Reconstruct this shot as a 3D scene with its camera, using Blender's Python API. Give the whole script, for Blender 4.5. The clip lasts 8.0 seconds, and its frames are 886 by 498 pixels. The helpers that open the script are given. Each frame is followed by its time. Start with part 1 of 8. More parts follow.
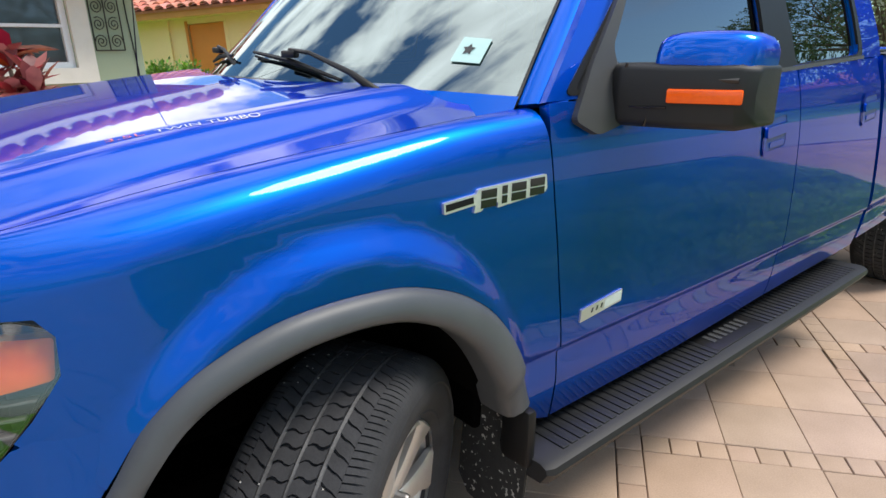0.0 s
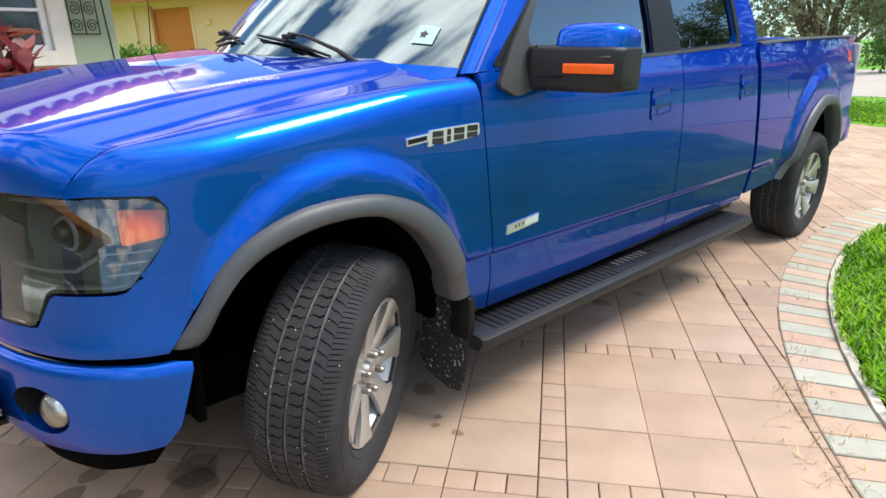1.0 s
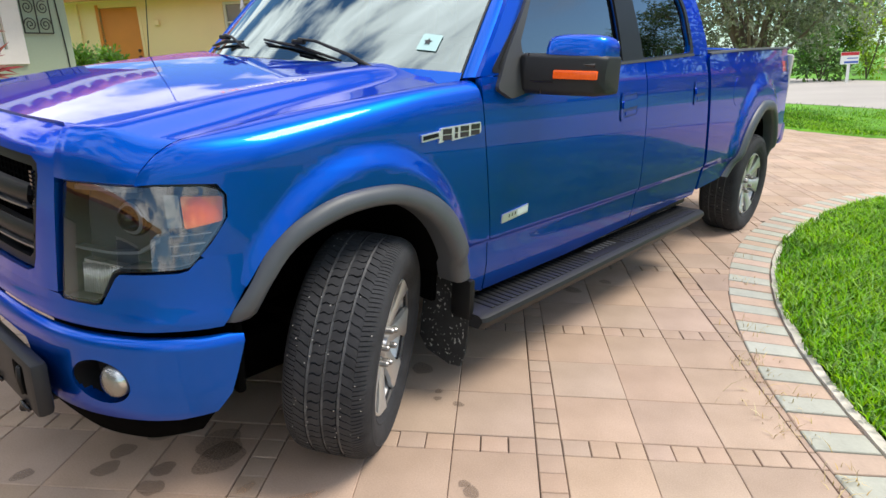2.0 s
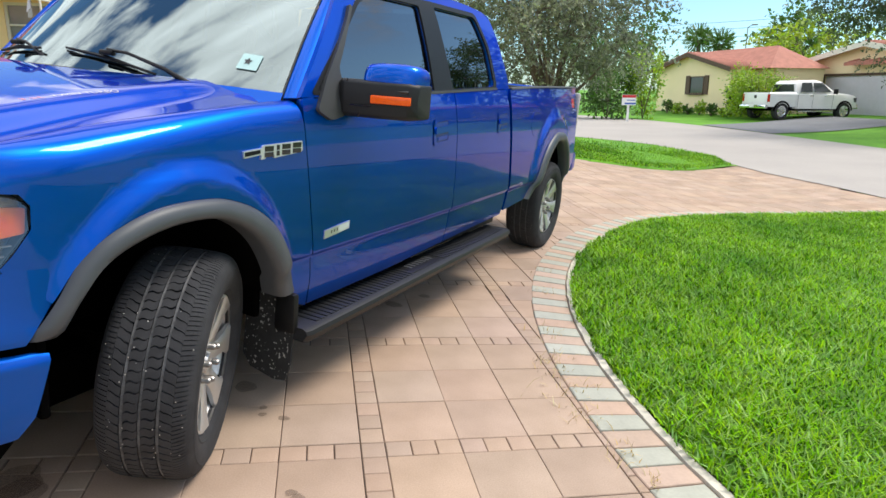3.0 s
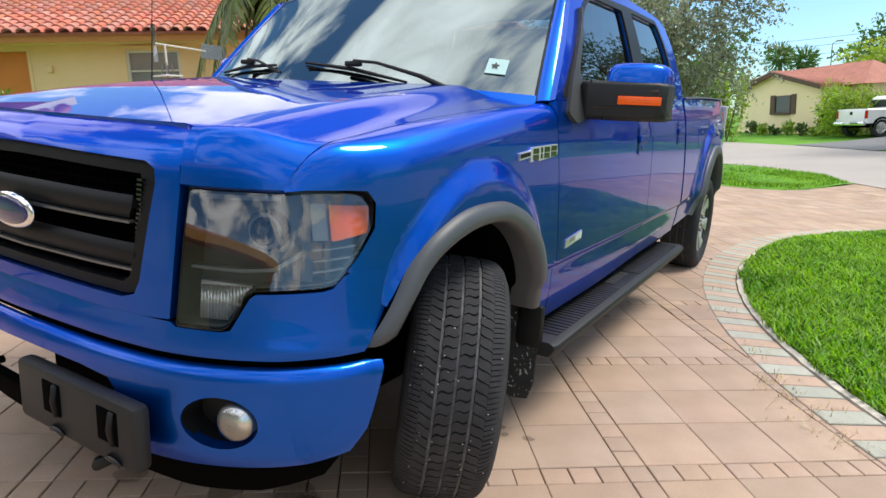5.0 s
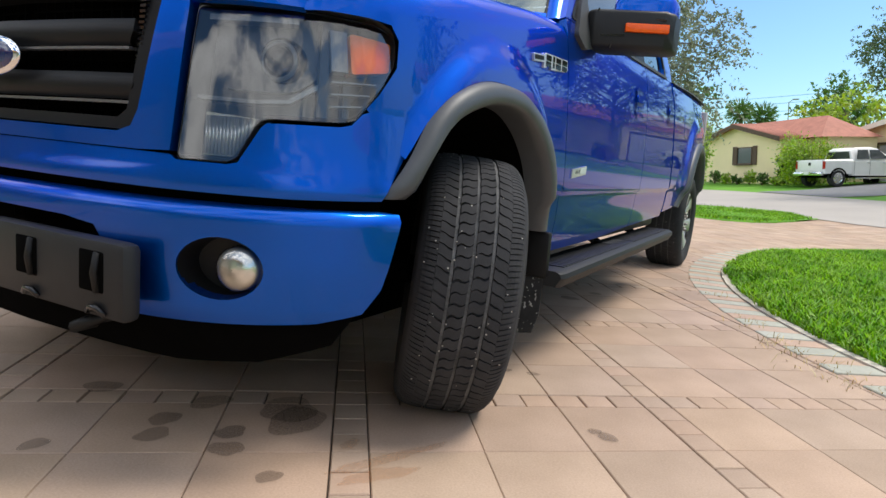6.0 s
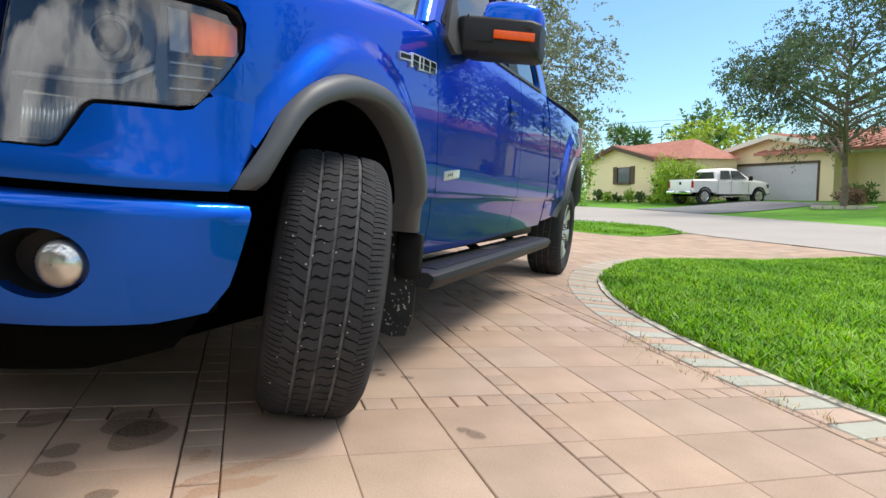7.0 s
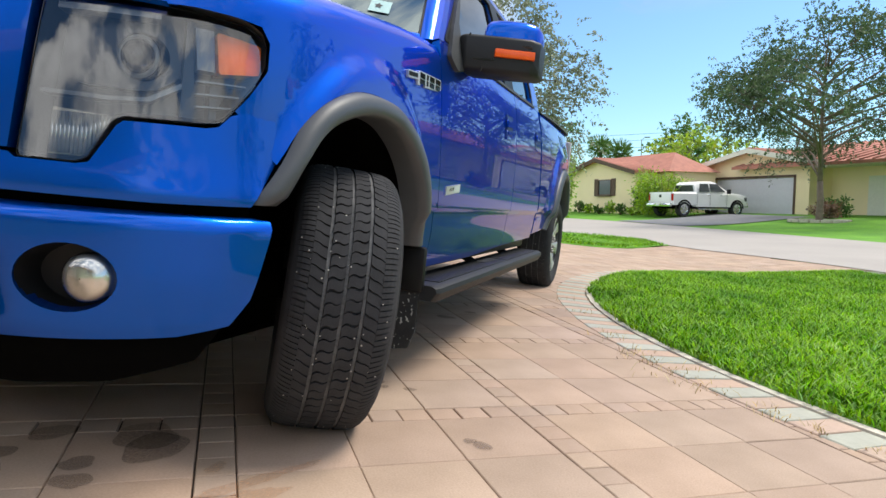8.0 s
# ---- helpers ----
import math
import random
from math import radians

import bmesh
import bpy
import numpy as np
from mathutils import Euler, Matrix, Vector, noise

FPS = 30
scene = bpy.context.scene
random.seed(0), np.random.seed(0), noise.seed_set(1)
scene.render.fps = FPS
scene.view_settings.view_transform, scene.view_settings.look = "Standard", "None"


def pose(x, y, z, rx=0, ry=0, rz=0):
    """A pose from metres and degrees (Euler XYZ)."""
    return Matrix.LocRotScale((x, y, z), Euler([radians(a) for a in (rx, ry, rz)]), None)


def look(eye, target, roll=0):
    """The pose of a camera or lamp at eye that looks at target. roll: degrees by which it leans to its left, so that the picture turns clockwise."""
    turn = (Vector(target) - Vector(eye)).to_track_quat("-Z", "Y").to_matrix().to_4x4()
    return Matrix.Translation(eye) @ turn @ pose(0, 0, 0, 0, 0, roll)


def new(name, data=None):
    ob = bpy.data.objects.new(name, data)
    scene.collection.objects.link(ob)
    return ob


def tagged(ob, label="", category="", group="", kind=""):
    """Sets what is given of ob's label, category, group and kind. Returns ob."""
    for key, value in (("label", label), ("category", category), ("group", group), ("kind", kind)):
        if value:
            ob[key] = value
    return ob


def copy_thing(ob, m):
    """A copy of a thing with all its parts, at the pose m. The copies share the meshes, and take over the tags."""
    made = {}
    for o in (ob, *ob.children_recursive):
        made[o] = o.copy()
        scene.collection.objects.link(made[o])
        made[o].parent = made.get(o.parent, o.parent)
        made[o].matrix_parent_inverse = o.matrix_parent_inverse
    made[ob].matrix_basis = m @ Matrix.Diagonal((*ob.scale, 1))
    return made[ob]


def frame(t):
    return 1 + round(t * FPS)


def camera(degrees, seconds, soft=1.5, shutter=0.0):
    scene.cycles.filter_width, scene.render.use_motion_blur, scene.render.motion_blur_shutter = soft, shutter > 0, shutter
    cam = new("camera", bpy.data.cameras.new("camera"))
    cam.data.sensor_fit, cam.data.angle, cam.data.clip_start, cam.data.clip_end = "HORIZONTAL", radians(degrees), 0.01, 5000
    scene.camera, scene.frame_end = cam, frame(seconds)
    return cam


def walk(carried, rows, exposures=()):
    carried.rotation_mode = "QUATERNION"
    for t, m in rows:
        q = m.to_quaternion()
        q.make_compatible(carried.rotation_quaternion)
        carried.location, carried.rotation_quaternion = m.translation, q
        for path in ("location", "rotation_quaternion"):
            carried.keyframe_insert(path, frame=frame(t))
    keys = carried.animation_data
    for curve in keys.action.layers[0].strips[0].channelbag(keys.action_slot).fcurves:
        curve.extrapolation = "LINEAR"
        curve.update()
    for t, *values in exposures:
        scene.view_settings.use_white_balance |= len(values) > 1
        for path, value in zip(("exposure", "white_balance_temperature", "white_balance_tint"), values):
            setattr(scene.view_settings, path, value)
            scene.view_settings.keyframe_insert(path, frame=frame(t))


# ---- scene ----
cam = camera(69.6, 8.0)
PATH = [
    (0, (-0.675, -1.914, 1.403), (0.568, -0.472, 0.791), 0.3),
    (0.5, (-0.892, -2.159, 1.422), (0.389, -0.76, 0.787), 0.7),
    (1, (-1.092, -2.401, 1.397), (0.227, -1.042, 0.754), 0.9),
    (1.2, (-1.151, -2.449, 1.414), (0.176, -1.103, 0.761), 1.4),
    (2.3, (-1.487, -2.406, 1.403), (0.057, -1.285, 0.804), 2.8),
    (2.5, (-1.514, -2.423, 1.413), (0.116, -1.419, 0.835), 4.0),
    (3, (-1.519, -2.497, 1.404), (0.238, -1.696, 0.884), 5.5),
    (3.5, (-1.537, -2.462, 1.394), (0.236, -1.689, 0.888), 5.2),
    (4, (-1.613, -2.26, 1.368), (0.143, -1.438, 0.874), 4.6),
    (4.5, (-1.688, -2.039, 1.379), (-0.004, -1.07, 0.903), 3.3),
    (4.7, (-1.722, -1.948, 1.35), (-0.046, -0.962, 0.882), 3.0),
    (5.8, (-1.807, -1.718, 0.813), (-0.087, -0.744, 0.505), 4.6),
    (6, (-1.791, -1.74, 0.751), (-0.045, -0.805, 0.468), 4.7),
    (6.5, (-1.755, -1.775, 0.694), (0.079, -1.012, 0.459), 4.9),
    (7, (-1.724, -1.813, 0.696), (0.158, -1.164, 0.497), 5.1),
    (7.5, (-1.752, -1.789, 0.696), (0.144, -1.177, 0.516), 5.2),
    (8, (-1.786, -1.75, 0.705), (0.116, -1.153, 0.543), 5.6),
]

# the driveway falls towards the street; the truck and the path are given on its plane
UP = Vector((-0.022, 0.088, 0.996)).normalized()
SLOPE = UP.rotation_difference(Vector((0, 0, 1))).to_matrix().to_4x4()
EXPOSURES = [(0.0, -0.26), (1.1, -0.08), (2.4, -0.34), (4.6, -0.36), (5.9, -0.50), (7.0, -0.38), (8.0, -0.40)]
walk(cam, [(t, SLOPE @ look(eye, target, roll)) for t, eye, target, roll in PATH], EXPOSURES)

# ---- sky and sun ----
SUN_EL, SUN_AZ = radians(55), radians(-48)
world = bpy.data.worlds.new("sky")
scene.world = world
world.use_nodes = True
wn, wl = world.node_tree.nodes, world.node_tree.links
wn.clear()
w_out = wn.new("ShaderNodeOutputWorld")
w_bg = wn.new("ShaderNodeBackground")
w_sky = wn.new("ShaderNodeTexSky")
w_sky.sky_type, w_sky.sun_disc = "NISHITA", False
w_sky.sun_elevation, w_sky.sun_rotation = SUN_EL, radians(90) - SUN_AZ
w_sky.air_density, w_sky.dust_density, w_sky.ozone_density = 1.0, 0.6, 2.5
w_bg.inputs["Strength"].default_value = 0.078
w_co = wn.new("ShaderNodeTexCoord")
w_sep = wn.new("ShaderNodeSeparateXYZ")
wl.new(w_co.outputs["Generated"], w_sep.inputs[0])


def w_math(op, a, b=None):
    n = wn.new("ShaderNodeMath")
    n.operation = op
    for k, v in enumerate((a, b)):
        if v is None:
            continue
        if isinstance(v, (int, float)):
            n.inputs[k].default_value = v
        else:
            wl.new(v, n.inputs[k])
    return n.outputs[0]


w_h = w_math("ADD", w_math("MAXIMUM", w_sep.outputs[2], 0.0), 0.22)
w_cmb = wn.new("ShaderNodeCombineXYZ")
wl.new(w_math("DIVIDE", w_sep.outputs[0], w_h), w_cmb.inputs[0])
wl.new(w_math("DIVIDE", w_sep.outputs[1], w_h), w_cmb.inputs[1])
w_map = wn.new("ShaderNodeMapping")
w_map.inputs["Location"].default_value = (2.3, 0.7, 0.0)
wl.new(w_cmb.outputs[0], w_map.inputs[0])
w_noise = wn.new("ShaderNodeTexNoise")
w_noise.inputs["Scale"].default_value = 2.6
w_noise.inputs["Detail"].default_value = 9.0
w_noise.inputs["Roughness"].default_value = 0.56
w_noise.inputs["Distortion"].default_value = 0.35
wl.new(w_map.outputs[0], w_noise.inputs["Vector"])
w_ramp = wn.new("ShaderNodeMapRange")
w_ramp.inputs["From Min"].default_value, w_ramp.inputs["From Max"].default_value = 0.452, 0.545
# cover is raised overhead and towards +y to whiten the windshield
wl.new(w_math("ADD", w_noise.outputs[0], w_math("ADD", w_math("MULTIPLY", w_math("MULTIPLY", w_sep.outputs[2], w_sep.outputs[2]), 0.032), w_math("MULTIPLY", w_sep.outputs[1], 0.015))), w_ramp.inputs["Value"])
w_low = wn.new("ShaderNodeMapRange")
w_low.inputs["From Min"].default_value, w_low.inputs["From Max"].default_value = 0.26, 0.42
# clouds added lower towards +y and -x, to brighten bonnet and lamp reflections
w_back_boost = w_math("MULTIPLY", w_math("MINIMUM", w_sep.outputs[0], 0.0), -0.32)
wl.new(w_math("ADD", w_back_boost, w_math("ADD", w_sep.outputs[2], w_math("MULTIPLY", w_math("MAXIMUM", w_sep.outputs[1], 0.0), 0.35))), w_low.inputs["Value"])
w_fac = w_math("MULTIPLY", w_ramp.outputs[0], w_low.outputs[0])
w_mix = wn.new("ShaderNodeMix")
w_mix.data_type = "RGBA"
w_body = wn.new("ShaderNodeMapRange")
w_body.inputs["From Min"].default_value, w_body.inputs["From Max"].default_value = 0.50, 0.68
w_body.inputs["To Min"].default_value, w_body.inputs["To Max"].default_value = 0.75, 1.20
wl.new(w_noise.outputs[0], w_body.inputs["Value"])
# cloud glow boosted by direction: overhead, to +y and to -x
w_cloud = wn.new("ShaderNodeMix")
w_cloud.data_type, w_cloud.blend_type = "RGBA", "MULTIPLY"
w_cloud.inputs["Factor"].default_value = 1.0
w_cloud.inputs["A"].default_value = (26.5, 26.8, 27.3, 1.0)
wl.new(w_math("MULTIPLY", w_body.outputs[0], w_math("ADD", w_math("MULTIPLY", w_math("MULTIPLY", w_sep.outputs[2], w_sep.outputs[2]), 0.75), w_math("ADD", w_math("MULTIPLY", w_math("MAXIMUM", w_sep.outputs[1], 0.0), 1.0), w_math("ADD", w_math("MULTIPLY", w_back_boost, 2.1), 0.40)))), w_cloud.inputs["B"])
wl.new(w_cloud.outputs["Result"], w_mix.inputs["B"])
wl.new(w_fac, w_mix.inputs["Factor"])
w_tint = wn.new("ShaderNodeMix")
w_tint.data_type, w_tint.blend_type = "RGBA", "MULTIPLY"
w_tint.inputs["Factor"].default_value = 1.0
w_tint.inputs["B"].default_value = (2.25, 2.90, 3.22, 1.0)
wl.new(w_sky.outputs[0], w_tint.inputs["A"])
wl.new(w_tint.outputs["Result"], w_mix.inputs["A"])
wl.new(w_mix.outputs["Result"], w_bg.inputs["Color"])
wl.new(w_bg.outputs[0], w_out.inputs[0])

sun = new("sun", bpy.data.lights.new("sun", "SUN"))
sun.data.energy, sun.data.angle, sun.data.color = 4.5, radians(22), (1.0, 0.93, 0.84)
SUN_DIR = Vector((math.cos(SUN_AZ) * math.cos(SUN_EL), math.sin(SUN_AZ) * math.cos(SUN_EL), math.sin(SUN_EL)))
sun.matrix_world = look(SUN_DIR * 60, (0, 0, 0))


# ---- materials ----
def material(name, color, rough=0.6, metal=0.0, vary=0.12, scale=8.0, fine=90.0, bump=0.0, coat=0.0, spread=0.0, second=None, island=False, spec=0.5, wear=0.0):
    """Principled surface with variation at two scales, a fine relief, and a change from piece to piece (spread)."""
    m = bpy.data.materials.new(name)
    m.use_nodes = True
    n, l = m.node_tree.nodes, m.node_tree.links
    p = n["Principled BSDF"]
    p.inputs["Roughness"].default_value, p.inputs["Metallic"].default_value = rough, metal
    p.inputs["Coat Weight"].default_value, p.inputs["Coat Roughness"].default_value, p.inputs["Coat IOR"].default_value = coat, 0.006, 1.34
    p.inputs["Specular IOR Level"].default_value = spec
    co = n.new("ShaderNodeTexCoord")
    big, small = n.new("ShaderNodeTexNoise"), n.new("ShaderNodeTexNoise")
    for t, sc in ((big, scale), (small, fine)):
        t.inputs["Scale"].default_value, t.inputs["Detail"].default_value = sc, 5.0
        l.new(co.outputs["Object"], t.inputs["Vector"])
    mix = n.new("ShaderNodeMix")
    mix.data_type = "RGBA"
    dark = [c * (1 - vary) for c in color]
    light = second or [min(1, c * (1 + vary)) for c in color]
    mix.inputs["A"].default_value, mix.inputs["B"].default_value = (*dark, 1), (*light, 1)
    rng = n.new("ShaderNodeMapRange")
    rng.inputs["From Min"].default_value, rng.inputs["From Max"].default_value = 0.32, 0.68
    add = n.new("ShaderNodeMath")
    add.operation = "MULTIPLY_ADD"
    add.inputs[1].default_value = 0.35
    l.new(small.outputs[0], add.inputs[0])
    sc2 = n.new("ShaderNodeMath")
    sc2.operation = "MULTIPLY"
    sc2.inputs[1].default_value = 0.65
    l.new(big.outputs[0], sc2.inputs[0])
    l.new(sc2.outputs[0], add.inputs[2])
    l.new(add.outputs[0], rng.inputs["Value"])
    l.new(rng.outputs[0], mix.inputs["Factor"])
    col = mix.outputs["Result"]
    if spread:
        hsv = n.new("ShaderNodeHueSaturation")
        l.new(col, hsv.inputs["Color"])
        if island:
            src = n.new("ShaderNodeNewGeometry").outputs["Random Per Island"]
        else:
            src = n.new("ShaderNodeObjectInfo").outputs["Random"]
        for key, lo, hi, k in (("Value", 1 - spread, 1 + spread, 1.0), ("Hue", 0.5 - spread * 0.05, 0.5 + spread * 0.05, 7.31), ("Saturation", 1 - spread * 0.8, 1 + spread * 0.8, 3.17)):
            fr = n.new("ShaderNodeMath")
            fr.operation = "MULTIPLY"
            fr.inputs[1].default_value = k
            l.new(src, fr.inputs[0])
            fr2 = n.new("ShaderNodeMath")
            fr2.operation = "FRACT"
            l.new(fr.outputs[0], fr2.inputs[0])
            r = n.new("ShaderNodeMapRange")
            r.inputs["To Min"].default_value, r.inputs["To Max"].default_value = lo, hi
            l.new(fr2.outputs[0], r.inputs["Value"])
            l.new(r.outputs[0], hsv.inputs[key])
        col = hsv.outputs[0]
    l.new(col, p.inputs["Base Color"])
    if wear:
        rr = n.new("ShaderNodeMapRange")
        rr.inputs["To Min"].default_value, rr.inputs["To Max"].default_value = max(0.02, rough - wear), min(1, rough + wear)
        l.new(big.outputs[0], rr.inputs["Value"])
        l.new(rr.outputs[0], p.inputs["Roughness"])
    if bump:
        b = n.new("ShaderNodeBump")
        b.inputs["Strength"].default_value, b.inputs["Distance"].default_value = min(1.0, bump), 0.004
        l.new(add.outputs[0], b.inputs["Height"])
        l.new(b.outputs[0], p.inputs["Normal"])
    return m


def glass_material(name, tint, ior=1.5, rough=0.0, gloss=(1.0, 1.0, 1.0)):
    m = bpy.data.materials.new(name)
    m.use_nodes = True
    n, l = m.node_tree.nodes, m.node_tree.links
    n.clear()
    out, mix, tr, gl, fr = n.new("ShaderNodeOutputMaterial"), n.new("ShaderNodeMixShader"), n.new("ShaderNodeBsdfTransparent"), n.new("ShaderNodeBsdfGlossy"), n.new("ShaderNodeFresnel")
    tr.inputs[0].default_value = (*tint, 1)
    gl.inputs["Roughness"].default_value = rough
    gl.inputs["Color"].default_value = (*gloss, 1)
    fr.inputs[0].default_value = ior
    l.new(fr.outputs[0], mix.inputs[0]); l.new(tr.outputs[0], mix.inputs[1]); l.new(gl.outputs[0], mix.inputs[2]); l.new(mix.outputs[0], out.inputs[0])
    return m


BLUE = material("blue_metallic_paint", (0.0001, 0.092, 0.52), rough=0.37, metal=0.92, vary=0.06, scale=1.5, fine=900, coat=1.0, spec=0.10)
BLUE.node_tree.nodes["Principled BSDF"].inputs["Coat IOR"].default_value = 1.33
BLUE.node_tree.nodes["Principled BSDF"].inputs["Coat Roughness"].default_value = 0.0
BLUE.node_tree.nodes["Principled BSDF"].inputs["Specular Tint"].default_value = (0.01, 0.22, 1.0, 1.0)
FLARE = material("grey_wheel_flare_plastic", (0.060, 0.067, 0.076), rough=0.46, vary=0.10, scale=12, fine=900, bump=0.12)
TRIM = material("grey_textured_plastic", (0.040, 0.042, 0.045), rough=0.62, vary=0.10, scale=12, fine=900, bump=0.15)
CHARCOAL = material("charcoal_textured_plastic", (0.017, 0.018, 0.020), rough=0.50, vary=0.12, scale=14, fine=800, bump=0.15, spec=0.3)
GRILLE_BLACK = material("satin_black_grille_plastic", (0.009, 0.0095, 0.011), rough=0.48, vary=0.12, scale=14, fine=800, bump=0.08, spec=0.15)
BLACK = material("black_plastic", (0.007, 0.007, 0.0075), rough=0.5, vary=0.2, scale=10, fine=400, bump=0.1, spec=0.3)
GLOSSY_BLACK = material("gloss_black_plastic", (0.010, 0.010, 0.012), rough=0.12, vary=0.1)
# near-black, so wheel wells and gaps hold deep shade in their colour
LINER = material("shade_black_liner", (0.002, 0.002, 0.002), rough=0.95, vary=0.3, scale=20, spec=0.03)
RUBBER = material("tyre_rubber", (0.036, 0.036, 0.039), rough=0.82, vary=0.28, scale=18, fine=220, bump=0.3, spec=0.25)
OFF_WHITE_DIRT = material("dried_mud_speck", (0.42, 0.40, 0.37), rough=0.95, vary=0.2, scale=90)
DUST = material("dusty_tread_groove", (0.11, 0.11, 0.112), rough=0.95, vary=0.55, scale=14, fine=160, bump=0.2)
ALLOY = material("machined_alloy", (0.60, 0.59, 0.58), rough=0.48, metal=0.85, vary=0.08, scale=14, fine=300, wear=0.08)
POCKET = material("grey_painted_alloy", (0.17, 0.17, 0.175), rough=0.4, metal=0.7, vary=0.15, scale=20)
STEEL = material("dull_steel", (0.30, 0.29, 0.28), rough=0.42, metal=1.0, vary=0.3, scale=40)
CHROME = material("chrome", (0.85, 0.86, 0.87), rough=0.06, metal=1.0, vary=0.02)
BADGE = material("satin_bright_badge", (0.66, 0.67, 0.68), rough=0.42, metal=0.75, vary=0.05)
MARKER = material("orange_marker_lens", (1.0, 0.215, 0.002), rough=0.3, vary=0.10, scale=60)
AMBER = material("amber_lens", (1.0, 0.115, 0.001), rough=0.25, vary=0.10, scale=60, coat=0.2)
INDICATOR = material("ribbed_clear_plastic", (0.88, 0.86, 0.80), rough=0.16, metal=0.65, vary=0.10, scale=60, spec=0.8)
LAMP_GREY = material("lamp_bezel_grey", (0.085, 0.09, 0.096), rough=0.30, vary=0.15, scale=9)
LAMP_TRIM = material("satin_silver_lamp_trim", (0.26, 0.27, 0.28), rough=0.30, metal=0.3, vary=0.1, scale=20)
RED_LENS = material("red_lens", (0.45, 0.01, 0.012), rough=0.12, vary=0.1, coat=0.8)
TAIL_CLEAR = material("clear_tail_lens", (0.52, 0.46, 0.46), rough=0.12, vary=0.1, coat=0.6)
WHITE = material("white_paint", (0.86, 0.86, 0.85), rough=0.35, vary=0.05, scale=2)
INTERIOR = material("grey_interior_trim", (0.075, 0.08, 0.085), rough=0.85, vary=0.2)
WINDSHIELD = glass_material("windshield_glass", (0.26, 0.33, 0.35), 3.7, gloss=(0.80, 0.93, 0.93))
TINTED = glass_material("tinted_glass", (0.03, 0.036, 0.042), 2.3)
LENS = glass_material("clear_lens", (0.96, 0.97, 0.98), 2.0)
TAN = material("tan_concrete_paver", (0.41, 0.29, 0.205), rough=0.85, vary=0.20, scale=2.6, fine=170, bump=0.55, spread=0.08, second=(0.49, 0.355, 0.265))
TAN_JOINED = material("tan_concrete_paver_field", (0.41, 0.29, 0.205), rough=0.85, vary=0.20, scale=2.6, fine=170, bump=0.55, spread=0.08, second=(0.49, 0.355, 0.265), island=True)
BORDER_JOINT = material("pale_sand_joint", (0.25, 0.20, 0.15), rough=1.0, vary=0.4, scale=30, fine=200)
EDGING = material("cream_concrete_edging", (0.62, 0.57, 0.47), rough=0.9, vary=0.2, scale=6, fine=60, bump=0.2)
JOINT = material("dark_sand_joint", (0.10, 0.074, 0.054), rough=1.0, vary=0.4, scale=30, fine=200)
PINK_BRICK = material("pink_border_brick", (0.47, 0.34, 0.255), rough=0.85, vary=0.12, scale=9, fine=70, bump=0.3, spread=0.08)
GREY_BRICK = material("pale_grey_border_brick", (0.40, 0.40, 0.33), rough=0.85, vary=0.14, scale=9, fine=70, bump=0.3, spread=0.08)
CONCRETE = material("pale_concrete", (0.47, 0.43, 0.36), rough=0.9, vary=0.12, scale=0.7, fine=30, bump=0.2)
ROAD = material("pale_worn_asphalt", (0.37, 0.34, 0.31), rough=0.9, vary=0.10, scale=0.4, fine=25, bump=0.2)
ASPHALT = material("dark_asphalt", (0.17, 0.175, 0.185), rough=0.9, vary=0.15, scale=0.6, fine=30, bump=0.2)
GRASS = material("lawn_grass", (0.075, 0.26, 0.003), rough=0.85, vary=0.30, scale=0.7, fine=14, second=(0.14, 0.37, 0.006), bump=0.8)
BLADE = material("grass_blade", (0.082, 0.30, 0.002), rough=0.75, vary=0.25, scale=0.9, fine=5, spread=0.36, second=(0.28, 0.53, 0.004), island=True, spec=0.12)
SOIL_GRASS = material("shaded_turf", (0.075, 0.25, 0.005), rough=0.9, vary=0.4, scale=5, fine=40, second=(0.13, 0.27, 0.02), bump=1.0)
STUCCO = material("pale_yellow_stucco", (0.92, 0.68, 0.36), rough=0.9, vary=0.05, scale=0.8, fine=45, bump=0.4)
CREAM = material("cream_stucco", (0.90, 0.74, 0.47), rough=0.9, vary=0.05, scale=0.8, fine=45, bump=0.4)
GREEN_WALL = material("sage_green_stucco", (0.33, 0.40, 0.27), rough=0.9, vary=0.06, scale=0.8, fine=45, bump=0.4)
OFF_WHITE = material("off_white_trim", (0.72, 0.70, 0.60), rough=0.6, vary=0.05)
ORANGE = material("orange_painted_door", (0.72, 0.24, 0.035), rough=0.5, vary=0.06, scale=3)
FASCIA = material("ochre_fascia_board", (0.55, 0.26, 0.06), rough=0.6, vary=0.1, scale=3)
TILE = material("terracotta_roof_tile", (0.52, 0.19, 0.13), rough=0.75, vary=0.15, scale=4, fine=40, spread=0.16, bump=0.2)
TILE_JOINED = material("terracotta_roof_tile_field", (0.52, 0.19, 0.13), rough=0.75, vary=0.15, scale=4, fine=40, spread=0.16, bump=0.2, island=True)
FAR_TILE = material("red_roof_far", (0.42, 0.17, 0.12), rough=0.8, vary=0.2, scale=2.5, fine=14, bump=0.3)
BROWN = material("dark_brown_wood", (0.09, 0.05, 0.03), rough=0.6, vary=0.2)
WINDOW_DARK = material("dark_window_glass", (0.05, 0.06, 0.065), rough=0.05, vary=0.2, scale=1.2, spec=0.8)
WINDOW_GREY = material("grey_blind_behind_glass", (0.25, 0.27, 0.26), rough=0.12, vary=0.15, scale=2, spec=0.7)
GARAGE = material("pale_grey_garage_door", (0.62, 0.61, 0.66), rough=0.6, vary=0.04)
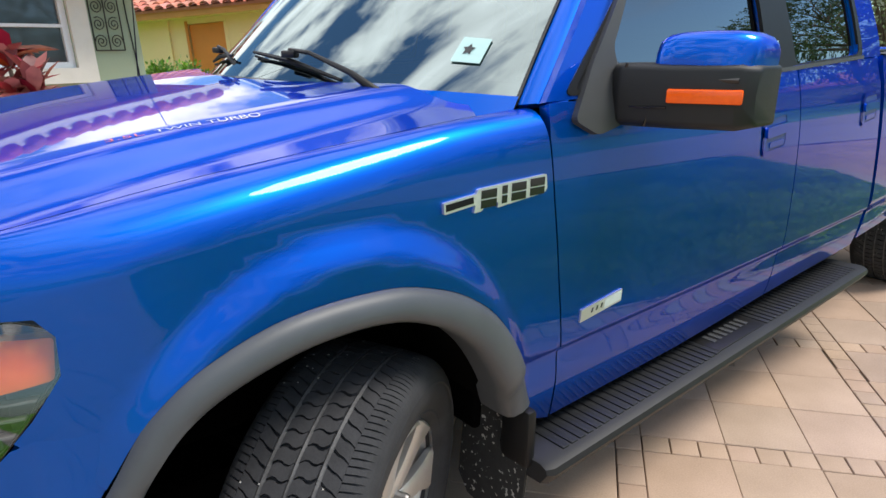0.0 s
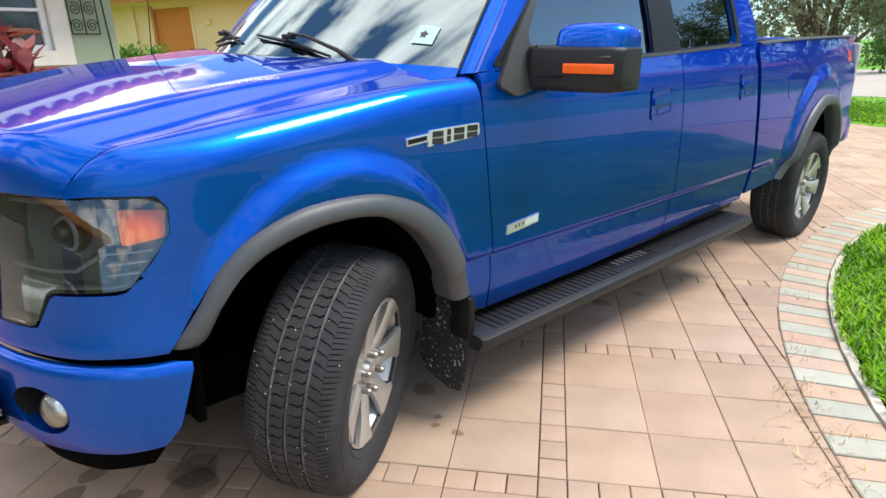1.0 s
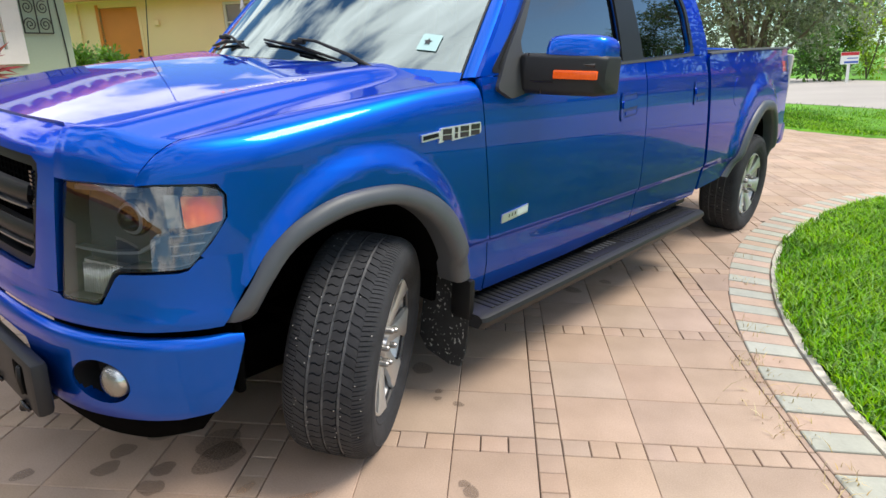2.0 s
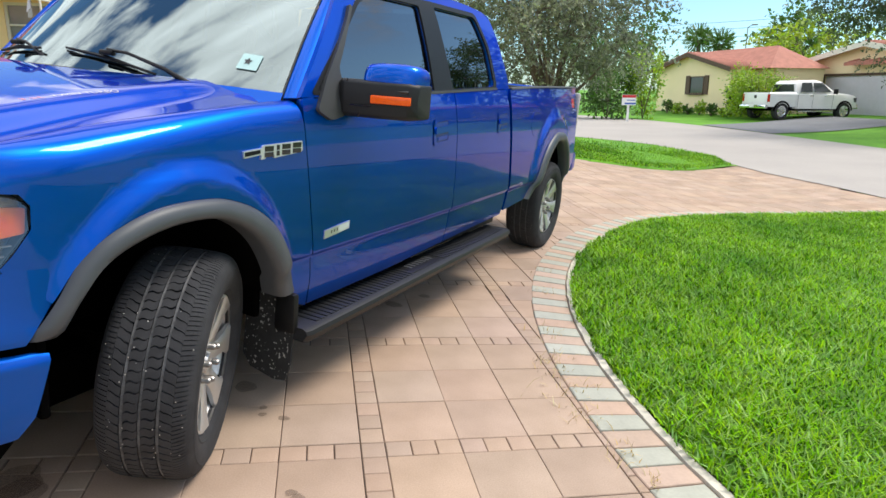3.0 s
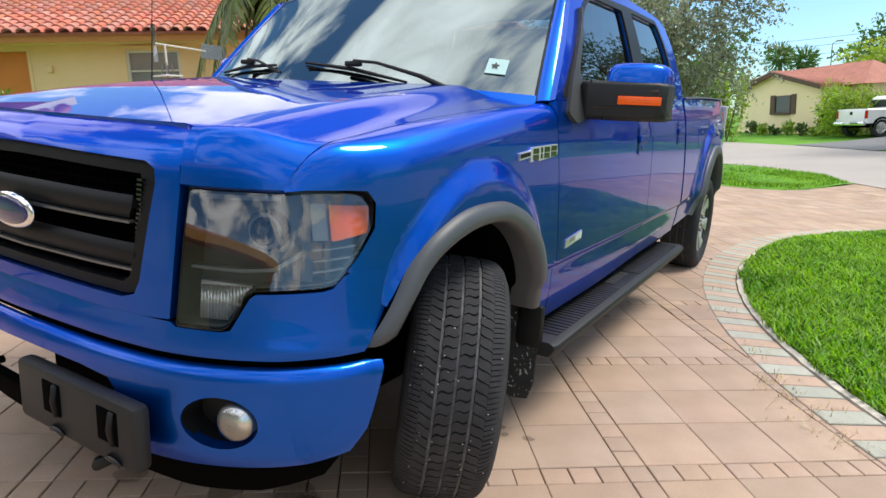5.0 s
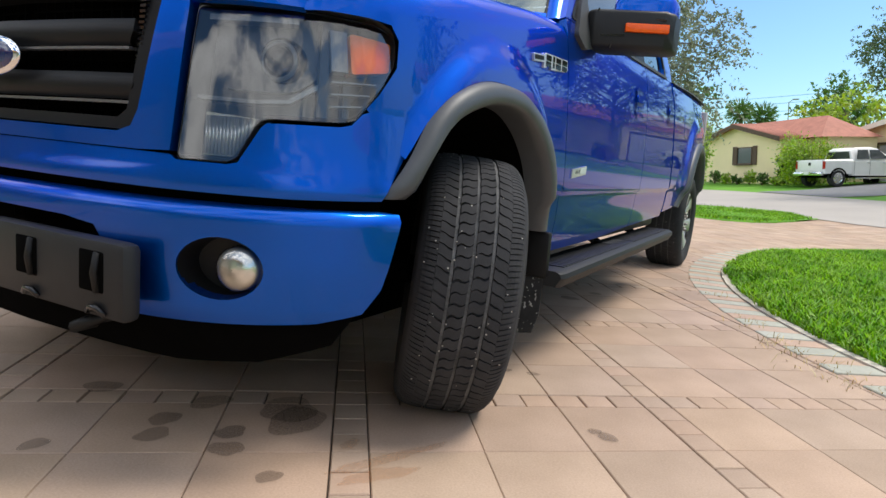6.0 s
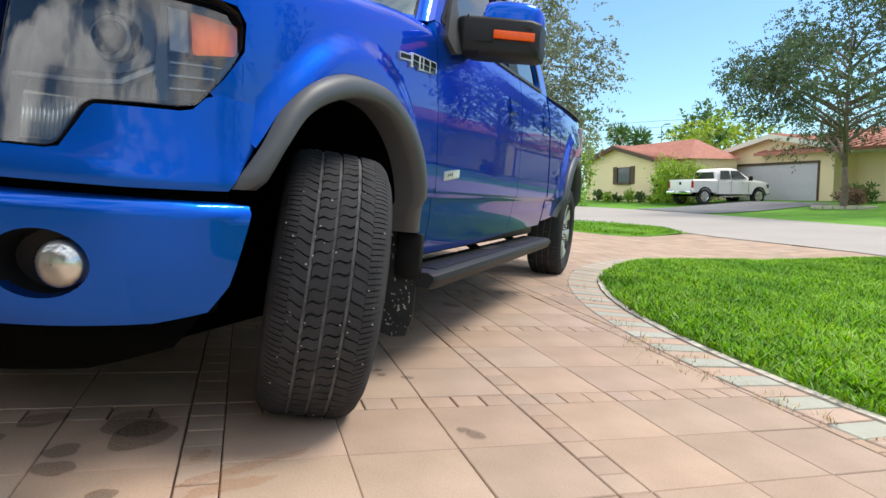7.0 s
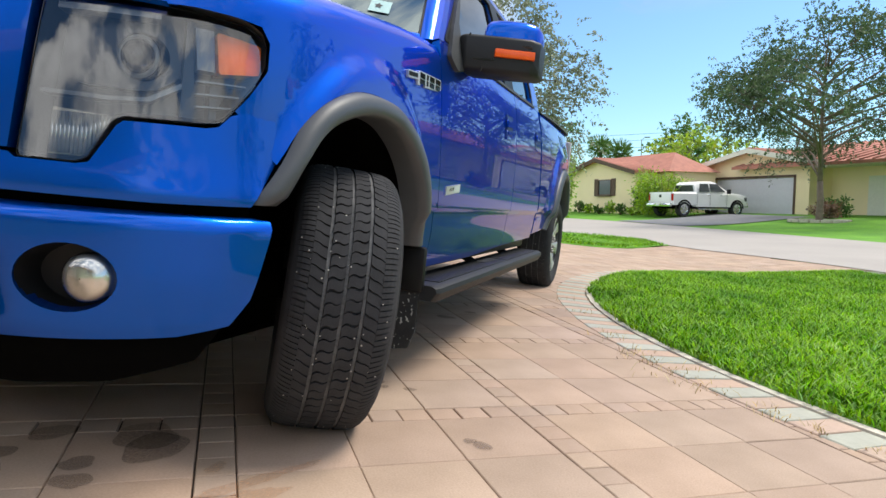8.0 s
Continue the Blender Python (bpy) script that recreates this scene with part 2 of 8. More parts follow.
BARK = material("grey_brown_bark", (0.17, 0.13, 0.10), rough=0.95, vary=0.35, scale=6, fine=40, bump=0.8)
MUD = material("mud_speckled_rubber", (0.022, 0.022, 0.022), rough=0.85, vary=0.3, scale=30, fine=170, bump=0.3)
mn, ml = MUD.node_tree.nodes, MUD.node_tree.links
m_tex, m_rng, m_mix = mn.new("ShaderNodeTexNoise"), mn.new("ShaderNodeMapRange"), mn.new("ShaderNodeMix")
m_tex.inputs["Scale"].default_value, m_tex.inputs["Detail"].default_value = 62.0, 2.0
ml.new(mn.new("ShaderNodeTexCoord").outputs["Object"], m_tex.inputs["Vector"])
m_rng.inputs["From Min"].default_value, m_rng.inputs["From Max"].default_value = 0.63, 0.68
ml.new(m_tex.outputs[0], m_rng.inputs["Value"])
m_mix.data_type = "RGBA"
m_mix.inputs["B"].default_value = (0.42, 0.41, 0.38, 1.0)
m_base = mn["Principled BSDF"].inputs["Base Color"]
ml.new(m_base.links[0].from_socket, m_mix.inputs["A"])
ml.new(m_rng.outputs[0], m_mix.inputs["Factor"])
ml.new(m_mix.outputs["Result"], m_base)
PALM_BARK = material("green_palm_crownshaft", (0.16, 0.24, 0.06), rough=0.6, vary=0.2, scale=3)


def leaf_material(name, color, second, spread=0.3):
    m = material(name, color, rough=0.5, vary=0.2, scale=0.8, fine=6, second=second, spread=spread, island=True)
    n, l = m.node_tree.nodes, m.node_tree.links
    p = n["Principled BSDF"]
    tr, mix = n.new("ShaderNodeBsdfTranslucent"), n.new("ShaderNodeMixShader")
    src = p.inputs["Base Color"].links[0].from_socket
    l.new(src, tr.inputs[0])
    mix.inputs[0].default_value = 0.3
    l.new(p.outputs[0], mix.inputs[1]); l.new(tr.outputs[0], mix.inputs[2]); l.new(mix.outputs[0], n["Material Output"].inputs[0])
    return m


LEAF_SILVER = leaf_material("silvery_olive_leaves", (0.13, 0.17, 0.085), (0.38, 0.42, 0.28), 0.5)
LEAF_OAK = leaf_material("oak_leaves", (0.05, 0.10, 0.035), (0.13, 0.20, 0.085))
LEAF_GREEN = leaf_material("mid_green_leaves", (0.06, 0.15, 0.025), (0.14, 0.26, 0.05))
LEAF_HEDGE = leaf_material("bright_hedge_leaves", (0.07, 0.20, 0.015), (0.20, 0.38, 0.05))
LEAF_LIME = leaf_material("lime_green_leaves", (0.24, 0.42, 0.02), (0.46, 0.62, 0.06))
LEAF_PALM = leaf_material("palm_frond_green", (0.06, 0.13, 0.025), (0.22, 0.25, 0.07))
LEAF_RED = leaf_material("burgundy_cordyline_leaves", (0.20, 0.022, 0.040), (0.52, 0.19, 0.15), 0.5)


# ---- building helpers ----
def thing(name, label, category, m=Matrix(), group="", kind=""):
    ob = new(name)
    ob.matrix_world = m
    return tagged(ob, label, category, group, kind)


def part(name, bm, mat, parent=None, label="", smooth=False, m=None):
    me = bpy.data.meshes.new(name)
    bm.to_mesh(me)
    bm.free()
    me.materials.append(mat)
    if smooth:
        me.shade_smooth()
        if smooth is not True:
            me.set_sharp_from_angle(angle=radians(smooth))
    ob = new(name, me)
    if parent is not None:
        ob.parent = parent
    if m is not None:
        ob.matrix_local = m
    if label:
        ob["label"] = label
    return ob


def lerp(a, b, t):
    return a + (b - a) * t


def smooth01(a, b, x):
    t = min(1.0, max(0.0, (x - a) / (b - a)))
    return t * t * (3 - 2 * t)


def curve1(pairs):
    """A smooth function through (x, value) pairs (monotone cubic)."""
    xs, ys = np.array([p[0] for p in pairs], float), np.array([p[1] for p in pairs], float)
    d = np.diff(ys) / np.diff(xs)
    m = np.concatenate(([d[0]], [0 if a * b <= 0 else 2 * a * b / (a + b) for a, b in zip(d[:-1], d[1:])], [d[-1]]))

    def f(x):
        x = min(max(x, xs[0]), xs[-1])
        i = min(len(xs) - 2, max(0, int(np.searchsorted(xs, x) - 1)))
        h = xs[i + 1] - xs[i]
        t = (x - xs[i]) / h
        return float((2 * t**3 - 3 * t**2 + 1) * ys[i] + (t**3 - 2 * t**2 + t) * h * m[i] + (3 * t**2 - 2 * t**3) * ys[i + 1] + (t**3 - t**2) * h * m[i + 1])
    return f


def box(bm, cx, cy, cz, sx, sy, sz, rot=None, bevel=0.0):
    r = bmesh.ops.create_cube(bm, size=1)
    vs = r["verts"]
    bmesh.ops.scale(bm, vec=(sx, sy, sz), verts=vs)
    if bevel:
        es = list({e for v in vs for e in v.link_edges})
        g = bmesh.ops.bevel(bm, geom=es, offset=bevel, segments=2, profile=0.5, affect="EDGES")
        vs = list({v for f in g["faces"] for v in f.verts} | {v for v in vs if v.is_valid})
    if rot is not None:
        bmesh.ops.rotate(bm, cent=(0, 0, 0), matrix=rot, verts=vs)
    bmesh.ops.translate(bm, vec=(cx, cy, cz), verts=vs)
    return vs


def tube(bm, points, radii, sides=8, cap=True):
    """A tapered tube along points."""
    pts = [Vector(p) for p in points]
    if isinstance(radii, (int, float)):
        radii = [radii] * len(pts)
    rings = []
    ref = None
    for i, p in enumerate(pts):
        d = (pts[min(i + 1, len(pts) - 1)] - pts[max(i - 1, 0)]).normalized()
        if ref is None:
            ref = d.orthogonal().normalized()
        ref = (ref - d * ref.dot(d)).normalized()
        b = d.cross(ref)
        rings.append([bm.verts.new(p + (ref * math.cos(a) + b * math.sin(a)) * radii[i]) for a in (2 * math.pi * k / sides for k in range(sides))])
    for a, b in zip(rings[:-1], rings[1:]):
        for k in range(sides):
            bm.faces.new((a[k], a[(k + 1) % sides], b[(k + 1) % sides], b[k]))
    if cap:
        bm.faces.new(rings[0][::-1])
        bm.faces.new(rings[-1])
    return rings


def lathe(bm, profile, sides=48, axis_y=True):
    """Turn (radius, y) pairs about the y axis."""
    rings = []
    for r, y in profile:
        rings.append([bm.verts.new((r * math.cos(a), y, r * math.sin(a))) for a in (2 * math.pi * k / sides for k in range(sides))])
    for a, b in zip(rings[:-1], rings[1:]):
        for k in range(sides):
            bm.faces.new((a[k], a[(k + 1) % sides], b[(k + 1) % sides], b[k]))
    return rings


from mathutils.geometry import tessellate_polygon


def sheet(name, outline, fmap, mat, parent, holes=(), step=0.05, thick=0.02, out=(0, -1, 0), mirror=False, label="", eps=(0.002, 0.002), lift=0.0):
    """A panel: an outline in (u, v), cut into a fine net, laid on the surface fmap(u, v), with a flange turned inwards."""
    polys = [[Vector((u, v, 0)) for u, v in outline]] + [[Vector((u, v, 0)) for u, v in h] for h in holes]
    flat = [p for poly in polys for p in poly]
    bm = bmesh.new()
    vs = [bm.verts.new(p) for p in flat]
    for tri in tessellate_polygon(polys):
        try:
            bm.faces.new([vs[i] for i in tri])
        except ValueError:
            pass
    su, sv = step if isinstance(step, tuple) else (step, step)
    for axis, st in ((0, su), (1, sv)):
        lo, hi = min(p[axis] for p in flat), max(p[axis] for p in flat)
        k = math.floor(lo / st) + 1
        while k * st < hi:
            co, no = Vector((0, 0, 0)), Vector((0, 0, 0))
            co[axis], no[axis] = k * st, 1
            bmesh.ops.bisect_plane(bm, geom=bm.verts[:] + bm.edges[:] + bm.faces[:], plane_co=co, plane_no=no, dist=1e-5)
            k += 1
    bmesh.ops.dissolve_degenerate(bm, edges=bm.edges[:], dist=1e-5)
    bm.verts.ensure_lookup_table()
    want = Vector(out)
    eu, ev = eps
    normals = {}
    for v in bm.verts:
        u, w = v.co.x, v.co.y
        p = Vector(fmap(u, w))
        n = (Vector(fmap(u + eu, w)) - Vector(fmap(u - eu, w))).cross(Vector(fmap(u, w + ev)) - Vector(fmap(u, w - ev)))
        if n.length < 1e-12:
            n = want.copy()
        n.normalize()
        if n.dot(want) < 0:
            n = -n
        n = (n + Vector((0, 0, lift))).normalized()
        if mirror:
            p.y, n.y = -p.y, -n.y
        v.co = p
        normals[v] = n
    bm.normal_update()
    for f in bm.faces:
        if f.normal.dot(sum((normals[v] for v in f.verts), Vector())) < 0:
            f.normal_flip()
    skin = list(bm.faces)
    if thick:
        inner = {}
        for ed in [ed for ed in bm.edges if ed.is_boundary]:
            a, b = ed.verts
            lp = ed.link_loops[0]
            a, b = lp.vert, lp.link_loop_next.vert
            for v in (a, b):
                if v not in inner:
                    inner[v] = bm.verts.new(v.co - normals[v] * thick)
            bm.faces.new((b, a, inner[a], inner[b]))
    bm.normal_update()
    loops = []
    skin_set = set(skin)
    bm.faces.index_update()
    for f in bm.faces:
        for v in f.verts:
            loops.append(tuple(normals[v]) if f in skin_set else tuple(f.normal))
    me = bpy.data.meshes.new(name)
    bm.to_mesh(me)
    bm.free()
    me.materials.append(mat)
    me.shade_smooth()
    me.normals_split_custom_set(loops)
    ob = new(name, me)
    ob.parent = parent
    if label:
        ob["label"] = label
    return ob


def arc(cx, cy, r, a0, a1, n=24, ry=None):
    ry = ry or r
    return [(cx + r * math.cos(radians(lerp(a0, a1, i / n))), cy + ry * math.sin(radians(lerp(a0, a1, i / n)))) for i in range(n + 1)]


def rounded(pts, r=0.02, n=4):
    """A polygon with its corners rounded."""
    res = []
    for i, p in enumerate(pts):
        a, b, c = Vector(pts[i - 1]), Vector(p), Vector(pts[(i + 1) % len(pts)])
        d1, d2 = (a - b), (c - b)
        rr = min(r, d1.length * 0.45, d2.length * 0.45)
        p1, p2 = b + d1.normalized() * rr, b + d2.normalized() * rr
        for k in range(n + 1):
            t = k / n
            q = p1 * (1 - t) ** 2 + b * 2 * t * (1 - t) + p2 * t**2
            res.append((q.x, q.y))
    return res


# ---- the pickup truck: surfaces in its own plane, x to the tail, y to its right side, z up ----
truck = thing("pickup_truck", "metallic blue crew cab pickup truck parked on a paver driveway", "pickup truck", SLOPE.copy())

side_width = curve1([(-0.86, 0.60), (-0.82, 0.69), (-0.76, 0.785), (-0.70, 0.845), (-0.63, 0.893), (-0.55, 0.922), (-0.42, 0.948), (-0.2, 0.962), (0.2, 0.972), (0.6, 0.983), (1.5, 0.990), (2.7, 0.986), (3.6, 0.985), (4.3, 0.975), (4.75, 0.945)])
side_profile = curve1([(0.30, -0.075), (0.42, -0.045), (0.56, -0.020), (0.636, -0.013), (0.648, -0.010), (0.662, 0.003), (0.76, 0.006), (0.92, 0.004), (1.06, -0.002), (1.16, -0.010), (1.24, -0.022), (1.29, -0.034), (1.36, -0.052), (1.45, -0.075), (1.60, -0.122), (1.72, -0.165), (1.80, -0.20), (1.90, -0.25)])
front_x = curve1([(0.0, -0.905), (0.3, -0.895), (0.5, -0.875), (0.60, -0.852), (0.69, -0.815), (0.785, -0.758), (0.845, -0.70), (0.893, -0.63), (0.922, -0.55), (0.948, -0.42), (0.962, -0.2)])


def blister(x, z):
    """The raised wheel arches pressed into fender and bed side."""
    k = 0.0
    for cx, cz, rx, rz in ((-0.09, 0.50, 0.50, 0.57), (3.86, 0.60, 0.58, 0.60)):
        d = math.hypot((x - cx) / rx, (z - cz) / rz)
        k += 0.028 * (1 - smooth01(0.90, 1.05, d)) * smooth01(cz - 0.05, cz + 0.12, z)
    return k


def S(x, z):
    return side_width(x) + side_profile(z) + blister(x, z)


def side(x, z):
    return (x, -S(x, z), z)


hood_rise = curve1([(-0.90, 1.120), (-0.78, 1.140), (-0.55, 1.178), (-0.30, 1.218), (0.0, 1.256), (0.25, 1.283), (0.5, 1.300)])


nose_line = [(front_x(y), y) for y in [i * 0.05 for i in range(9)] + [0.40 + i * 0.02 for i in range(1, 11)]] + [(x, side_width(x)) for x in [-0.845 + 0.012 * i for i in range(28)]]


def nose_depth(x, a):
    """How far a point lies behind the nose's outline."""
    best, sign = 9.0, 1
    for (ax, ay), (bx, by) in zip(nose_line[:-1], nose_line[1:]):
        dx, dy = bx - ax, by - ay
        t = min(1.0, max(0.0, ((x - ax) * dx + (a - ay) * dy) / (dx * dx + dy * dy)))
        d = math.hypot(x - ax - t * dx, a - ay - t * dy)
        if d < best:
            best, sign = d, 1 if (x - ax) * dy - (a - ay) * dx > 0 else -1
    return best * sign


def H(x, y):
    """The bonnet's height, with its raised middle and the nose turned down."""
    a = abs(y)
    z = hood_rise(x) + 0.032 * (1 - smooth01(0.66, 0.81, a + 0.05 * (x + 0.3))) - 0.022 * smooth01(0.60, 0.95, a) - 0.012 * (a / 0.9) ** 2
    if x < -0.3:
        q = (0.062 - nose_depth(x, a)) / 0.062
        if q > 0:
            q = min(q, 0.992)
            z -= max(0.05, (z - 1.027) / 0.874) * (1 - math.sqrt(1 - q * q))
    return z


seam_y = curve1([(-0.80, 0.790), (-0.76, 0.797), (-0.74, 0.808), (-0.70, 0.823), (-0.60, 0.838), (-0.4, 0.846), (-0.2, 0.860), (0.0, 0.877), (0.2, 0.892), (0.5, 0.897)])


def zs_at(u):
    return hood_rise(u) - 0.034 - 0.085


def fender_map(u, v):
    """Up the side to the shoulder, then over the round edge to the bonnet seam."""
    zs = zs_at(u)
    if v <= zs:
        return side(u, v)
    k = (v - zs) / 0.20
    s0 = S(u, zs)
    yi = min(seam_y(u), s0 - 0.004)
    p0, p2 = Vector((u, -s0, zs)), Vector((u, -yi, H(u, yi)))
    p1 = Vector((u, -(s0 - 0.010), max(zs + 0.02, lerp(H(u, yi) + 0.004, zs + 0.085, smooth01(-0.62, -0.40, u)))))
    p = p0 * (1 - k) ** 2 + p1 * 2 * k * (1 - k) + p2 * k * k
    return tuple(p)



def both(name, outline, fmap, mat, holes=(), step=0.05, thick=0.02, out=(0, -1, 0.2), label="", parent=None, right=True):
    obs = [sheet(name, outline, fmap, mat, parent or truck, holes, step, thick, out, False, label)]
    if right:
        obs.append(sheet(name, outline, fmap, mat, parent or truck, holes, step, thick, out, True, label))
    return obs


# wheel openings, from front end over the top to the rear end
arch_f = curve1([(0, -0.592), (1, -0.530), (2, -0.459), (3, -0.360), (4, -0.210), (5, -0.030), (6, 0.115), (7, 0.250), (8, 0.360), (9, 0.450)])
arch_fz = curve1([(0, 0.647), (1, 0.740), (2, 0.844), (3, 0.918), (4, 0.962), (4.5, 0.967), (5, 0.964), (6, 0.928), (7, 0.847), (8, 0.700), (9, 0.520)])
arch_in = curve1([(0, -0.520), (1, -0.470), (2, -0.400), (3, -0.310), (4, -0.175), (5, -0.030), (6, 0.085), (7, 0.190), (8, 0.280), (9, 0.350)])
arch_inz = curve1([(0, 0.648), (1, 0.752), (2, 0.828), (3, 0.875), (4, 0.905), (4.5, 0.908), (5, 0.902), (6, 0.862), (7, 0.783), (8, 0.650), (9, 0.520)])
rear_f = curve1([(0, 3.290), (1, 3.385), (2, 3.49), (3, 3.66), (4, 3.86), (5, 4.06), (6, 4.21), (7, 4.31), (8, 4.37), (9, 4.39)])
rear_fz = curve1([(0, 0.530), (1, 0.660), (2, 0.825), (3, 0.970), (4, 1.040), (5, 1.030), (6, 0.950), (7, 0.82), (8, 0.67), (9, 0.56)])
rear_in = curve1([(0, 3.355), (1, 3.450), (2, 3.555), (3, 3.70), (4, 3.87), (5, 4.03), (6, 4.15), (7, 4.235), (8, 4.29), (9, 4.31)])
rear_inz = curve1([(0, 0.520), (1, 0.640), (2, 0.775), (3, 0.900), (4, 0.968), (5, 0.958), (6, 0.885), (7, 0.77), (8, 0.64), (9, 0.55)])


def arch(fx, fz, n=36):
    return [(fx(9 * i / n), fz(9 * i / n)) for i in range(n + 1)]


# fender: from the lamp's edge back to the door
top_v = 0.20
fender = [(-0.600, 0.845), (-0.625, 0.835)]
fender = arch(arch_f, arch_fz)[4:] + [(0.440, 0.46), (0.553, 0.42), (0.545, 0.55), (0.527, 0.66), (0.500, 0.85), (0.475, 1.05), (0.462, 1.20), (0.455, zs_at(0.455) + 0.10), (0.45, zs_at(0.45) + top_v)]
fender += [(x, zs_at(x) + top_v) for x in (0.35, 0.2, 0.05, -0.1, -0.25, -0.4, -0.5, -0.55, -0.6, -0.64, -0.66, -0.68, -0.70, -0.71, -0.72, -0.728, -0.735)]
fender += [(-0.7388, 1.034), (-0.70, 1.034), (-0.63, 1.034), (-0.575, 1.030), (-0.553, 1.000), (-0.556, 0.94), (-0.60, 0.875), (-0.628, 0.842), (-0.60, 0.845)]
both("front_fender", fender[:-1], fender_map, BLUE, step=0.022, thick=0.0)

# doors
belt_f = curve1([(0.45, 1.275), (0.95, 1.285), (1.15, 1.302), (1.6, 1.312), (1.85, 1.325), (2.5, 1.352), (2.75, 1.36)])
front_door = [(0.561, 0.425), (1.2, 0.43), (1.848, 0.455), (1.845, 0.8), (1.838, 1.1), (1.825, 1.325)] + [(x, belt_f(x)) for x in (1.6, 1.3, 1.1, 0.95, 0.7, 0.47)] + [(0.467, 1.20), (0.480, 1.05), (0.505, 0.85), (0.532, 0.66), (0.550, 0.55)]
both("front_door", front_door, side, BLUE, step=(0.06, 0.012), thick=0.03)
rear_door = [(1.856, 0.455), (2.3, 0.465), (2.80, 0.475), (2.815, 0.62), (2.80, 0.72), (2.755, 0.95), (2.72, 1.15), (2.715, 1.25), (2.69, 1.357)] + [(x, belt_f(x)) for x in (2.5, 2.2, 2.0, 1.834)] + [(1.846, 1.1), (1.853, 0.8)]
both("rear_door", rear_door, side, BLUE, step=(0.06, 0.012), thick=0.03)

# greenhouse: blue upper frame round the windows, one pressing a side
cab_top = curve1([(0.84, 1.715), (1.0, 1.775), (1.3, 1.815), (1.7, 1.838), (2.2, 1.838), (2.5, 1.825), (2.62, 1.80)])
win_front = rounded([(0.56, 1.300), (1.585, 1.328), (1.575, 1.745), (1.12, 1.735), (0.98, 1.680)], 0.03)
win_rear = rounded([(1.80, 1.342), (2.465, 1.372), (2.44, 1.60), (2.33, 1.775), (1.74, 1.762)], 0.04)
frame_out = [(0.462, 1.279), (0.95, 1.289), (1.6, 1.316), (2.5, 1.356), (2.74, 1.362), (2.735, 1.45), (2.66, 1.68), (2.60, 1.79)] + [(x, cab_top(x)) for x in (2.5, 2.2, 1.7, 1.3, 1.0, 0.84)]
both("cab_side_frame", frame_out, side, BLUE, holes=(win_front, win_rear), step=0.06, thick=0.03)


def inset(dy):
    return lambda x, z: (x, -S(x, z) + dy, z)


both("door_glass", rounded([(0.55, 1.29), (1.59, 1.32), (1.58, 1.75), (1.12, 1.74), (0.975, 1.685)], 0.03), inset(0.016), TINTED, step=0.12, thick=0.0)
both("door_glass", rounded([(1.79, 1.335), (2.47, 1.365), (2.445, 1.61), (2.335, 1.78), (1.735, 1.768)], 0.04), inset(0.016), TINTED, step=0.12, thick=0.0)
# black window surrounds and the pillar between the doors
both("window_trim", [(1.575, 1.318), (1.81, 1.338), (1.748, 1.772), (1.568, 1.750)], inset(-0.004), BLACK, step=0.08, thick=0.012)
both("window_trim", rounded([(0.52, 1.288), (2.51, 1.365), (2.475, 1.61), (2.35, 1.80), (1.7, 1.785), (1.10, 1.757), (0.965, 1.695)], 0.04), inset(-0.003), BLACK, holes=(win_front[:], win_rear[:]), step=0.08, thick=0.01)
both("belt_moulding", [(0.70, 1.286), (1.6, 1.314), (2.5, 1.354), (2.5, 1.368), (1.6, 1.328), (0.70, 1.300)], inset(-0.009), TRIM, step=0.1, thick=0.012)


# roof, screen and pillars
def roof_map(u, v):
    e = cab_top(u)
    w = S(u, e)
    k = v
    z = e + (0.055 + 0.02 * smooth01(0.8, 1.4, u)) * (1 - abs(k) ** 2.6) ** 0.9 if abs(k) < 1 else e
    return (u, k * w, z)


sheet("roof", [(0.805 + 0.05 * k * k, k) for k in (-0.999, -0.8, -0.6, -0.4, -0.2, 0.0, 0.2, 0.4, 0.6, 0.8, 0.999)][::-1] + [(2.61, -0.999), (2.61, 0.999)], roof_map, BLUE, truck, step=(0.12, 0.08), thick=0.02, out=(0, 0, 1))


def screen(a, b):
    """a across from -1 to 1, b from the cowl to the roof."""
    base = Vector((0.17 + 0.27 * a * a, 0.885 * a, 1.300 - 0.026 * a * a))
    top = Vector((0.80 + 0.045 * a * a, 0.770 * a, 1.795 - 0.075 * a * a))
    p = base.lerp(top, b)
    p += Vector((-0.3, 0, 0.4)) * 0.06 * b * (1 - b)
    return tuple(p)


sheet("windshield", [(-0.99, 0.0), (0.99, 0.0), (0.99, 1.0), (-0.99, 1.0)], screen, WINDSHIELD, truck, step=0.08, thick=0.0, out=(-1, 0, 0.5))
sheet("screen_border", [(-1, -0.02), (1, -0.02), (1, 1.0), (-1, 1.0)], lambda a, b: tuple(Vector(screen(a, b)) + Vector((-0.002, 0, 0.003))), GLOSSY_BLACK, truck, holes=([(-0.993, 0.006), (0.993, 0.006), (0.989, 0.988), (-0.989, 0.988)],), step=0.08, thick=0.0, out=(-1, 0, 0.5))


def pillar(u, v):
    """u from the screen's edge to the door, v up."""
    a = Vector(screen(-1.0, v))
    x0 = lerp(0.475, 0.86, v)
    z0 = lerp(1.276, 1.722, v)
    b = Vector((x0 + 0.06, -S(x0 + 0.06, z0 - 0.004) + 0.001, z0 - 0.004))
    m = (a + b) / 2 + Vector((-0.030, -0.020, 0.012))
    p = a * (1 - u) ** 2 + m * 2 * u * (1 - u) + b * u * u
    return tuple(p)


both("windshield_pillar", [(0, -0.01), (1, -0.01), (1, 1.0), (0, 1.0)], pillar, BLUE, step=(0.125, 0.1), thick=0.02, out=(-0.5, -1, 0.4))

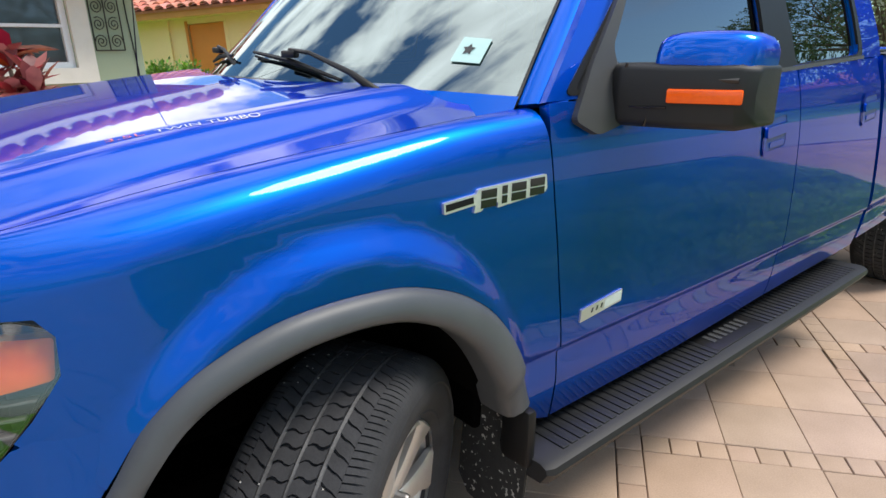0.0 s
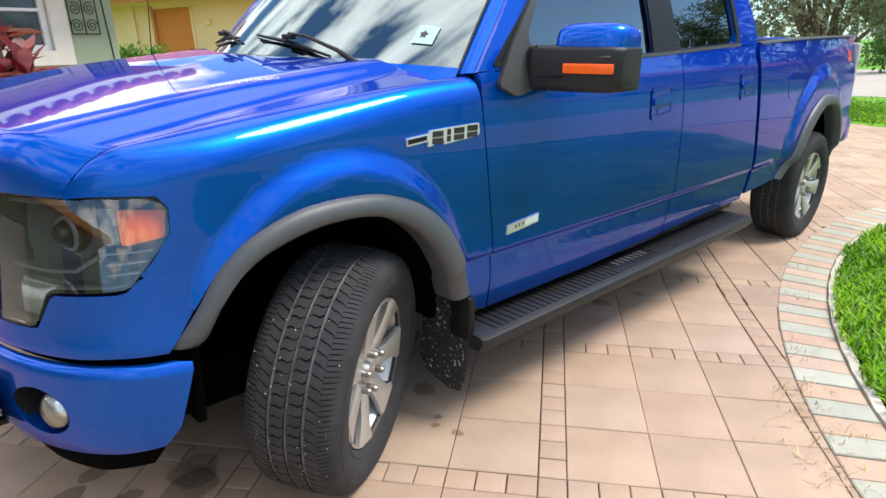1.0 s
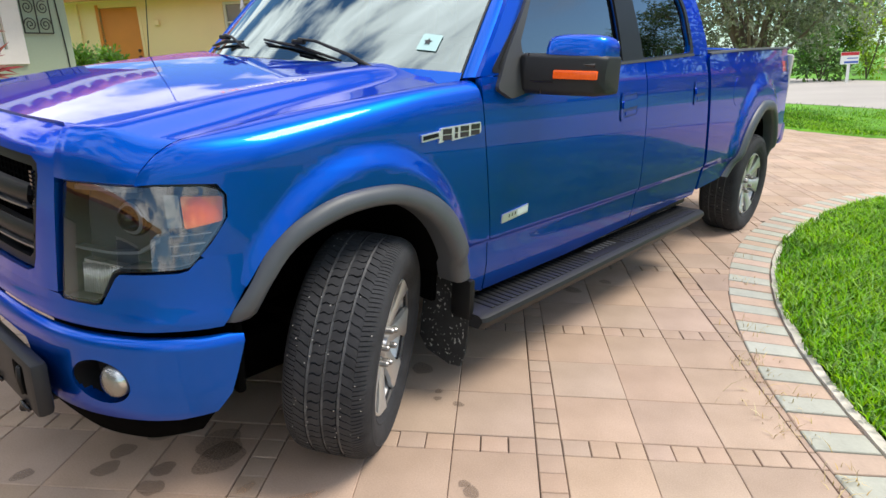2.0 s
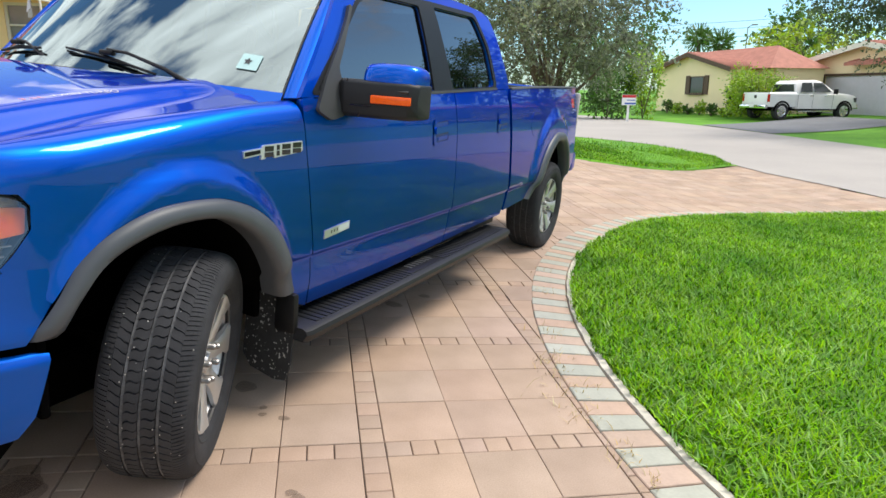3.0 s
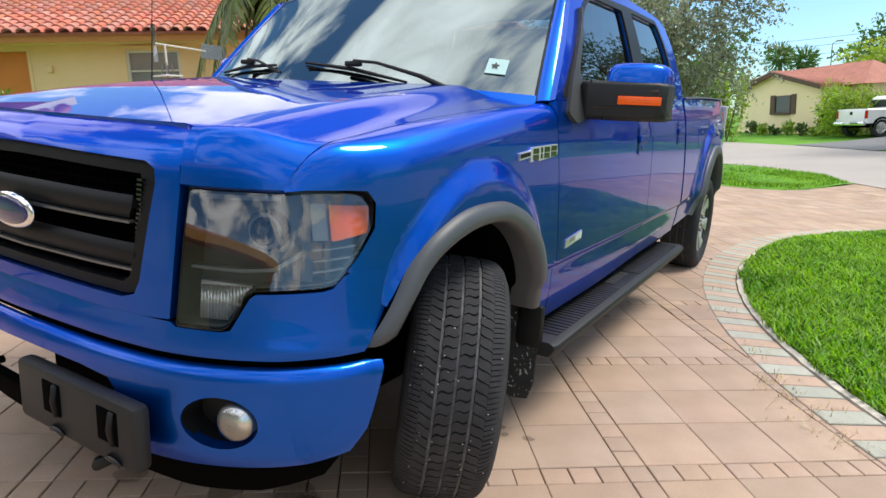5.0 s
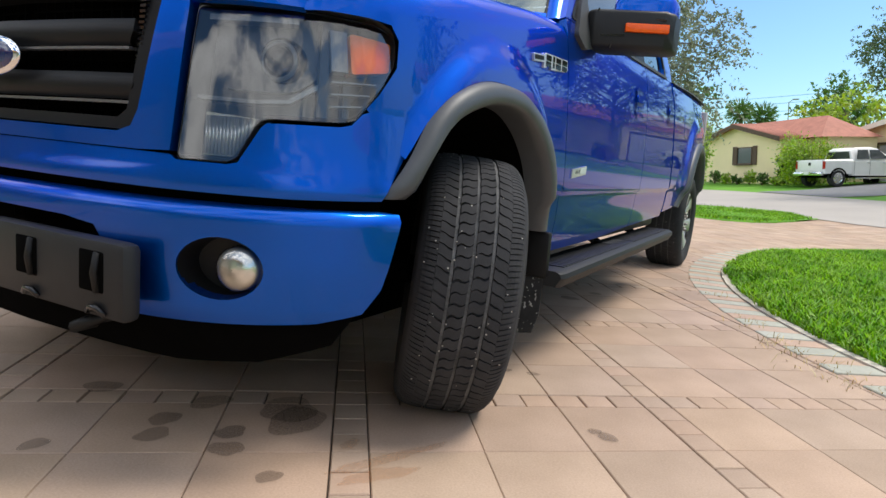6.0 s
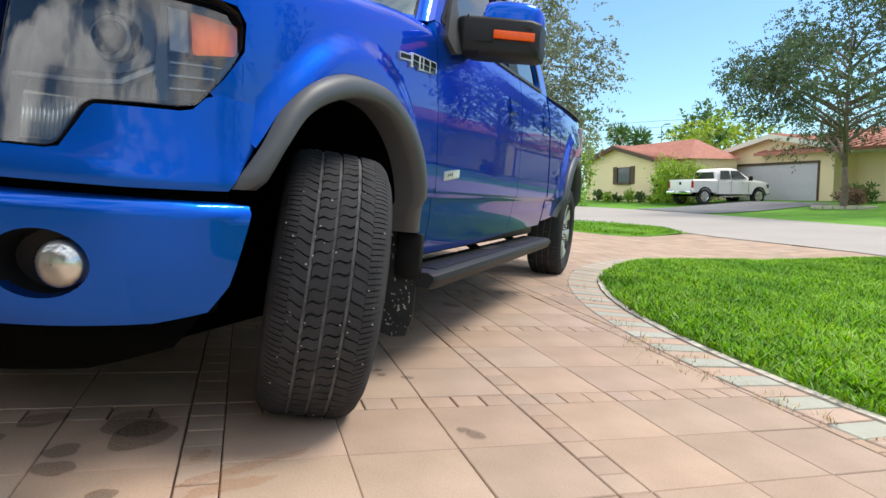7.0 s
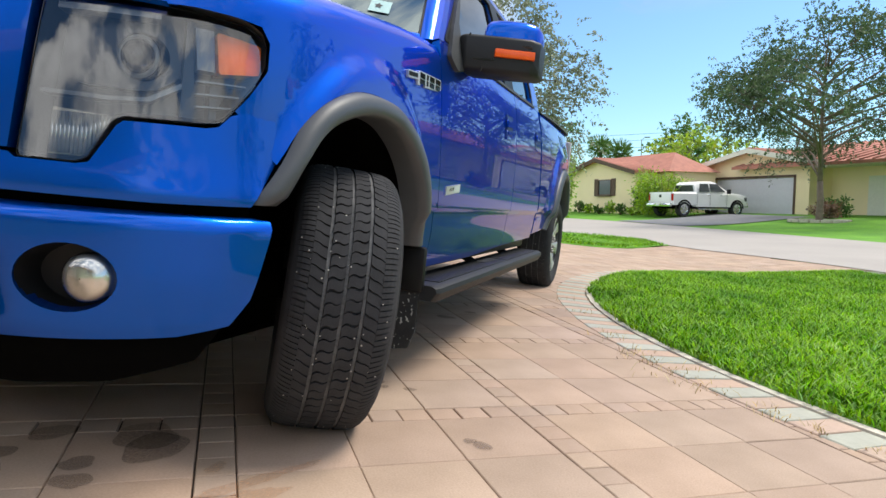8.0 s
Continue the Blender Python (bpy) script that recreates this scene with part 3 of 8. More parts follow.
# painted corners between the bonnet's rear edge and the pillars
for s in (1, -1):
    sheet("cowl_corner", [(s * 1.0, -0.26), (s * 1.0, 0.016), (s * 0.80, 0.012), (s * 0.62, 0.004), (s * 0.62, -0.26)], lambda a, b: tuple(Vector(screen(a, b)) + Vector((-0.005, 0, 0.007))), BLUE, truck, step=0.04, thick=0.0, out=(-1, 0, 0.5))

# cowl under the wipers
bm = bmesh.new()
rows_c = []
for i in range(25):
    a = 0.74 * (-1 + 2 * i / 24)
    p = Vector(screen(a, -0.02))
    rows_c.append([bm.verts.new(p), bm.verts.new(p + Vector((-0.09, 0, -0.022))), bm.verts.new(p + Vector((-0.12, 0, -0.06)))])
for a, b in zip(rows_c[:-1], rows_c[1:]):
    for k in range(2):
        bm.faces.new((a[k], b[k], b[k + 1], a[k + 1]))
part("cowl", bm, BLACK, truck, smooth=True)

# bonnet
hood = [(-0.7345, -0.828)]
seam = [(x, seam_y(x) - 0.003) for x in [-0.72 + 0.02 * i for i in range(14)] + [-0.4, -0.3, -0.2, -0.1, 0.0, 0.1, 0.2, 0.30]]
hood = [(x, -y) for x, y in seam] + [(0.17 + 0.27 * (y / 0.885) ** 2 - 0.030, y) for y in [-0.80 + 0.1 * i for i in range(17)]] + [(x, y) for x, y in reversed(seam)]
LIP = 0.050


def edge_depth(y):
    """How far behind the nose the bonnet's front edge lies."""
    return lerp(0.080, 0.052, smooth01(0.53, 0.600, abs(y)))

nose_fine = []
for (ax, ay), (bx, by) in zip(nose_line[:-1], nose_line[1:]):
    n_seg = max(1, round(math.hypot(bx - ax, by - ay) / 0.006))
    nose_fine += [(lerp(ax, bx, t / n_seg), lerp(ay, by, t / n_seg)) for t in range(n_seg)]


def lip_plan(u, w):
    """On the nose strip: u along the outline, w from its inner edge (0) to the outline (1)."""
    i = min(len(nose_fine) - 2, max(1, int(u)))
    t = u - i
    px, py = lerp(nose_fine[i][0], nose_fine[i + 1][0], t), lerp(nose_fine[i][1], nose_fine[i + 1][1], t)
    (ax, ay), (bx, by) = nose_fine[max(0, i - 5)], nose_fine[min(len(nose_fine) - 1, i + 6)]
    L = math.hypot(bx - ax, by - ay)
    d = 0.001 + LIP * (1 - w) ** 2
    return px + (by - ay) / L * d, py - (bx - ax) / L * d


def lip_end(w):
    """Where the strip meets the fender seam."""
    u = i_a
    while u < len(nose_fine) - 3:
        x, y = lip_plan(u, w)
        if y > seam_y(x) - 0.0015:
            break
        u += 0.1
    return u


i_a = min(range(len(nose_fine)), key=lambda k: abs(nose_fine[k][1] - 0.599))
u_in = lip_end(0.0)
n_in = 16
fr_n = [lip_plan(lerp(u_in, i_a, k / n_in), 0.0) for k in range(n_in + 1)]
x_in = fr_n[0][0]
seam = [p for p in seam if p[0] > x_in + 0.01]
mid_n = [(front_x(abs(y)) + edge_depth(y), y) for y in (0.597, 0.585, 0.57, 0.55, 0.5, 0.4, 0.3, 0.2, 0.1, 0.0, -0.1, -0.2, -0.3, -0.4, -0.5, -0.55, -0.57, -0.585, -0.597)]
hood = [(x, -y) for x, y in seam] + [(0.17 + 0.27 * (y / 0.885) ** 2 - 0.030, y) for y in [-0.80 + 0.1 * i for i in range(17)]] + [(x, y) for x, y in reversed(seam)]
hood += fr_n + mid_n + [(x, -y) for x, y in reversed(fr_n)]
sheet("bonnet", hood, lambda x, y: (x, y, H(x, y)), BLUE, truck, step=0.0145, thick=0.02, out=(-0.3, 0, 1), label="blue bonnet with a raised middle", eps=(0.006, 0.006))


def lip_map(s):
    def f(u, w):
        x, y = lip_plan(u, w)
        return (x, -s * y, H(x, y))
    return f


for s in (1, -1):
    sheet("bonnet_lip", [(i_a, 0.0)] + [(lip_end(w), w) for w in (0.0, 0.15, 0.3, 0.45, 0.6, 0.8, 1.0)] + [(i_a, 1.0)], lip_map(s), BLUE, truck, step=(1.5, 0.07), thick=0.015, eps=(2.0, 0.02), out=(-1, -0.3 * s, 0.6))


# painted metal under the seams
for s in (1, -1):
    ys = [0.585, 0.592, 0.599, 0.606, 0.613]
    sheet("seam_backing", [(front_x(y) + 0.010, y) for y in ys] + [(front_x(y) + 0.10, y) for y in reversed(ys)], lambda x, y, s=s: (x, -s * y, H(x, y) - 0.012), BLUE, truck, step=0.012, thick=0.0, out=(-0.3, 0, 1))
    xs_b = [-0.735 + 0.02 * i for i in range(22)]
    sheet("seam_backing", [(x, seam_y(x) - 0.016) for x in xs_b] + [(x, min(seam_y(x) + 0.010, side_width(x) - 0.012)) for x in reversed(xs_b)], lambda x, y, s=s: (x, -s * y, H(x, y) - 0.010), BLUE, truck, step=0.02, thick=0.0, out=(-0.3, 0, 1))


for s in (1, -1):
    def under_lip(u, w, s=s):
        x, y = lip_plan(u, w)
        return (x + 0.005, -s * (y - 0.004), H(x, y) - 0.004)
    sheet("seam_backing", [(i_a + 20, 0.02), (lip_end(0.0) + 8, 0.02), (lip_end(0.3) + 7, 0.3), (lip_end(0.6) + 6, 0.6), (lip_end(1.0) + 3, 0.96), (i_a + 20, 0.96)], under_lip, BLUE, truck, step=(2.0, 0.125), thick=0.0, out=(-1, -0.3 * s, 0.6), eps=(2.0, 0.02))


# ---- front end: everything wraps round the same corner ----
corner = [(front_x(y), y) for y in [i * 0.02 for i in range(43)]] + [(x, side_width(x)) for x in (-0.66, -0.62, -0.58, -0.54, -0.50, -0.46, -0.42, -0.36, -0.30, -0.2)]
clen = [0.0]
for p, q in zip(corner[:-1], corner[1:]):
    clen.append(clen[-1] + math.hypot(q[0] - p[0], q[1] - p[1]))
corner_x = curve1(list(zip(clen, [p[0] for p in corner])))
corner_y = curve1(list(zip(clen, [p[1] for p in corner])))


def u_of_y(y):
    return float(np.interp(y, [p[1] for p in corner], clen))


def u_of_x(x):
    return float(np.interp(x, [p[0] for p in corner[25:]], clen[25:]))


def front(off=lambda z: 0.0):
    """Round the corner: u is the way along the plan from the middle, v the height; off pushes outwards."""
    def f(u, v):
        s = -1 if u < 0 else 1
        u = abs(u)
        x, y = corner_x(u), corner_y(u)
        tx, ty = corner_x(u + 0.01) - corner_x(u - 0.01 if u > 0.01 else u), corner_y(u + 0.01) - corner_y(u - 0.01 if u > 0.01 else u)
        L = math.hypot(tx, ty) or 1
        nx, ny = -ty / L, tx / L
        o = off(v)
        return (x + nx * o, -s * (y + ny * o), v)
    return f


lamp_off = curve1([(0.60, 0.030), (0.70, 0.018), (0.80, 0.008), (0.92, -0.004), (1.04, -0.022), (1.15, -0.05)])
uy, ux = u_of_y, u_of_x
# lamp outline: inner top, outer top, outer point, lower outer, notch, lower inner
lamp_line = [(uy(0.610), 1.024), (uy(0.72), 1.028), (uy(0.80), 1.028), (ux(-0.60), 1.024), (ux(-0.556), 1.008), (ux(-0.548), 0.985), (ux(-0.553), 0.935), (ux(-0.648), 0.812), (ux(-0.675), 0.806), (uy(0.755), 0.800), (uy(0.740), 0.790), (uy(0.705), 0.712), (uy(0.690), 0.704), (uy(0.590), 0.704)]
UEND = ux(-0.590)

# lower fascia: bar under the grille, and round below the lamp to the wheel flare
fascia = [(0.0, 0.642), (uy(0.4), 0.640), (uy(0.8), 0.638), (UEND, 0.642)] + [(ux(x), z) for x, z in ((-0.548, 0.705), (-0.505, 0.770), (-0.470, 0.812))] + [(ux(-0.53), 0.835), (ux(-0.60), 0.842), (ux(-0.632), 0.830), (ux(-0.655), 0.803), (ux(-0.675), 0.797), (uy(0.757), 0.792), (uy(0.747), 0.782), (uy(0.710), 0.706), (uy(0.690), 0.701), (uy(0.590), 0.702), (uy(0.575), 0.712), (uy(0.5), 0.714), (uy(0.3), 0.717), (0.0, 0.719)]
fascia_off = curve1([(0.60, 0.012), (0.655, 0.030), (0.69, 0.022), (0.75, 0.013), (0.85, 0.004), (0.95, -0.006)])
for s in (1, -1):
    sheet("lower_fascia", [(s * u, v) for u, v in fascia], front(fascia_off), BLUE, truck, step=0.03, thick=0.02, out=(-1, -0.3 * s, 0))

# grille surround: a broad blue band either side and above
surr_off = curve1([(0.60, 0.03), (0.72, 0.024), (0.9, 0.012), (1.05, -0.004), (1.10, -0.018), (1.125, -0.036), (1.142, -0.056), (1.152, -0.074), (1.2, -0.16)])
surround = [(uy(y), H(front_x(y) + edge_depth(y) - 0.003, y) - 0.003) for y in (0.0, 0.1, 0.2, 0.3, 0.4, 0.5, 0.54, 0.56, 0.575, 0.588)] + [(uy(0.5945), 1.100), (uy(0.5965), 1.07), (uy(0.600), 1.02), (uy(0.588), 0.85), (uy(0.578), 0.72), (uy(0.5), 0.717), (0.0, 0.722), (0.0, 0.756), (uy(0.44), 0.752), (uy(0.478), 0.765), (uy(0.495), 0.80), (uy(0.535), 1.03), (uy(0.530), 1.062), (uy(0.50), 1.078), (0.0, 1.088)]
for s in (1, -1):
    sheet("grille_surround", [(s * u, v) for u, v in surround], front(surr_off), BLUE, truck, step=0.03, thick=0.05, out=(-1, -0.2 * s, 0.2))

# bumper with fog lamp openings
bump_off = curve1([(0.34, 0.010), (0.40, 0.034), (0.50, 0.045), (0.585, 0.045), (0.612, 0.034), (0.622, 0.012)])
UB = ux(-0.545)
fog_u, fog_z = uy(0.690), 0.482
bumper = [(uy(0.42), 0.352), (uy(0.7), 0.358), (ux(-0.70), 0.366), (ux(-0.62), 0.385), (ux(-0.585), 0.44), (UB, 0.595), (UB, 0.612), (ux(-0.58), 0.618), (uy(0.8), 0.620), (uy(0.5), 0.620), (0.0, 0.620), (0.0, 0.560), (uy(0.30), 0.556), (uy(0.40), 0.545), (uy(0.42), 0.52)]
fog_hole = [(fog_u + 0.088 * math.cos(a), fog_z + 0.068 * math.sin(a)) for a in (2 * math.pi * k / 28 for k in range(28))]
for s in (1, -1):
    sheet("front_bumper", [(s * u, v) for u, v in bumper], front(bump_off), BLUE, truck, holes=([(s * u, v) for u, v in fog_hole],), step=0.03, thick=0.03, out=(-1, -0.3 * s, 0))
    # near-black sheet for the shade above the bumper, lower lip and a bracket plate
    sheet("bumper_backing", [(s * u, v) for u, v in [(0, 0.60), (ux(-0.56), 0.60), (ux(-0.57), 0.665), (0, 0.665)]], front(lambda v: -0.012), LINER, truck, step=0.06, thick=0.0, out=(-1, -0.3 * s, 0))
    sheet("air_dam", [(s * u, v) for u, v in [(0, 0.235), (uy(0.55), 0.238), (uy(0.75), 0.255), (ux(-0.66), 0.30), (ux(-0.61), 0.385), (uy(0.7), 0.365), (uy(0.42), 0.358), (0.0, 0.36)]], front(curve1([(0.23, -0.06), (0.33, -0.015), (0.40, 0.0)])), LINER, truck, step=0.05, thick=0.03, out=(-1, -0.3 * s, 0))

corner_pt = front(bump_off)
for s in (1, -1):
    # fog lamp: dark funnel, round lens with its bezel
    c = Vector(corner_pt(s * fog_u, fog_z))
    inw = Vector((0.86, 0.30 * s, 0.0)).normalized()
    bm = bmesh.new()
    rim, deep = [], []
    for k in range(28):
        a = 2 * math.pi * k / 28
        p = Vector(corner_pt(s * (fog_u + 0.088 * math.cos(a)), fog_z + 0.068 * math.sin(a)))
        rim.append(bm.verts.new(p + inw * 0.004))
        deep.append(bm.verts.new(c + inw * 0.075 + (p - c) * 0.90))
    for k in range(28):
        bm.faces.new((rim[k], rim[(k + 1) % 28], deep[(k + 1) % 28], deep[k]))
    bm.faces.new(deep)
    pocket = part("fog_lamp", bm, BLACK, truck, "fog lamp in a dark oval bumper opening", smooth=40)
    cl = c + Vector((0.030, -0.022 * s, 0.0))
    turn = Vector((-1, -0.25 * s, 0)).to_track_quat("Y", "Z").to_matrix().to_4x4()
    bm = bmesh.new()
    lathe(bm, [(0.002, 0.020), (0.02, 0.019), (0.035, 0.014), (0.046, 0.004), (0.049, -0.01), (0.049, -0.05)], 28)
    part("lens", bm, INDICATOR, pocket, smooth=True, m=Matrix.Translation(cl) @ turn)
    bm = bmesh.new()
    lathe(bm, [(0.002, 0.026), (0.02, 0.025), (0.037, 0.019), (0.048, 0.006), (0.051, -0.01)], 28)
    part("lens_cover", bm, LENS, pocket, smooth=True, m=Matrix.Translation(cl) @ turn)

    # head lamp: clear cover over a dark housing with projector, amber marker and ribbed indicator
    line = [(s * u, v) for u, v in rounded(lamp_line, 0.012, 3)]
    lamp = sheet("head_lamp", line, front(lambda v: lamp_off(v) - 0.085), LAMP_GREY, truck, step=0.04, thick=-0.083, out=(-1, -0.3 * s, 0), label="large smoky head lamp with amber marker")
    sheet("lens_cover", line, front(lamp_off), LENS, lamp, step=0.025, thick=0.0, lift=0.18, out=(-1, -0.3 * s, 0))
    lamp.children[-1].visible_shadow = False
    fr = front(lambda v: lamp_off(v) + 0.0015)
    ring_o = rounded(lamp_line, 0.012, 3)
    cu, cv = sum(u for u, v in ring_o) / len(ring_o), sum(v for u, v in ring_o) / len(ring_o)
    ring_i = [(cu + (u - cu) * 0.992, cv + (v - cv) * 0.988) for u, v in ring_o]
    sheet("lamp_seal", [(s * u, v) for u, v in ring_o], fr, GLOSSY_BLACK, lamp, holes=([(s * u, v) for u, v in ring_i],), step=0.05, thick=0.0, out=(-1, -0.3 * s, 0))
    f_in = front(lambda v: lamp_off(v) - 0.055)
    f_mid = front(lambda v: lamp_off(v) - 0.012)
    # smooth grey bowl behind the projector
    sheet("reflector_bowl", [(s * u, v) for u, v in rounded([(uy(0.63), 0.86), (uy(0.80), 0.86), (uy(0.855), 0.92), (uy(0.845), 1.010), (uy(0.63), 1.010)], 0.05)], front(lambda v: lamp_off(v) - 0.06), LAMP_GREY, lamp, step=0.04, thick=0.02, out=(-1, -0.3 * s, 0))
    pc = Vector(f_in(s * uy(0.765), 0.928))
    turn_f = Vector((-1, -0.30 * s, 0)).to_track_quat("Y", "Z").to_matrix().to_4x4()
    bm = bmesh.new()
    lathe(bm, [(0.002, 0.035), (0.014, 0.033), (0.026, 0.025), (0.034, 0.010), (0.036, 0.0), (0.046, 0.004), (0.050, -0.004), (0.052, -0.05)], 32)
    part("projector", bm, GLOSSY_BLACK, lamp, smooth=30, m=Matrix.Translation(pc) @ turn_f)
    bm = bmesh.new()
    lathe(bm, [(0.034, 0.006), (0.039, 0.012), (0.044, 0.004)], 32)
    part("projector_ring", bm, LAMP_TRIM, lamp, smooth=True, m=Matrix.Translation(pc) @ turn_f)
    # shelf line across, and a dark step below it
    sheet("bezel_bar", [(s * u, v) for u, v in [(uy(0.60), 0.835), (uy(0.72), 0.832), (uy(0.79), 0.838), (ux(-0.70), 0.88), (ux(-0.70), 0.892), (uy(0.785), 0.846), (uy(0.72), 0.840), (uy(0.60), 0.843)]], front(lambda v: lamp_off(v) - 0.035), LAMP_TRIM, lamp, step=0.03, thick=0.03, out=(-1, -0.3 * s, 0))
    for uu in (0.842, 0.872):
        sheet("bezel_rib", [(s * u, v) for u, v in [(uy(uu), 0.815), (uy(uu) + 0.016, 0.815), (uy(uu) + 0.016, 0.90), (uy(uu), 0.90)]], front(lambda v: lamp_off(v) - 0.03), LAMP_GREY, lamp, step=0.03, thick=0.03, out=(-1, -0.3 * s, 0))
    sheet("amber_marker", [(s * u, v) for u, v in rounded([(ux(-0.655), 0.912), (ux(-0.565), 0.928), (ux(-0.558), 0.992), (ux(-0.66), 0.998)], 0.008)], front(lambda v: lamp_off(v) - 0.006), MARKER, lamp, step=0.02, thick=0.04, out=(-1, -0.5 * s, 0), label="orange corner marker")
    # clear inner end of the marker, an upright post, and thin bright blades below
    sheet("marker_reflector", [(s * u, v) for u, v in [(ux(-0.690), 0.915), (ux(-0.660), 0.915), (ux(-0.664), 1.000), (ux(-0.695), 1.000)]], f_mid, LAMP_TRIM, lamp, step=0.03, thick=0.03, out=(-1, -0.5 * s, 0))
    sheet("bezel_post", [(s * u, v) for u, v in [(uy(0.834), 0.815), (uy(0.848), 0.815), (uy(0.852), 1.012), (uy(0.840), 1.012)]], front(lambda v: lamp_off(v) - 0.028), LAMP_GREY, lamp, step=0.03, thick=0.03, out=(-1, -0.4 * s, 0))
    sheet("bezel_top", [(s * u, v) for u, v in [(uy(0.625), 1.000), (uy(0.80), 1.004), (uy(0.80), 1.014), (uy(0.625), 1.012)]], front(lambda v: lamp_off(v) - 0.02), LAMP_TRIM, lamp, step=0.03, thick=0.03, out=(-1, -0.4 * s, 0))
    for k in range(3):
        v0 = 0.838 + 0.026 * k
        sheet("marker_rib", [(s * u, v) for u, v in [(ux(-0.690), v0), (ux(-0.628 + 0.017 * k), v0 + 0.006), (ux(-0.628 + 0.017 * k), v0 + 0.0095), (ux(-0.690), v0 + 0.0035)]], f_mid, LAMP_TRIM, lamp, step=0.03, thick=0.02, out=(-1, -0.5 * s, 0))
    ind = sheet("indicator", [(s * u, v) for u, v in [(uy(0.625), 0.716), (uy(0.690), 0.716), (uy(0.742), 0.800), (uy(0.625), 0.808)]], front(lambda v: lamp_off(v) - 0.04), INDICATOR, lamp, step=0.03, thick=0.03, out=(-1, -0.3 * s, 0), label="ribbed clear turn signal")
    n_rib = 15
    bm = bmesh.new()
    for k in range(n_rib):
        uu = lerp(uy(0.632), uy(0.735), k / (n_rib - 1))
        v_lo = 0.719 if uu < uy(0.690) else lerp(0.719, 0.795, (uu - uy(0.690)) / (uy(0.740) - uy(0.690)))
        p0, p1 = Vector(front(lambda v: lamp_off(v) - 0.034)(s * uu, v_lo)), Vector(front(lambda v: lamp_off(v) - 0.034)(s * uu, 0.800))
        tube(bm, [p0, p1], 0.0042, 6)
    part("indicator_ribs", bm, INDICATOR, ind, smooth=True)

# grille: black surround ring, two bars a side of the badge, mesh behind
grille = part("grille", bmesh.new(), BLACK, truck, "black grille with two thick horizontal bars")
for s in (1, -1):
    ring = [(0.0, 1.085), (uy(0.5), 1.075), (uy(0.528), 1.058), (uy(0.532), 1.03), (uy(0.492), 0.80), (uy(0.474), 0.768), (uy(0.44), 0.756), (0.0, 0.760), (0.0, 0.785), (uy(0.42), 0.782), (uy(0.445), 0.80), (uy(0.482), 1.02), (uy(0.470), 1.045), (0.0, 1.055)]
    sheet("grille_ring", [(s * u, v) for u, v in ring], front(lambda v: surr_off(v) - 0.018), GRILLE_BLACK, grille, step=0.04, thick=0.04, out=(-1, -0.2 * s, 0))
    for z0 in (0.965, 0.850):
        bar = [(0.0, z0 - 0.030), (uy(0.44), z0 - 0.028), (uy(0.46), z0), (uy(0.455), z0 + 0.028), (0.0, z0 + 0.030)]
        sheet("grille_bar", [(s * u, v) for u, v in bar], front(lambda v, z0=z0: 0.0 - 4.0 * (v - z0) ** 2 / 0.3), GRILLE_BLACK, grille, step=0.03, thick=0.06, out=(-1, -0.2 * s, 0))
        sheet("grille_bar", [(s * u, v) for u, v in [(0.0, z0 - 0.040), (uy(0.45), z0 - 0.038), (uy(0.45), z0 - 0.032), (0.0, z0 - 0.034)]], front(lambda v: 0.001), POCKET, grille, step=0.05, thick=0.02, out=(-1, -0.2 * s, 0))
    # near-black sheet behind the mesh; the dark there is put into its colour
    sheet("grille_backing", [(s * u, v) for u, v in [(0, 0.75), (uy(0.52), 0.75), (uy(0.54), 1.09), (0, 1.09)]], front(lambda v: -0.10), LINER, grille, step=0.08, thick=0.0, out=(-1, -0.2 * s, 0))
    bm = bmesh.new()
    mesh_f = front(lambda v: -0.07)
    for k in range(14):
        u0 = uy(0.03 + 0.035 * k)
        tube(bm, [mesh_f(s * u0, 0.765), mesh_f(s * u0, 1.06)], 0.003, 4)
    for k in range(13):
        v0 = 0.775 + 0.023 * k
        tube(bm, [mesh_f(s * uy(y), v0) for y in (0.01, 0.15, 0.3, 0.45)], 0.003, 4)
    part("grille_mesh", bm, LINER, grille)
    bm = bmesh.new()
    for k in range(22):
        v0 = 0.79 + 0.0115 * k
        yy = lerp(0.452, 0.480, (v0 - 0.79) / 0.25)
        p = Vector(front(lambda v: -0.02)(s * uy(yy), v0))
        box(bm, p.x, p.y, p.z, 0.02, 0.018, 0.006)
    part("grille_teeth", bm, GLOSSY_BLACK, grille)
bm = bmesh.new()
bmesh.ops.create_uvsphere(bm, u_segments=32, v_segments=16, radius=1)
bmesh.ops.scale(bm, vec=(0.014, 0.115, 0.048), verts=bm.verts[:])
badge = part("grille_badge", bm, CHROME, truck, "plain oval badge with a bright rim", smooth=True, m=Matrix.Translation((-0.925, 0, 0.908)))
bm = bmesh.new()
bmesh.ops.create_uvsphere(bm, u_segments=32, v_segments=16, radius=1)
bmesh.ops.scale(bm, vec=(0.012, 0.100, 0.039), verts=bm.verts[:])
part("badge_face", bm, material("navy_enamel", (0.01, 0.02, 0.10), rough=0.15, vary=0.1, coat=1), badge, smooth=True, m=Matrix.Translation((-0.005, 0, 0)))

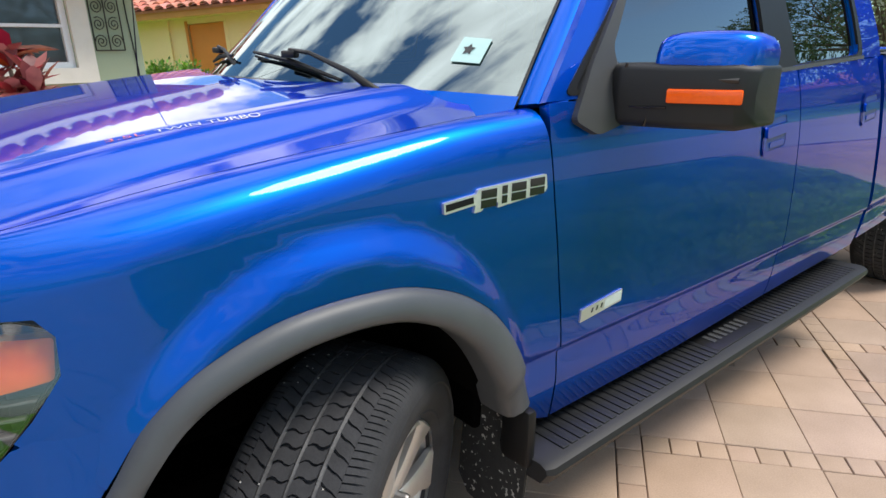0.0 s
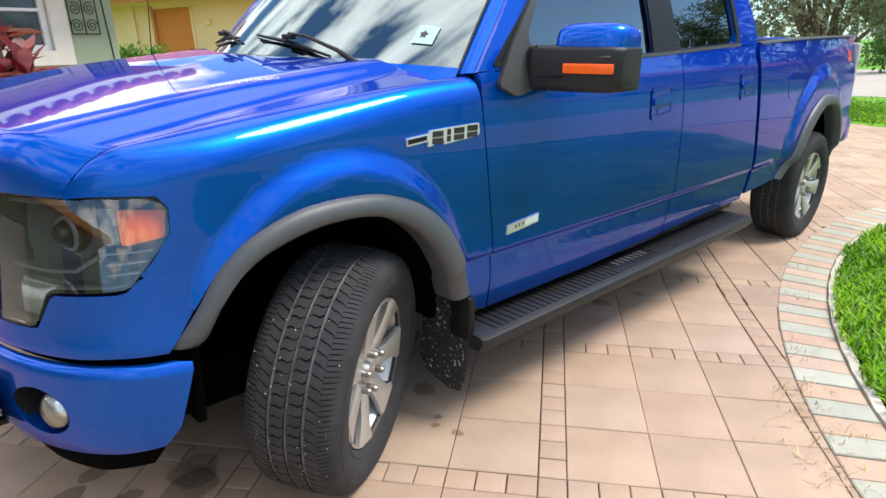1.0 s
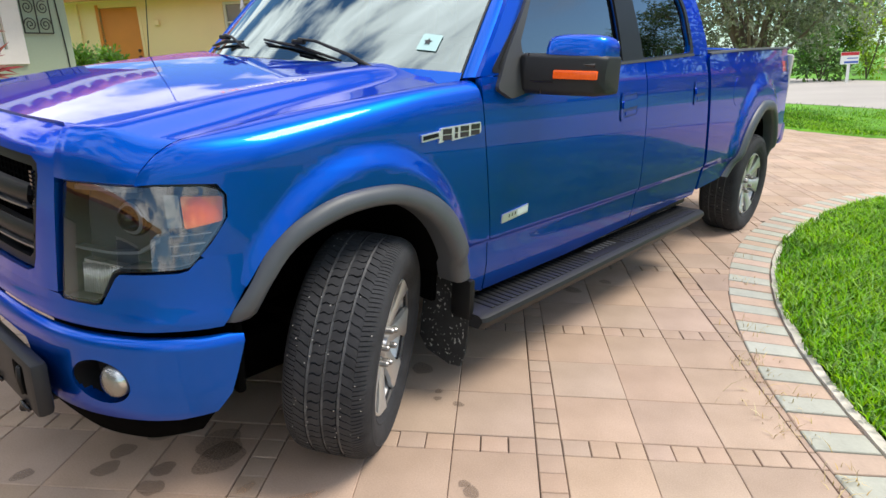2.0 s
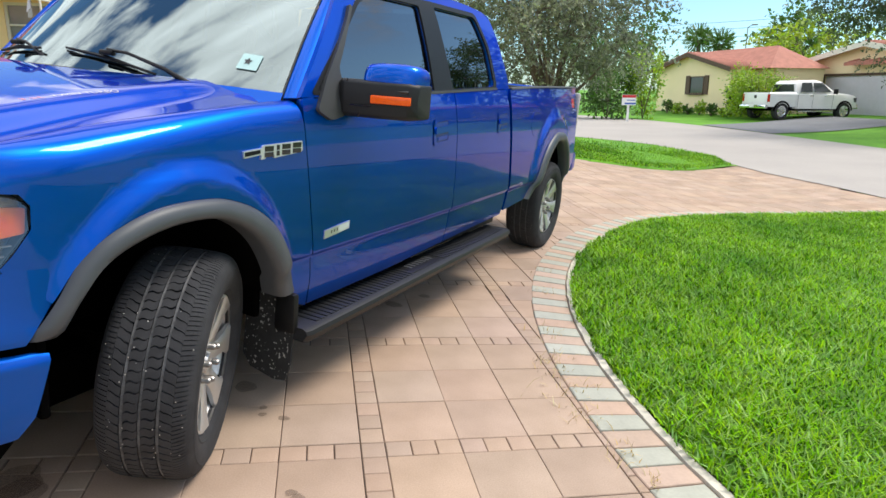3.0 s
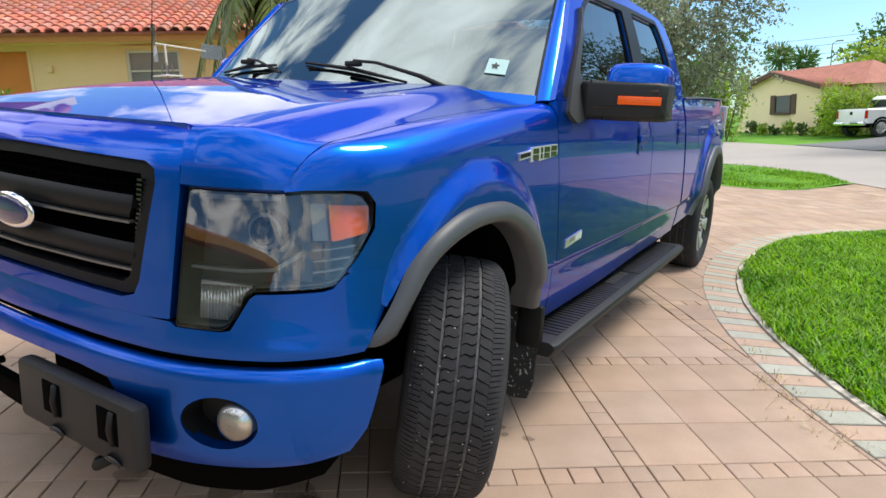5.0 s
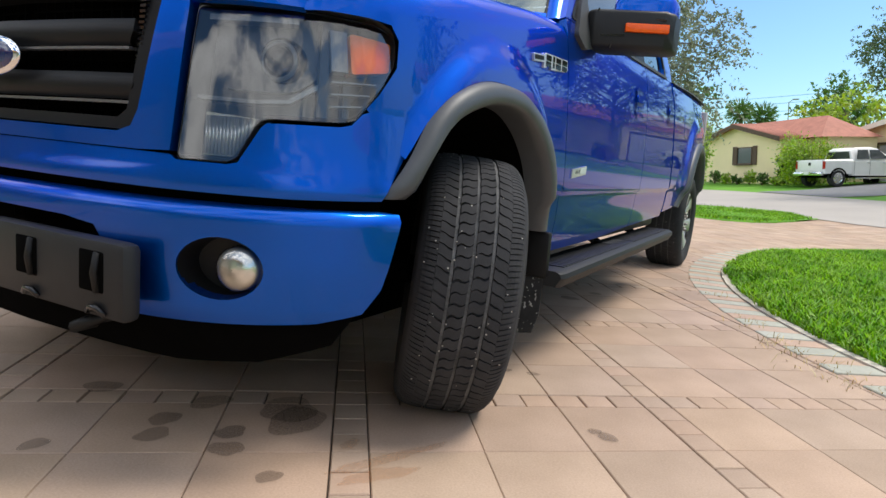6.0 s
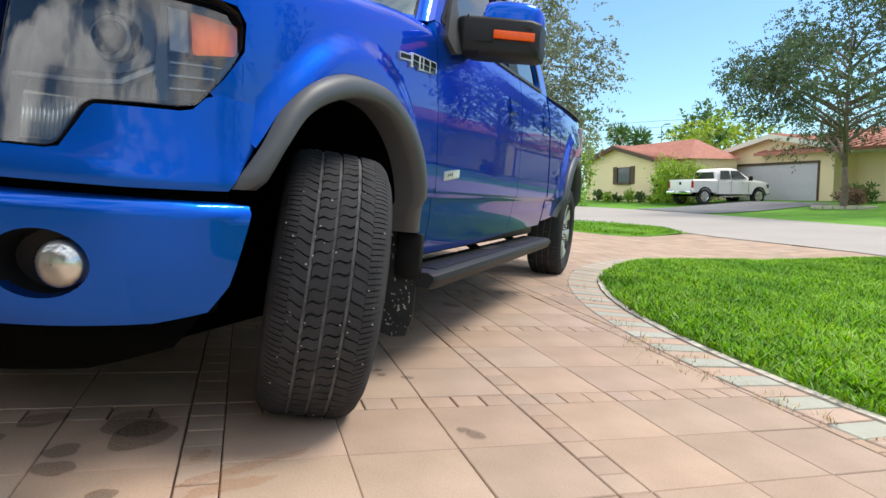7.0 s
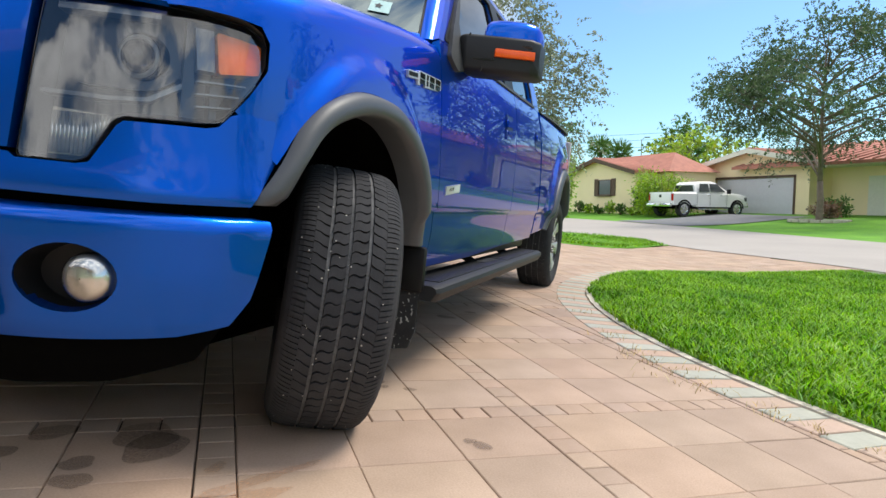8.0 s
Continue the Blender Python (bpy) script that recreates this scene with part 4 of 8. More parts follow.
# plate bracket on the bumper's middle, with its slots
bm = bmesh.new()
box(bm, 0, 0, 0, 0.05, 0.515, 0.170, bevel=0.018)
bracket = part("bumper_bracket", bm, CHARCOAL, truck, "charcoal bumper plate bracket with two large slots", smooth=30, m=Matrix.Translation((-0.955, -0.3175, 0.440)))
for yy in (-0.155, 0.085):
    # slot is not cut through: its shade is a near-black plate
    bm = bmesh.new()
    box(bm, 0, 0, 0, 0.012, 0.085, 0.090, bevel=0.006)
    part("slot", bm, LINER, bracket, smooth=30, m=Matrix.Translation((-0.022, yy, 0.016)))
    bm = bmesh.new()
    tube(bm, [(0, -0.012, 0.042), (-0.004, -0.006, 0.0), (0, -0.012, -0.042)], 0.009, 6)
    part("clip", bm, BLACK, bracket, smooth=True, m=Matrix.Translation((-0.027, yy - 0.012, 0.016)))
    bm = bmesh.new()
    tube(bm, [(0, -0.030, -0.006), (-0.008, -0.015, 0.008), (-0.008, 0.01, 0.008), (0, 0.03, -0.006)], 0.007, 6)
    part("clip", bm, GLOSSY_BLACK, bracket, smooth=True, m=Matrix.Translation((-0.026, yy - 0.02, -0.066)))
for yy in (-0.42, 0.42):
    bm = bmesh.new()
    tube(bm, [(0.12, 0, 0.02), (0.0, 0, 0.02), (-0.03, 0.012, 0.012), (-0.045, 0.03, 0.0), (-0.03, 0.05, -0.005), (0.02, 0.055, -0.005)], 0.014, 8)
    part("tow_hook", bm, BLACK, truck, smooth=True, m=Matrix.Translation((-0.92, yy, 0.315)))


# ---- flares, wheel housings, running boards, mud flaps ----
def flare(fo, fz, gi, gz, lip):
    """The grey arch moulding: from its outer edge over a round crown to the opening, turned in."""
    bm = bmesh.new()
    n = 44
    prev = None
    for i in range(n + 1):
        t = 9 * i / n
        xo, zo, xi, zi = fo(t), fz(t), gi(t), gz(t)
        ring = []
        for k, o in ((0.0, -0.004), (0.06, 0.010), (0.25, 0.022), (0.55, 0.030), (0.85, 0.030), (1.0, 0.020), (1.04, -0.010), (1.04, -0.07)):
            x, z = lerp(xo, xi, k), lerp(zo, zi, k)
            ring.append(bm.verts.new((x, -(S(lerp(xo, xi, min(k, 0.1)), lerp(zo, zi, min(k, 0.1))) + o + 0.022 * (1 - smooth01(0.0, 2.5, t)) * (fo(0) < 0)), z)))
        if prev:
            for k in range(len(ring) - 1):
                bm.faces.new((prev[k], ring[k], ring[k + 1], prev[k + 1]))
        else:
            bm.faces.new(ring)
        prev = ring
    bm.faces.new(prev[::-1])
    return bm


for fo, fz, gi, gz in ((arch_f, arch_fz, arch_in, arch_inz), (rear_f, rear_fz, rear_in, rear_inz)):
    for s in (1, -1):
        bm = flare(fo, fz, gi, gz, 0.03)
        if s < 0:
            bmesh.ops.scale(bm, vec=(1, -1, 1), verts=bm.verts[:])
        bmesh.ops.recalc_face_normals(bm, faces=bm.faces[:])
        part("wheel_flare", bm, FLARE, truck, "grey plastic wheel arch moulding", smooth=50)
        # black housing inside the arch
        bm = bmesh.new()
        prev = None
        for i in range(31):
            t = 9 * i / 30
            x, z = lerp(fo(t), gi(t), 0.9), lerp(fz(t), gz(t), 0.9)
            ring = [bm.verts.new((x, -s * (S(x, z) - 0.03), z)), bm.verts.new((x, -s * 0.45, z + 0.02)), bm.verts.new((lerp(x, (fo(0) + fo(9)) / 2, 0.5), -s * 0.42, lerp(z, 0.5, 0.6)))]
            if prev:
                for k in range(2):
                    bm.faces.new((prev[k], ring[k], ring[k + 1], prev[k + 1]))
            prev = ring
        part("wheel_housing", bm, LINER, truck, smooth=True)

# dark inner structure that closes body and underside
for nm, c, sz in (("engine_bay", (-0.32, 0, 0.80), (0.95, 0.86, 0.45)), ("floor_pan", (1.75, 0, 0.50), (2.3, 1.72, 0.16)), ("chassis_rail", (2.0, -0.42, 0.52), (5.3, 0.09, 0.16)), ("chassis_rail", (2.0, 0.42, 0.52), (5.3, 0.09, 0.16))):
    bm = bmesh.new()
    box(bm, *c, *sz, bevel=0.02)
    part(nm, bm, LINER, truck)
for s in (1, -1):
    bm = bmesh.new()
    tube(bm, [(-0.10, s * 0.74, 0.40), (-0.06, s * 0.3, 0.36)], 0.045, 10)
    part("half_shaft", bm, LINER, truck)
    bm = bmesh.new()
    tube(bm, [(-0.10, s * 0.66, 0.42), (-0.16, s * 0.35, 0.40)], 0.02, 8)
    part("tie_rod", bm, LINER, truck)
bm = bmesh.new()
tube(bm, [(3.985, -0.75, 0.39), (3.985, 0.75, 0.39)], 0.055, 12)
bmesh.ops.create_uvsphere(bm, u_segments=16, v_segments=10, radius=0.17, matrix=Matrix.Translation((3.985, 0.05, 0.39)))
part("rear_axle", bm, LINER, truck)

for s in (1, -1):
    # running board: boxy bar with a ribbed tread plate
    ym = -s * 0.965
    bm = bmesh.new()
    prof = [(-0.095, 0.361), (-0.095, 0.378), (0.068, 0.378), (0.090, 0.367), (0.095, 0.350), (0.072, 0.312), (-0.06, 0.312)]
    ends = []
    for x, k in ((0.425, 0.86), (0.445, 1.0), (2.765, 1.0), (2.785, 0.86)):
        ends.append([bm.verts.new((x + (0.004 * math.sin(y * 9)), ym - s * y * k, 0.346 + (z - 0.346) * k + 0.012 * (x - 0.4) / 2.3)) for y, z in prof])
    for a, b in zip(ends[:-1], ends[1:]):
        for k in range(len(prof)):
            bm.faces.new((a[k], a[(k + 1) % len(prof)], b[(k + 1) % len(prof)], b[k]))
    bm.faces.new(ends[0]); bm.faces.new(ends[-1][::-1])
    bmesh.ops.recalc_face_normals(bm, faces=bm.faces[:])
    board = part("running_board", bm, CHARCOAL, truck, "grey running board with ribbed black tread", smooth=35)
    if s > 0:
        bm = bmesh.new()
        box(bm, 0, 0, 0, 0.025, 0.146, 0.006, bevel=0.0025)
        rib_me = bpy.data.meshes.new("tread_rib")
        bm.to_mesh(rib_me)
        bm.free()
        rib_me.shade_smooth()
        rib_me.set_sharp_from_angle(angle=radians(30))
        rib_me.materials.append(CHARCOAL)
    x = 0.53
    while x < 2.70:
        if not 1.36 < x < 1.74:
            rib = new("tread_rib", rib_me)
            rib.parent = board
            rib.matrix_local = Matrix.Translation((x, ym + s * 0.012, 0.3795 + 0.012 * (x - 0.4) / 2.3))
        x += 0.036
    bm = bmesh.new()
    box(bm, 1.55, ym + s * 0.012, 0.3790 + 0.006, 0.36, 0.140, 0.006, bevel=0.003)
    pad = part("tread_pad", bm, BLACK, board, smooth=30)
    bm = bmesh.new()
    for k in range(7):
        box(bm, 1.43 + 0.04 * k, ym + s * 0.012, 0.3835 + 0.006, 0.022, 0.05, 0.003, bevel=0.001)
    part("raised_mark", bm, TRIM, pad)
    for x in (0.75, 1.6, 2.45):
        bm = bmesh.new()
        tube(bm, [(x, ym + s * 0.05, 0.340), (x, -s * 0.80, 0.40), (x, -s * 0.60, 0.50)], 0.024, 6)
        part("bracket", bm, BLACK, board)
    # rocker under the doors
    bm = bmesh.new()
    box(bm, 1.68, -s * 0.86, 0.455, 2.28, 0.09, 0.10, bevel=0.02)
    part("rocker", bm, BLACK, truck, smooth=30)
    # mud flap
    bm = bmesh.new()
    pts = [(0.0, 0.075, 0.50), (0.0, 0.075, 0.20), (0.002, 0.055, 0.135), (0.0, 0.0, 0.125), (0.0, -0.13, 0.15), (0.0, -0.175, 0.20), (0.0, -0.175, 0.44), (0.0, -0.05, 0.52)]
    fa = [bm.verts.new((0.42 + x + 0.10 * (z - 0.3), -s * (0.905 + y), z)) for x, y, z in pts]
    fb = [bm.verts.new((v.co.x + 0.008, v.co.y, v.co.z)) for v in fa]
    bm.faces.new(fa); bm.faces.new(fb[::-1])
    for k in range(len(fa)):
        bm.faces.new((fa[k], fb[k], fb[(k + 1) % len(fa)], fa[(k + 1) % len(fa)]))
    bmesh.ops.recalc_face_normals(bm, faces=bm.faces[:])
    part("mud_flap", bm, MUD, truck, "black mud flap speckled with dried mud")
    bm = bmesh.new()
    box(bm, 0.425, -s * 0.945, 0.43, 0.035, 0.10, 0.17, bevel=0.012)
    part("flap_mount", bm, BLACK, truck, smooth=30)


# ---- wheels ----
def build_wheel():
    bm = bmesh.new()
    lathe(bm, [(0.233, -0.122), (0.241, -0.120), (0.245, -0.108), (0.236, -0.095), (0.222, -0.06), (0.214, 0.02), (0.22, 0.08), (0.244, 0.10)], 64)
    wheel = part("wheel", bm, ALLOY, truck, "seven-spoke alloy wheel with all-terrain tyre", smooth=40)
    # tyre carcass: its crown is the floor of the sipes
    bm = bmesh.new()
    half = [(0.238, 0.103), (0.250, 0.122), (0.283, 0.140), (0.318, 0.146), (0.345, 0.143), (0.364, 0.134), (0.374, 0.122), (0.379, 0.104), (0.381, 0.08), (0.382, 0.0)]
    lathe(bm, [(r, -y) for r, y in half] + [(r, y) for r, y in half[-2::-1]], 96)
    tyre = part("tyre", bm, RUBBER, wheel, "black all-terrain tyre, dusty and worn", smooth=True)
    for yg in (-0.051, 0.0, 0.051):
        bm = bmesh.new()
        lathe(bm, [(0.3858, yg - 0.0042), (0.3864, yg), (0.3858, yg + 0.0042)], 96)
        part("groove_floor", bm, DUST, tyre, smooth=True)
    crown = curve1([(0.0, 0.3920), (0.05, 0.3912), (0.085, 0.3892), (0.104, 0.3855), (0.118, 0.3795), (0.130, 0.3690), (0.138, 0.3580)])
    rnd = random.Random(4)
    bm = bmesh.new()

    def block(a0, a1, y0, y1, bend, skew, g0, g1, floor, cuts=5):
        """A tread block from y0 to y1 whose cross edges bend in an S; the gap to the next one narrows from g0 to g1."""
        lo, hi = [], []
        for k in range(cuts + 1):
            t = k / cuts
            y = lerp(y0, y1, t)
            r = crown(abs(y))
            sh = skew * (t - 0.5) + bend * math.sin(2 * math.pi * t)
            g = lerp(g0, g1, t) / 2
            for ring, aa in ((lo, a0 + g + sh), (hi, a1 - g + sh)):
                ring.append((bm.verts.new((r * math.cos(aa), y, r * math.sin(aa))), bm.verts.new(((r - floor) * math.cos(aa), y, (r - floor) * math.sin(aa)))))
        for k in range(cuts):
            bm.faces.new((lo[k][0], lo[k + 1][0], hi[k + 1][0], hi[k][0]))
            bm.faces.new((lo[k][1], lo[k + 1][1], lo[k + 1][0], lo[k][0]))
            bm.faces.new((hi[k][0], hi[k + 1][0], hi[k + 1][1], hi[k][1]))
        for k in (0, cuts):
            bm.faces.new((lo[k][1], lo[k][0], hi[k][0], hi[k][1]))

    n_b = 80
    w = 2 * math.pi / n_b
    for i in range(n_b):
        j = rnd.uniform(-0.04, 0.04)
        zig = 0.0012 if i % 2 else -0.0005
        block((i + j) * w, (i + 1 + j) * w, -0.046 + zig, -0.0045 - zig * 0.5, 0.16 * w, 0.34 * w, 0.24 * w, 0.10 * w, 0.009)
        block((i + 0.45 + j) * w, (i + 1.45 + j) * w, 0.0045 + zig * 0.5, 0.046 - zig, 0.16 * w, 0.34 * w, 0.10 * w, 0.24 * w, 0.009)
        for sgn in (-1, 1):
            # shoulder ribs, cut by fine slanted slits
            o = (i + (0.2 if sgn < 0 else 0.7)) * w
            block(o, o + w, sgn * (0.056 + zig * 0.6), sgn * 0.092, 0.05 * w, -0.55 * w * sgn, 0.22 * w, 0.09 * w, 0.007, 3)
            for q in (0.0, 0.5):
                block(o + q * w - 0.25 * w, o + (q + 0.5) * w - 0.25 * w, sgn * 0.0925, sgn * 0.136, 0.0, -0.30 * w, 0.10 * w, 0.16 * w, 0.005, 4)
    bmesh.ops.recalc_face_normals(bm, faces=bm.faces[:])
    part("tread", bm, RUBBER, tyre)
    # pale specks of dried mud on the tread
    bm = bmesh.new()
    for k in range(150):
        a, y = rnd.uniform(0, 2 * math.pi), rnd.uniform(-0.125, 0.125)
        rr = crown(abs(y)) + 0.0006
        e = rnd.uniform(0.0009, 0.0024)
        fl = [bm.verts.new((rr * math.cos(a + i * e / rr), y + j * e, rr * math.sin(a + i * e / rr))) for i, j in ((-1, -0.7), (0.8, -1), (1.1, 0.9), (-0.7, 1))]
        tip = bm.verts.new(((rr + 0.001) * math.cos(a), y, (rr + 0.001) * math.sin(a)))
        for i in range(4):
            bm.faces.new((fl[i], fl[(i + 1) % 4], tip))
    part("mud_speck", bm, OFF_WHITE_DIRT, tyre)
    # raised ring on the sidewall
    bm = bmesh.new()
    lathe(bm, [(0.262, -0.129), (0.266, -0.135), (0.270, -0.1335)], 72)
    lathe(bm, [(0.334, -0.1445), (0.337, -0.1475), (0.342, -0.1440)], 72)
    part("sidewall_ring", bm, RUBBER, tyre, smooth=True)
    # spokes
    for k in range(7):
        bm = bmesh.new()
        secs = []
        for r, wd, yf, th in ((0.052, 0.030, -0.062, 0.030), (0.09, 0.034, -0.073, 0.028), (0.14, 0.034, -0.082, 0.024), (0.19, 0.040, -0.090, 0.020), (0.222, 0.058, -0.096, 0.016), (0.234, 0.066, -0.098, 0.012)):
            secs.append([bm.verts.new((r, yf, -wd)), bm.verts.new((r, yf - 0.006, -wd * 0.72)), bm.verts.new((r, yf - 0.006, wd * 0.72)), bm.verts.new((r, yf, wd)), bm.verts.new((r, yf + th, wd * 0.9)), bm.verts.new((r, yf + th, -wd * 0.9))])
        for a, b in zip(secs[:-1], secs[1:]):
            for q in range(6):
                bm.faces.new((a[q], a[(q + 1) % 6], b[(q + 1) % 6], b[q]))
        bm.faces.new(secs[0][::-1]); bm.faces.new(secs[-1])
        bmesh.ops.recalc_face_normals(bm, faces=bm.faces[:])
        part("spoke", bm, ALLOY, wheel, smooth=35, m=Matrix.Rotation(2 * math.pi * (k + 0.25) / 7, 4, "Y") @ Matrix.Translation((0, -0.020, 0)))
    bm = bmesh.new()
    lathe(bm, [(0.228, -0.055), (0.19, -0.045), (0.10, -0.03), (0.07, -0.02), (0.002, -0.02)], 48)
    part("brake_drum", bm, POCKET, wheel, "dark grey brake and wheel well", smooth=True)
    bm = bmesh.new()
    lathe(bm, [(0.095, -0.045), (0.094, -0.066), (0.082, -0.073), (0.048, -0.073), (0.044, -0.060), (0.040, -0.060), (0.038, -0.085), (0.034, -0.090), (0.002, -0.090)], 40)
    part("hub", bm, ALLOY, wheel, smooth=35, m=Matrix.Translation((0, -0.014, 0)))
    for k in range(6):
        a = 2 * math.pi * (k + 0.3) / 6
        bm = bmesh.new()
        lathe(bm, [(0.013, -0.06), (0.012, -0.085), (0.0115, -0.112), (0.0085, -0.119), (0.001, -0.121)], 10)
        part("lug_nut", bm, STEEL, wheel, m=Matrix.Translation((0.067 * math.cos(a), -0.006, 0.067 * math.sin(a))))
    bm = bmesh.new()
    tube(bm, [(0.205, -0.098, 0.0), (0.195, -0.115, 0.0)], 0.004, 6)
    part("valve", bm, BLACK, wheel)
    return wheel


wheel = build_wheel()
STEER = 31.8
wheel.matrix_local = pose(-0.045, -0.857, 0.372, 4.4, 0, STEER) @ Matrix.Rotation(radians(40), 4, "Y")
for x, y, z, rz, spin in ((3.985, -0.852, 0.378, 0, 100), (-0.045, 0.85, 0.378, 180 + STEER, 10), (3.985, 0.852, 0.378, 180, 60)):
    copy_thing(wheel, pose(x, y, z, 0, 0, rz) @ Matrix.Rotation(radians(spin), 4, "Y"))

# ---- bed ----
bed_top = curve1([(2.76, 1.365), (3.5, 1.395), (4.70, 1.420)])
bed = [(2.845, 0.50)] + [(3.20, 0.52)] + arch(rear_f, rear_fz) + [(4.45, 0.56), (4.70, 0.60), (4.735, 0.80), (4.70, 1.0), (4.70, 1.418), (4.2, 1.408), (3.5, 1.395), (2.775, 1.366), (2.765, 1.30), (2.77, 1.15), (2.80, 0.95), (2.845, 0.72), (2.86, 0.62)]
both("bed_side", bed, lambda x, z: (x, -min(S(x, z), side_width(x) + 0.006 + blister(x, z) - max(0, (z - 1.25)) * 0.25), z), BLUE, step=0.05, thick=0.03)
for s in (1, -1):
    bm = bmesh.new()
    prev = None
    for i in range(13):
        x = lerp(2.775, 4.70, i / 12)
        z, y = bed_top(x), side_width(x) - 0.035
        ring = [bm.verts.new((x, -s * (y - 0.004), z - 0.004)), bm.verts.new((x, -s * (y - 0.010), z + 0.006)), bm.verts.new((x, -s * (y - 0.05), z + 0.008)), bm.verts.new((x, -s * (y - 0.075), z - 0.004)), bm.verts.new((x, -s * (y - 0.078), z - 0.05))]
        if prev:
            for k in range(4):
                bm.faces.new((prev[k], ring[k], ring[k + 1], prev[k + 1]))
        prev = ring
    part("bed_rail_cap", bm, TRIM, truck, smooth=40)
    bm = bmesh.new()
    box(bm, 3.73, -s * 0.80, 1.12, 1.86, 0.04, 0.54, bevel=0.01)
    part("bed_inner_wall", bm, BLACK, truck)
    # tail lamp
    bm = bmesh.new()
    box(bm, 4.725, -s * 0.885, 1.16, 0.055, 0.115, 0.42, bevel=0.02)
    lampr = part("tail_lamp", bm, TAIL_CLEAR, truck, "tall clear and red tail lamp", smooth=40)
    bm = bmesh.new()
    box(bm, 4.738, -s * 0.880, 1.20, 0.05, 0.09, 0.20, bevel=0.012)
    part("brake_lens", bm, RED_LENS, lampr, smooth=40)
for nm, c, sz in (("bed_floor", (3.73, 0, 0.86), (1.9, 1.62, 0.05)), ("bed_front_wall", (2.80, 0, 1.12), (0.05, 1.80, 0.54)), ("tailgate", (4.71, 0, 1.10), (0.07, 1.70, 0.60))):
    bm = bmesh.new()
    box(bm, *c, *sz, bevel=0.015)
    part(nm, bm, BLUE if nm == "tailgate" else BLACK, truck, smooth=30)
bm = bmesh.new()
box(bm, 4.86, 0, 0.70, 0.20, 1.86, 0.20, bevel=0.04)
part("rear_bumper", bm, BLUE, truck, smooth=40)

# near-black shields by the wheels and engine undertray, added for shade in gaps
for s in (1, -1):
    bm = bmesh.new()
    box(bm, -0.50, -s * 0.485, 0.525, 0.03, 0.71, 0.35, bevel=0.01)
    part("splash_shield", bm, LINER, truck)
    bm = bmesh.new()
    box(bm, 0.42, -s * 0.62, 0.62, 0.03, 0.36, 0.50, bevel=0.01)
    part("splash_shield", bm, LINER, truck)
bm = bmesh.new()
box(bm, -0.08, 0, 0.27, 1.05, 1.02, 0.20, bevel=0.03)
part("undertray", bm, LINER, truck)
# crossmembers added to hide lit ground seen under the body
bm = bmesh.new()
box(bm, 0.56, 0, 0.44, 0.06, 1.56, 0.20, bevel=0.02)
part("crossmember", bm, LINER, truck)
bm = bmesh.new()
box(bm, 2.9, 0, 0.48, 0.10, 1.30, 0.18, bevel=0.02)
part("crossmember", bm, LINER, truck)

# back of the cab with its window
bm = bmesh.new()
q = [(-0.93, 1.36), (0.93, 1.36), (0.74, 1.80), (-0.74, 1.80)]
vs = [bm.verts.new((2.74 - 0.30 * (z - 1.36), y, z)) for y, z in q]
vs2 = [bm.verts.new((2.74 - 0.30 * (z - 1.36), y * 0.8, lerp(z, 1.58, 0.25))) for y, z in q]
for k in range(4):
    bm.faces.new((vs[k], vs[(k + 1) % 4], vs2[(k + 1) % 4], vs2[k]))
part("cab_back", bm, BLUE, truck)
bm = bmesh.new()
bm.faces.new([bm.verts.new((2.735 - 0.30 * (z - 1.36), y * 0.81, lerp(z, 1.58, 0.24))) for y, z in q])
part("rear_window", bm, TINTED, truck)
bm = bmesh.new()
box(bm, 2.76, 0, 0.93, 0.03, 1.84, 0.86, bevel=0.01)
part("cab_back", bm, BLUE, truck)

# ---- cabin ----
bm = bmesh.new()
prev = None
for i in range(17):
    a = -0.96 + 1.92 * i / 16
    p = Vector(screen(a, 0.02))
    ring = [bm.verts.new(p + Vector((0.0, 0, -0.03))), bm.verts.new(p + Vector((0.30, 0, 0.01))), bm.verts.new(p + Vector((0.42, 0, -0.06))), bm.verts.new(p + Vector((0.46, 0, -0.40)))]
    if prev:
        for k in range(3):
            bm.faces.new((prev[k], ring[k], ring[k + 1], prev[k + 1]))
    prev = ring
part("dashboard", bm, INTERIOR, truck, smooth=True)
bm = bmesh.new()
ring_pts = [(0.19 * math.cos(a), 0.19 * math.sin(a), 0) for a in (2 * math.pi * k / 28 for k in range(29))]
tube(bm, ring_pts, 0.016, 8, cap=False)
box(bm, 0, 0, -0.02, 0.16, 0.12, 0.05, bevel=0.02)
box(bm, 0, 0, -0.01, 0.36, 0.035, 0.02)
part("steering_wheel", bm, TRIM, truck, smooth=40, m=pose(0.84, -0.45, 1.23, 0, -62, 0))
for x in (1.35, 2.2):
    for y in (-0.42, 0.42):
        bm = bmesh.new()
        box(bm, 0, 0, 0, 0.14, 0.52, 0.62, bevel=0.06)
        box(bm, 0.03, 0, 0.40, 0.10, 0.26, 0.18, bevel=0.04)
        box(bm, -0.24, 0, -0.30, 0.5, 0.52, 0.14, bevel=0.05)
        part("seat", bm, INTERIOR, truck, smooth=40, m=pose(x + 0.1, y, 1.12, 0, 14, 0))
bm = bmesh.new()
box(bm, 0, 0, 0, 0.02, 0.24, 0.065, bevel=0.01)
part("inside_mirror", bm, BLACK, truck, smooth=40, m=pose(0.66, 0, 1.66, 0, 20, 0))
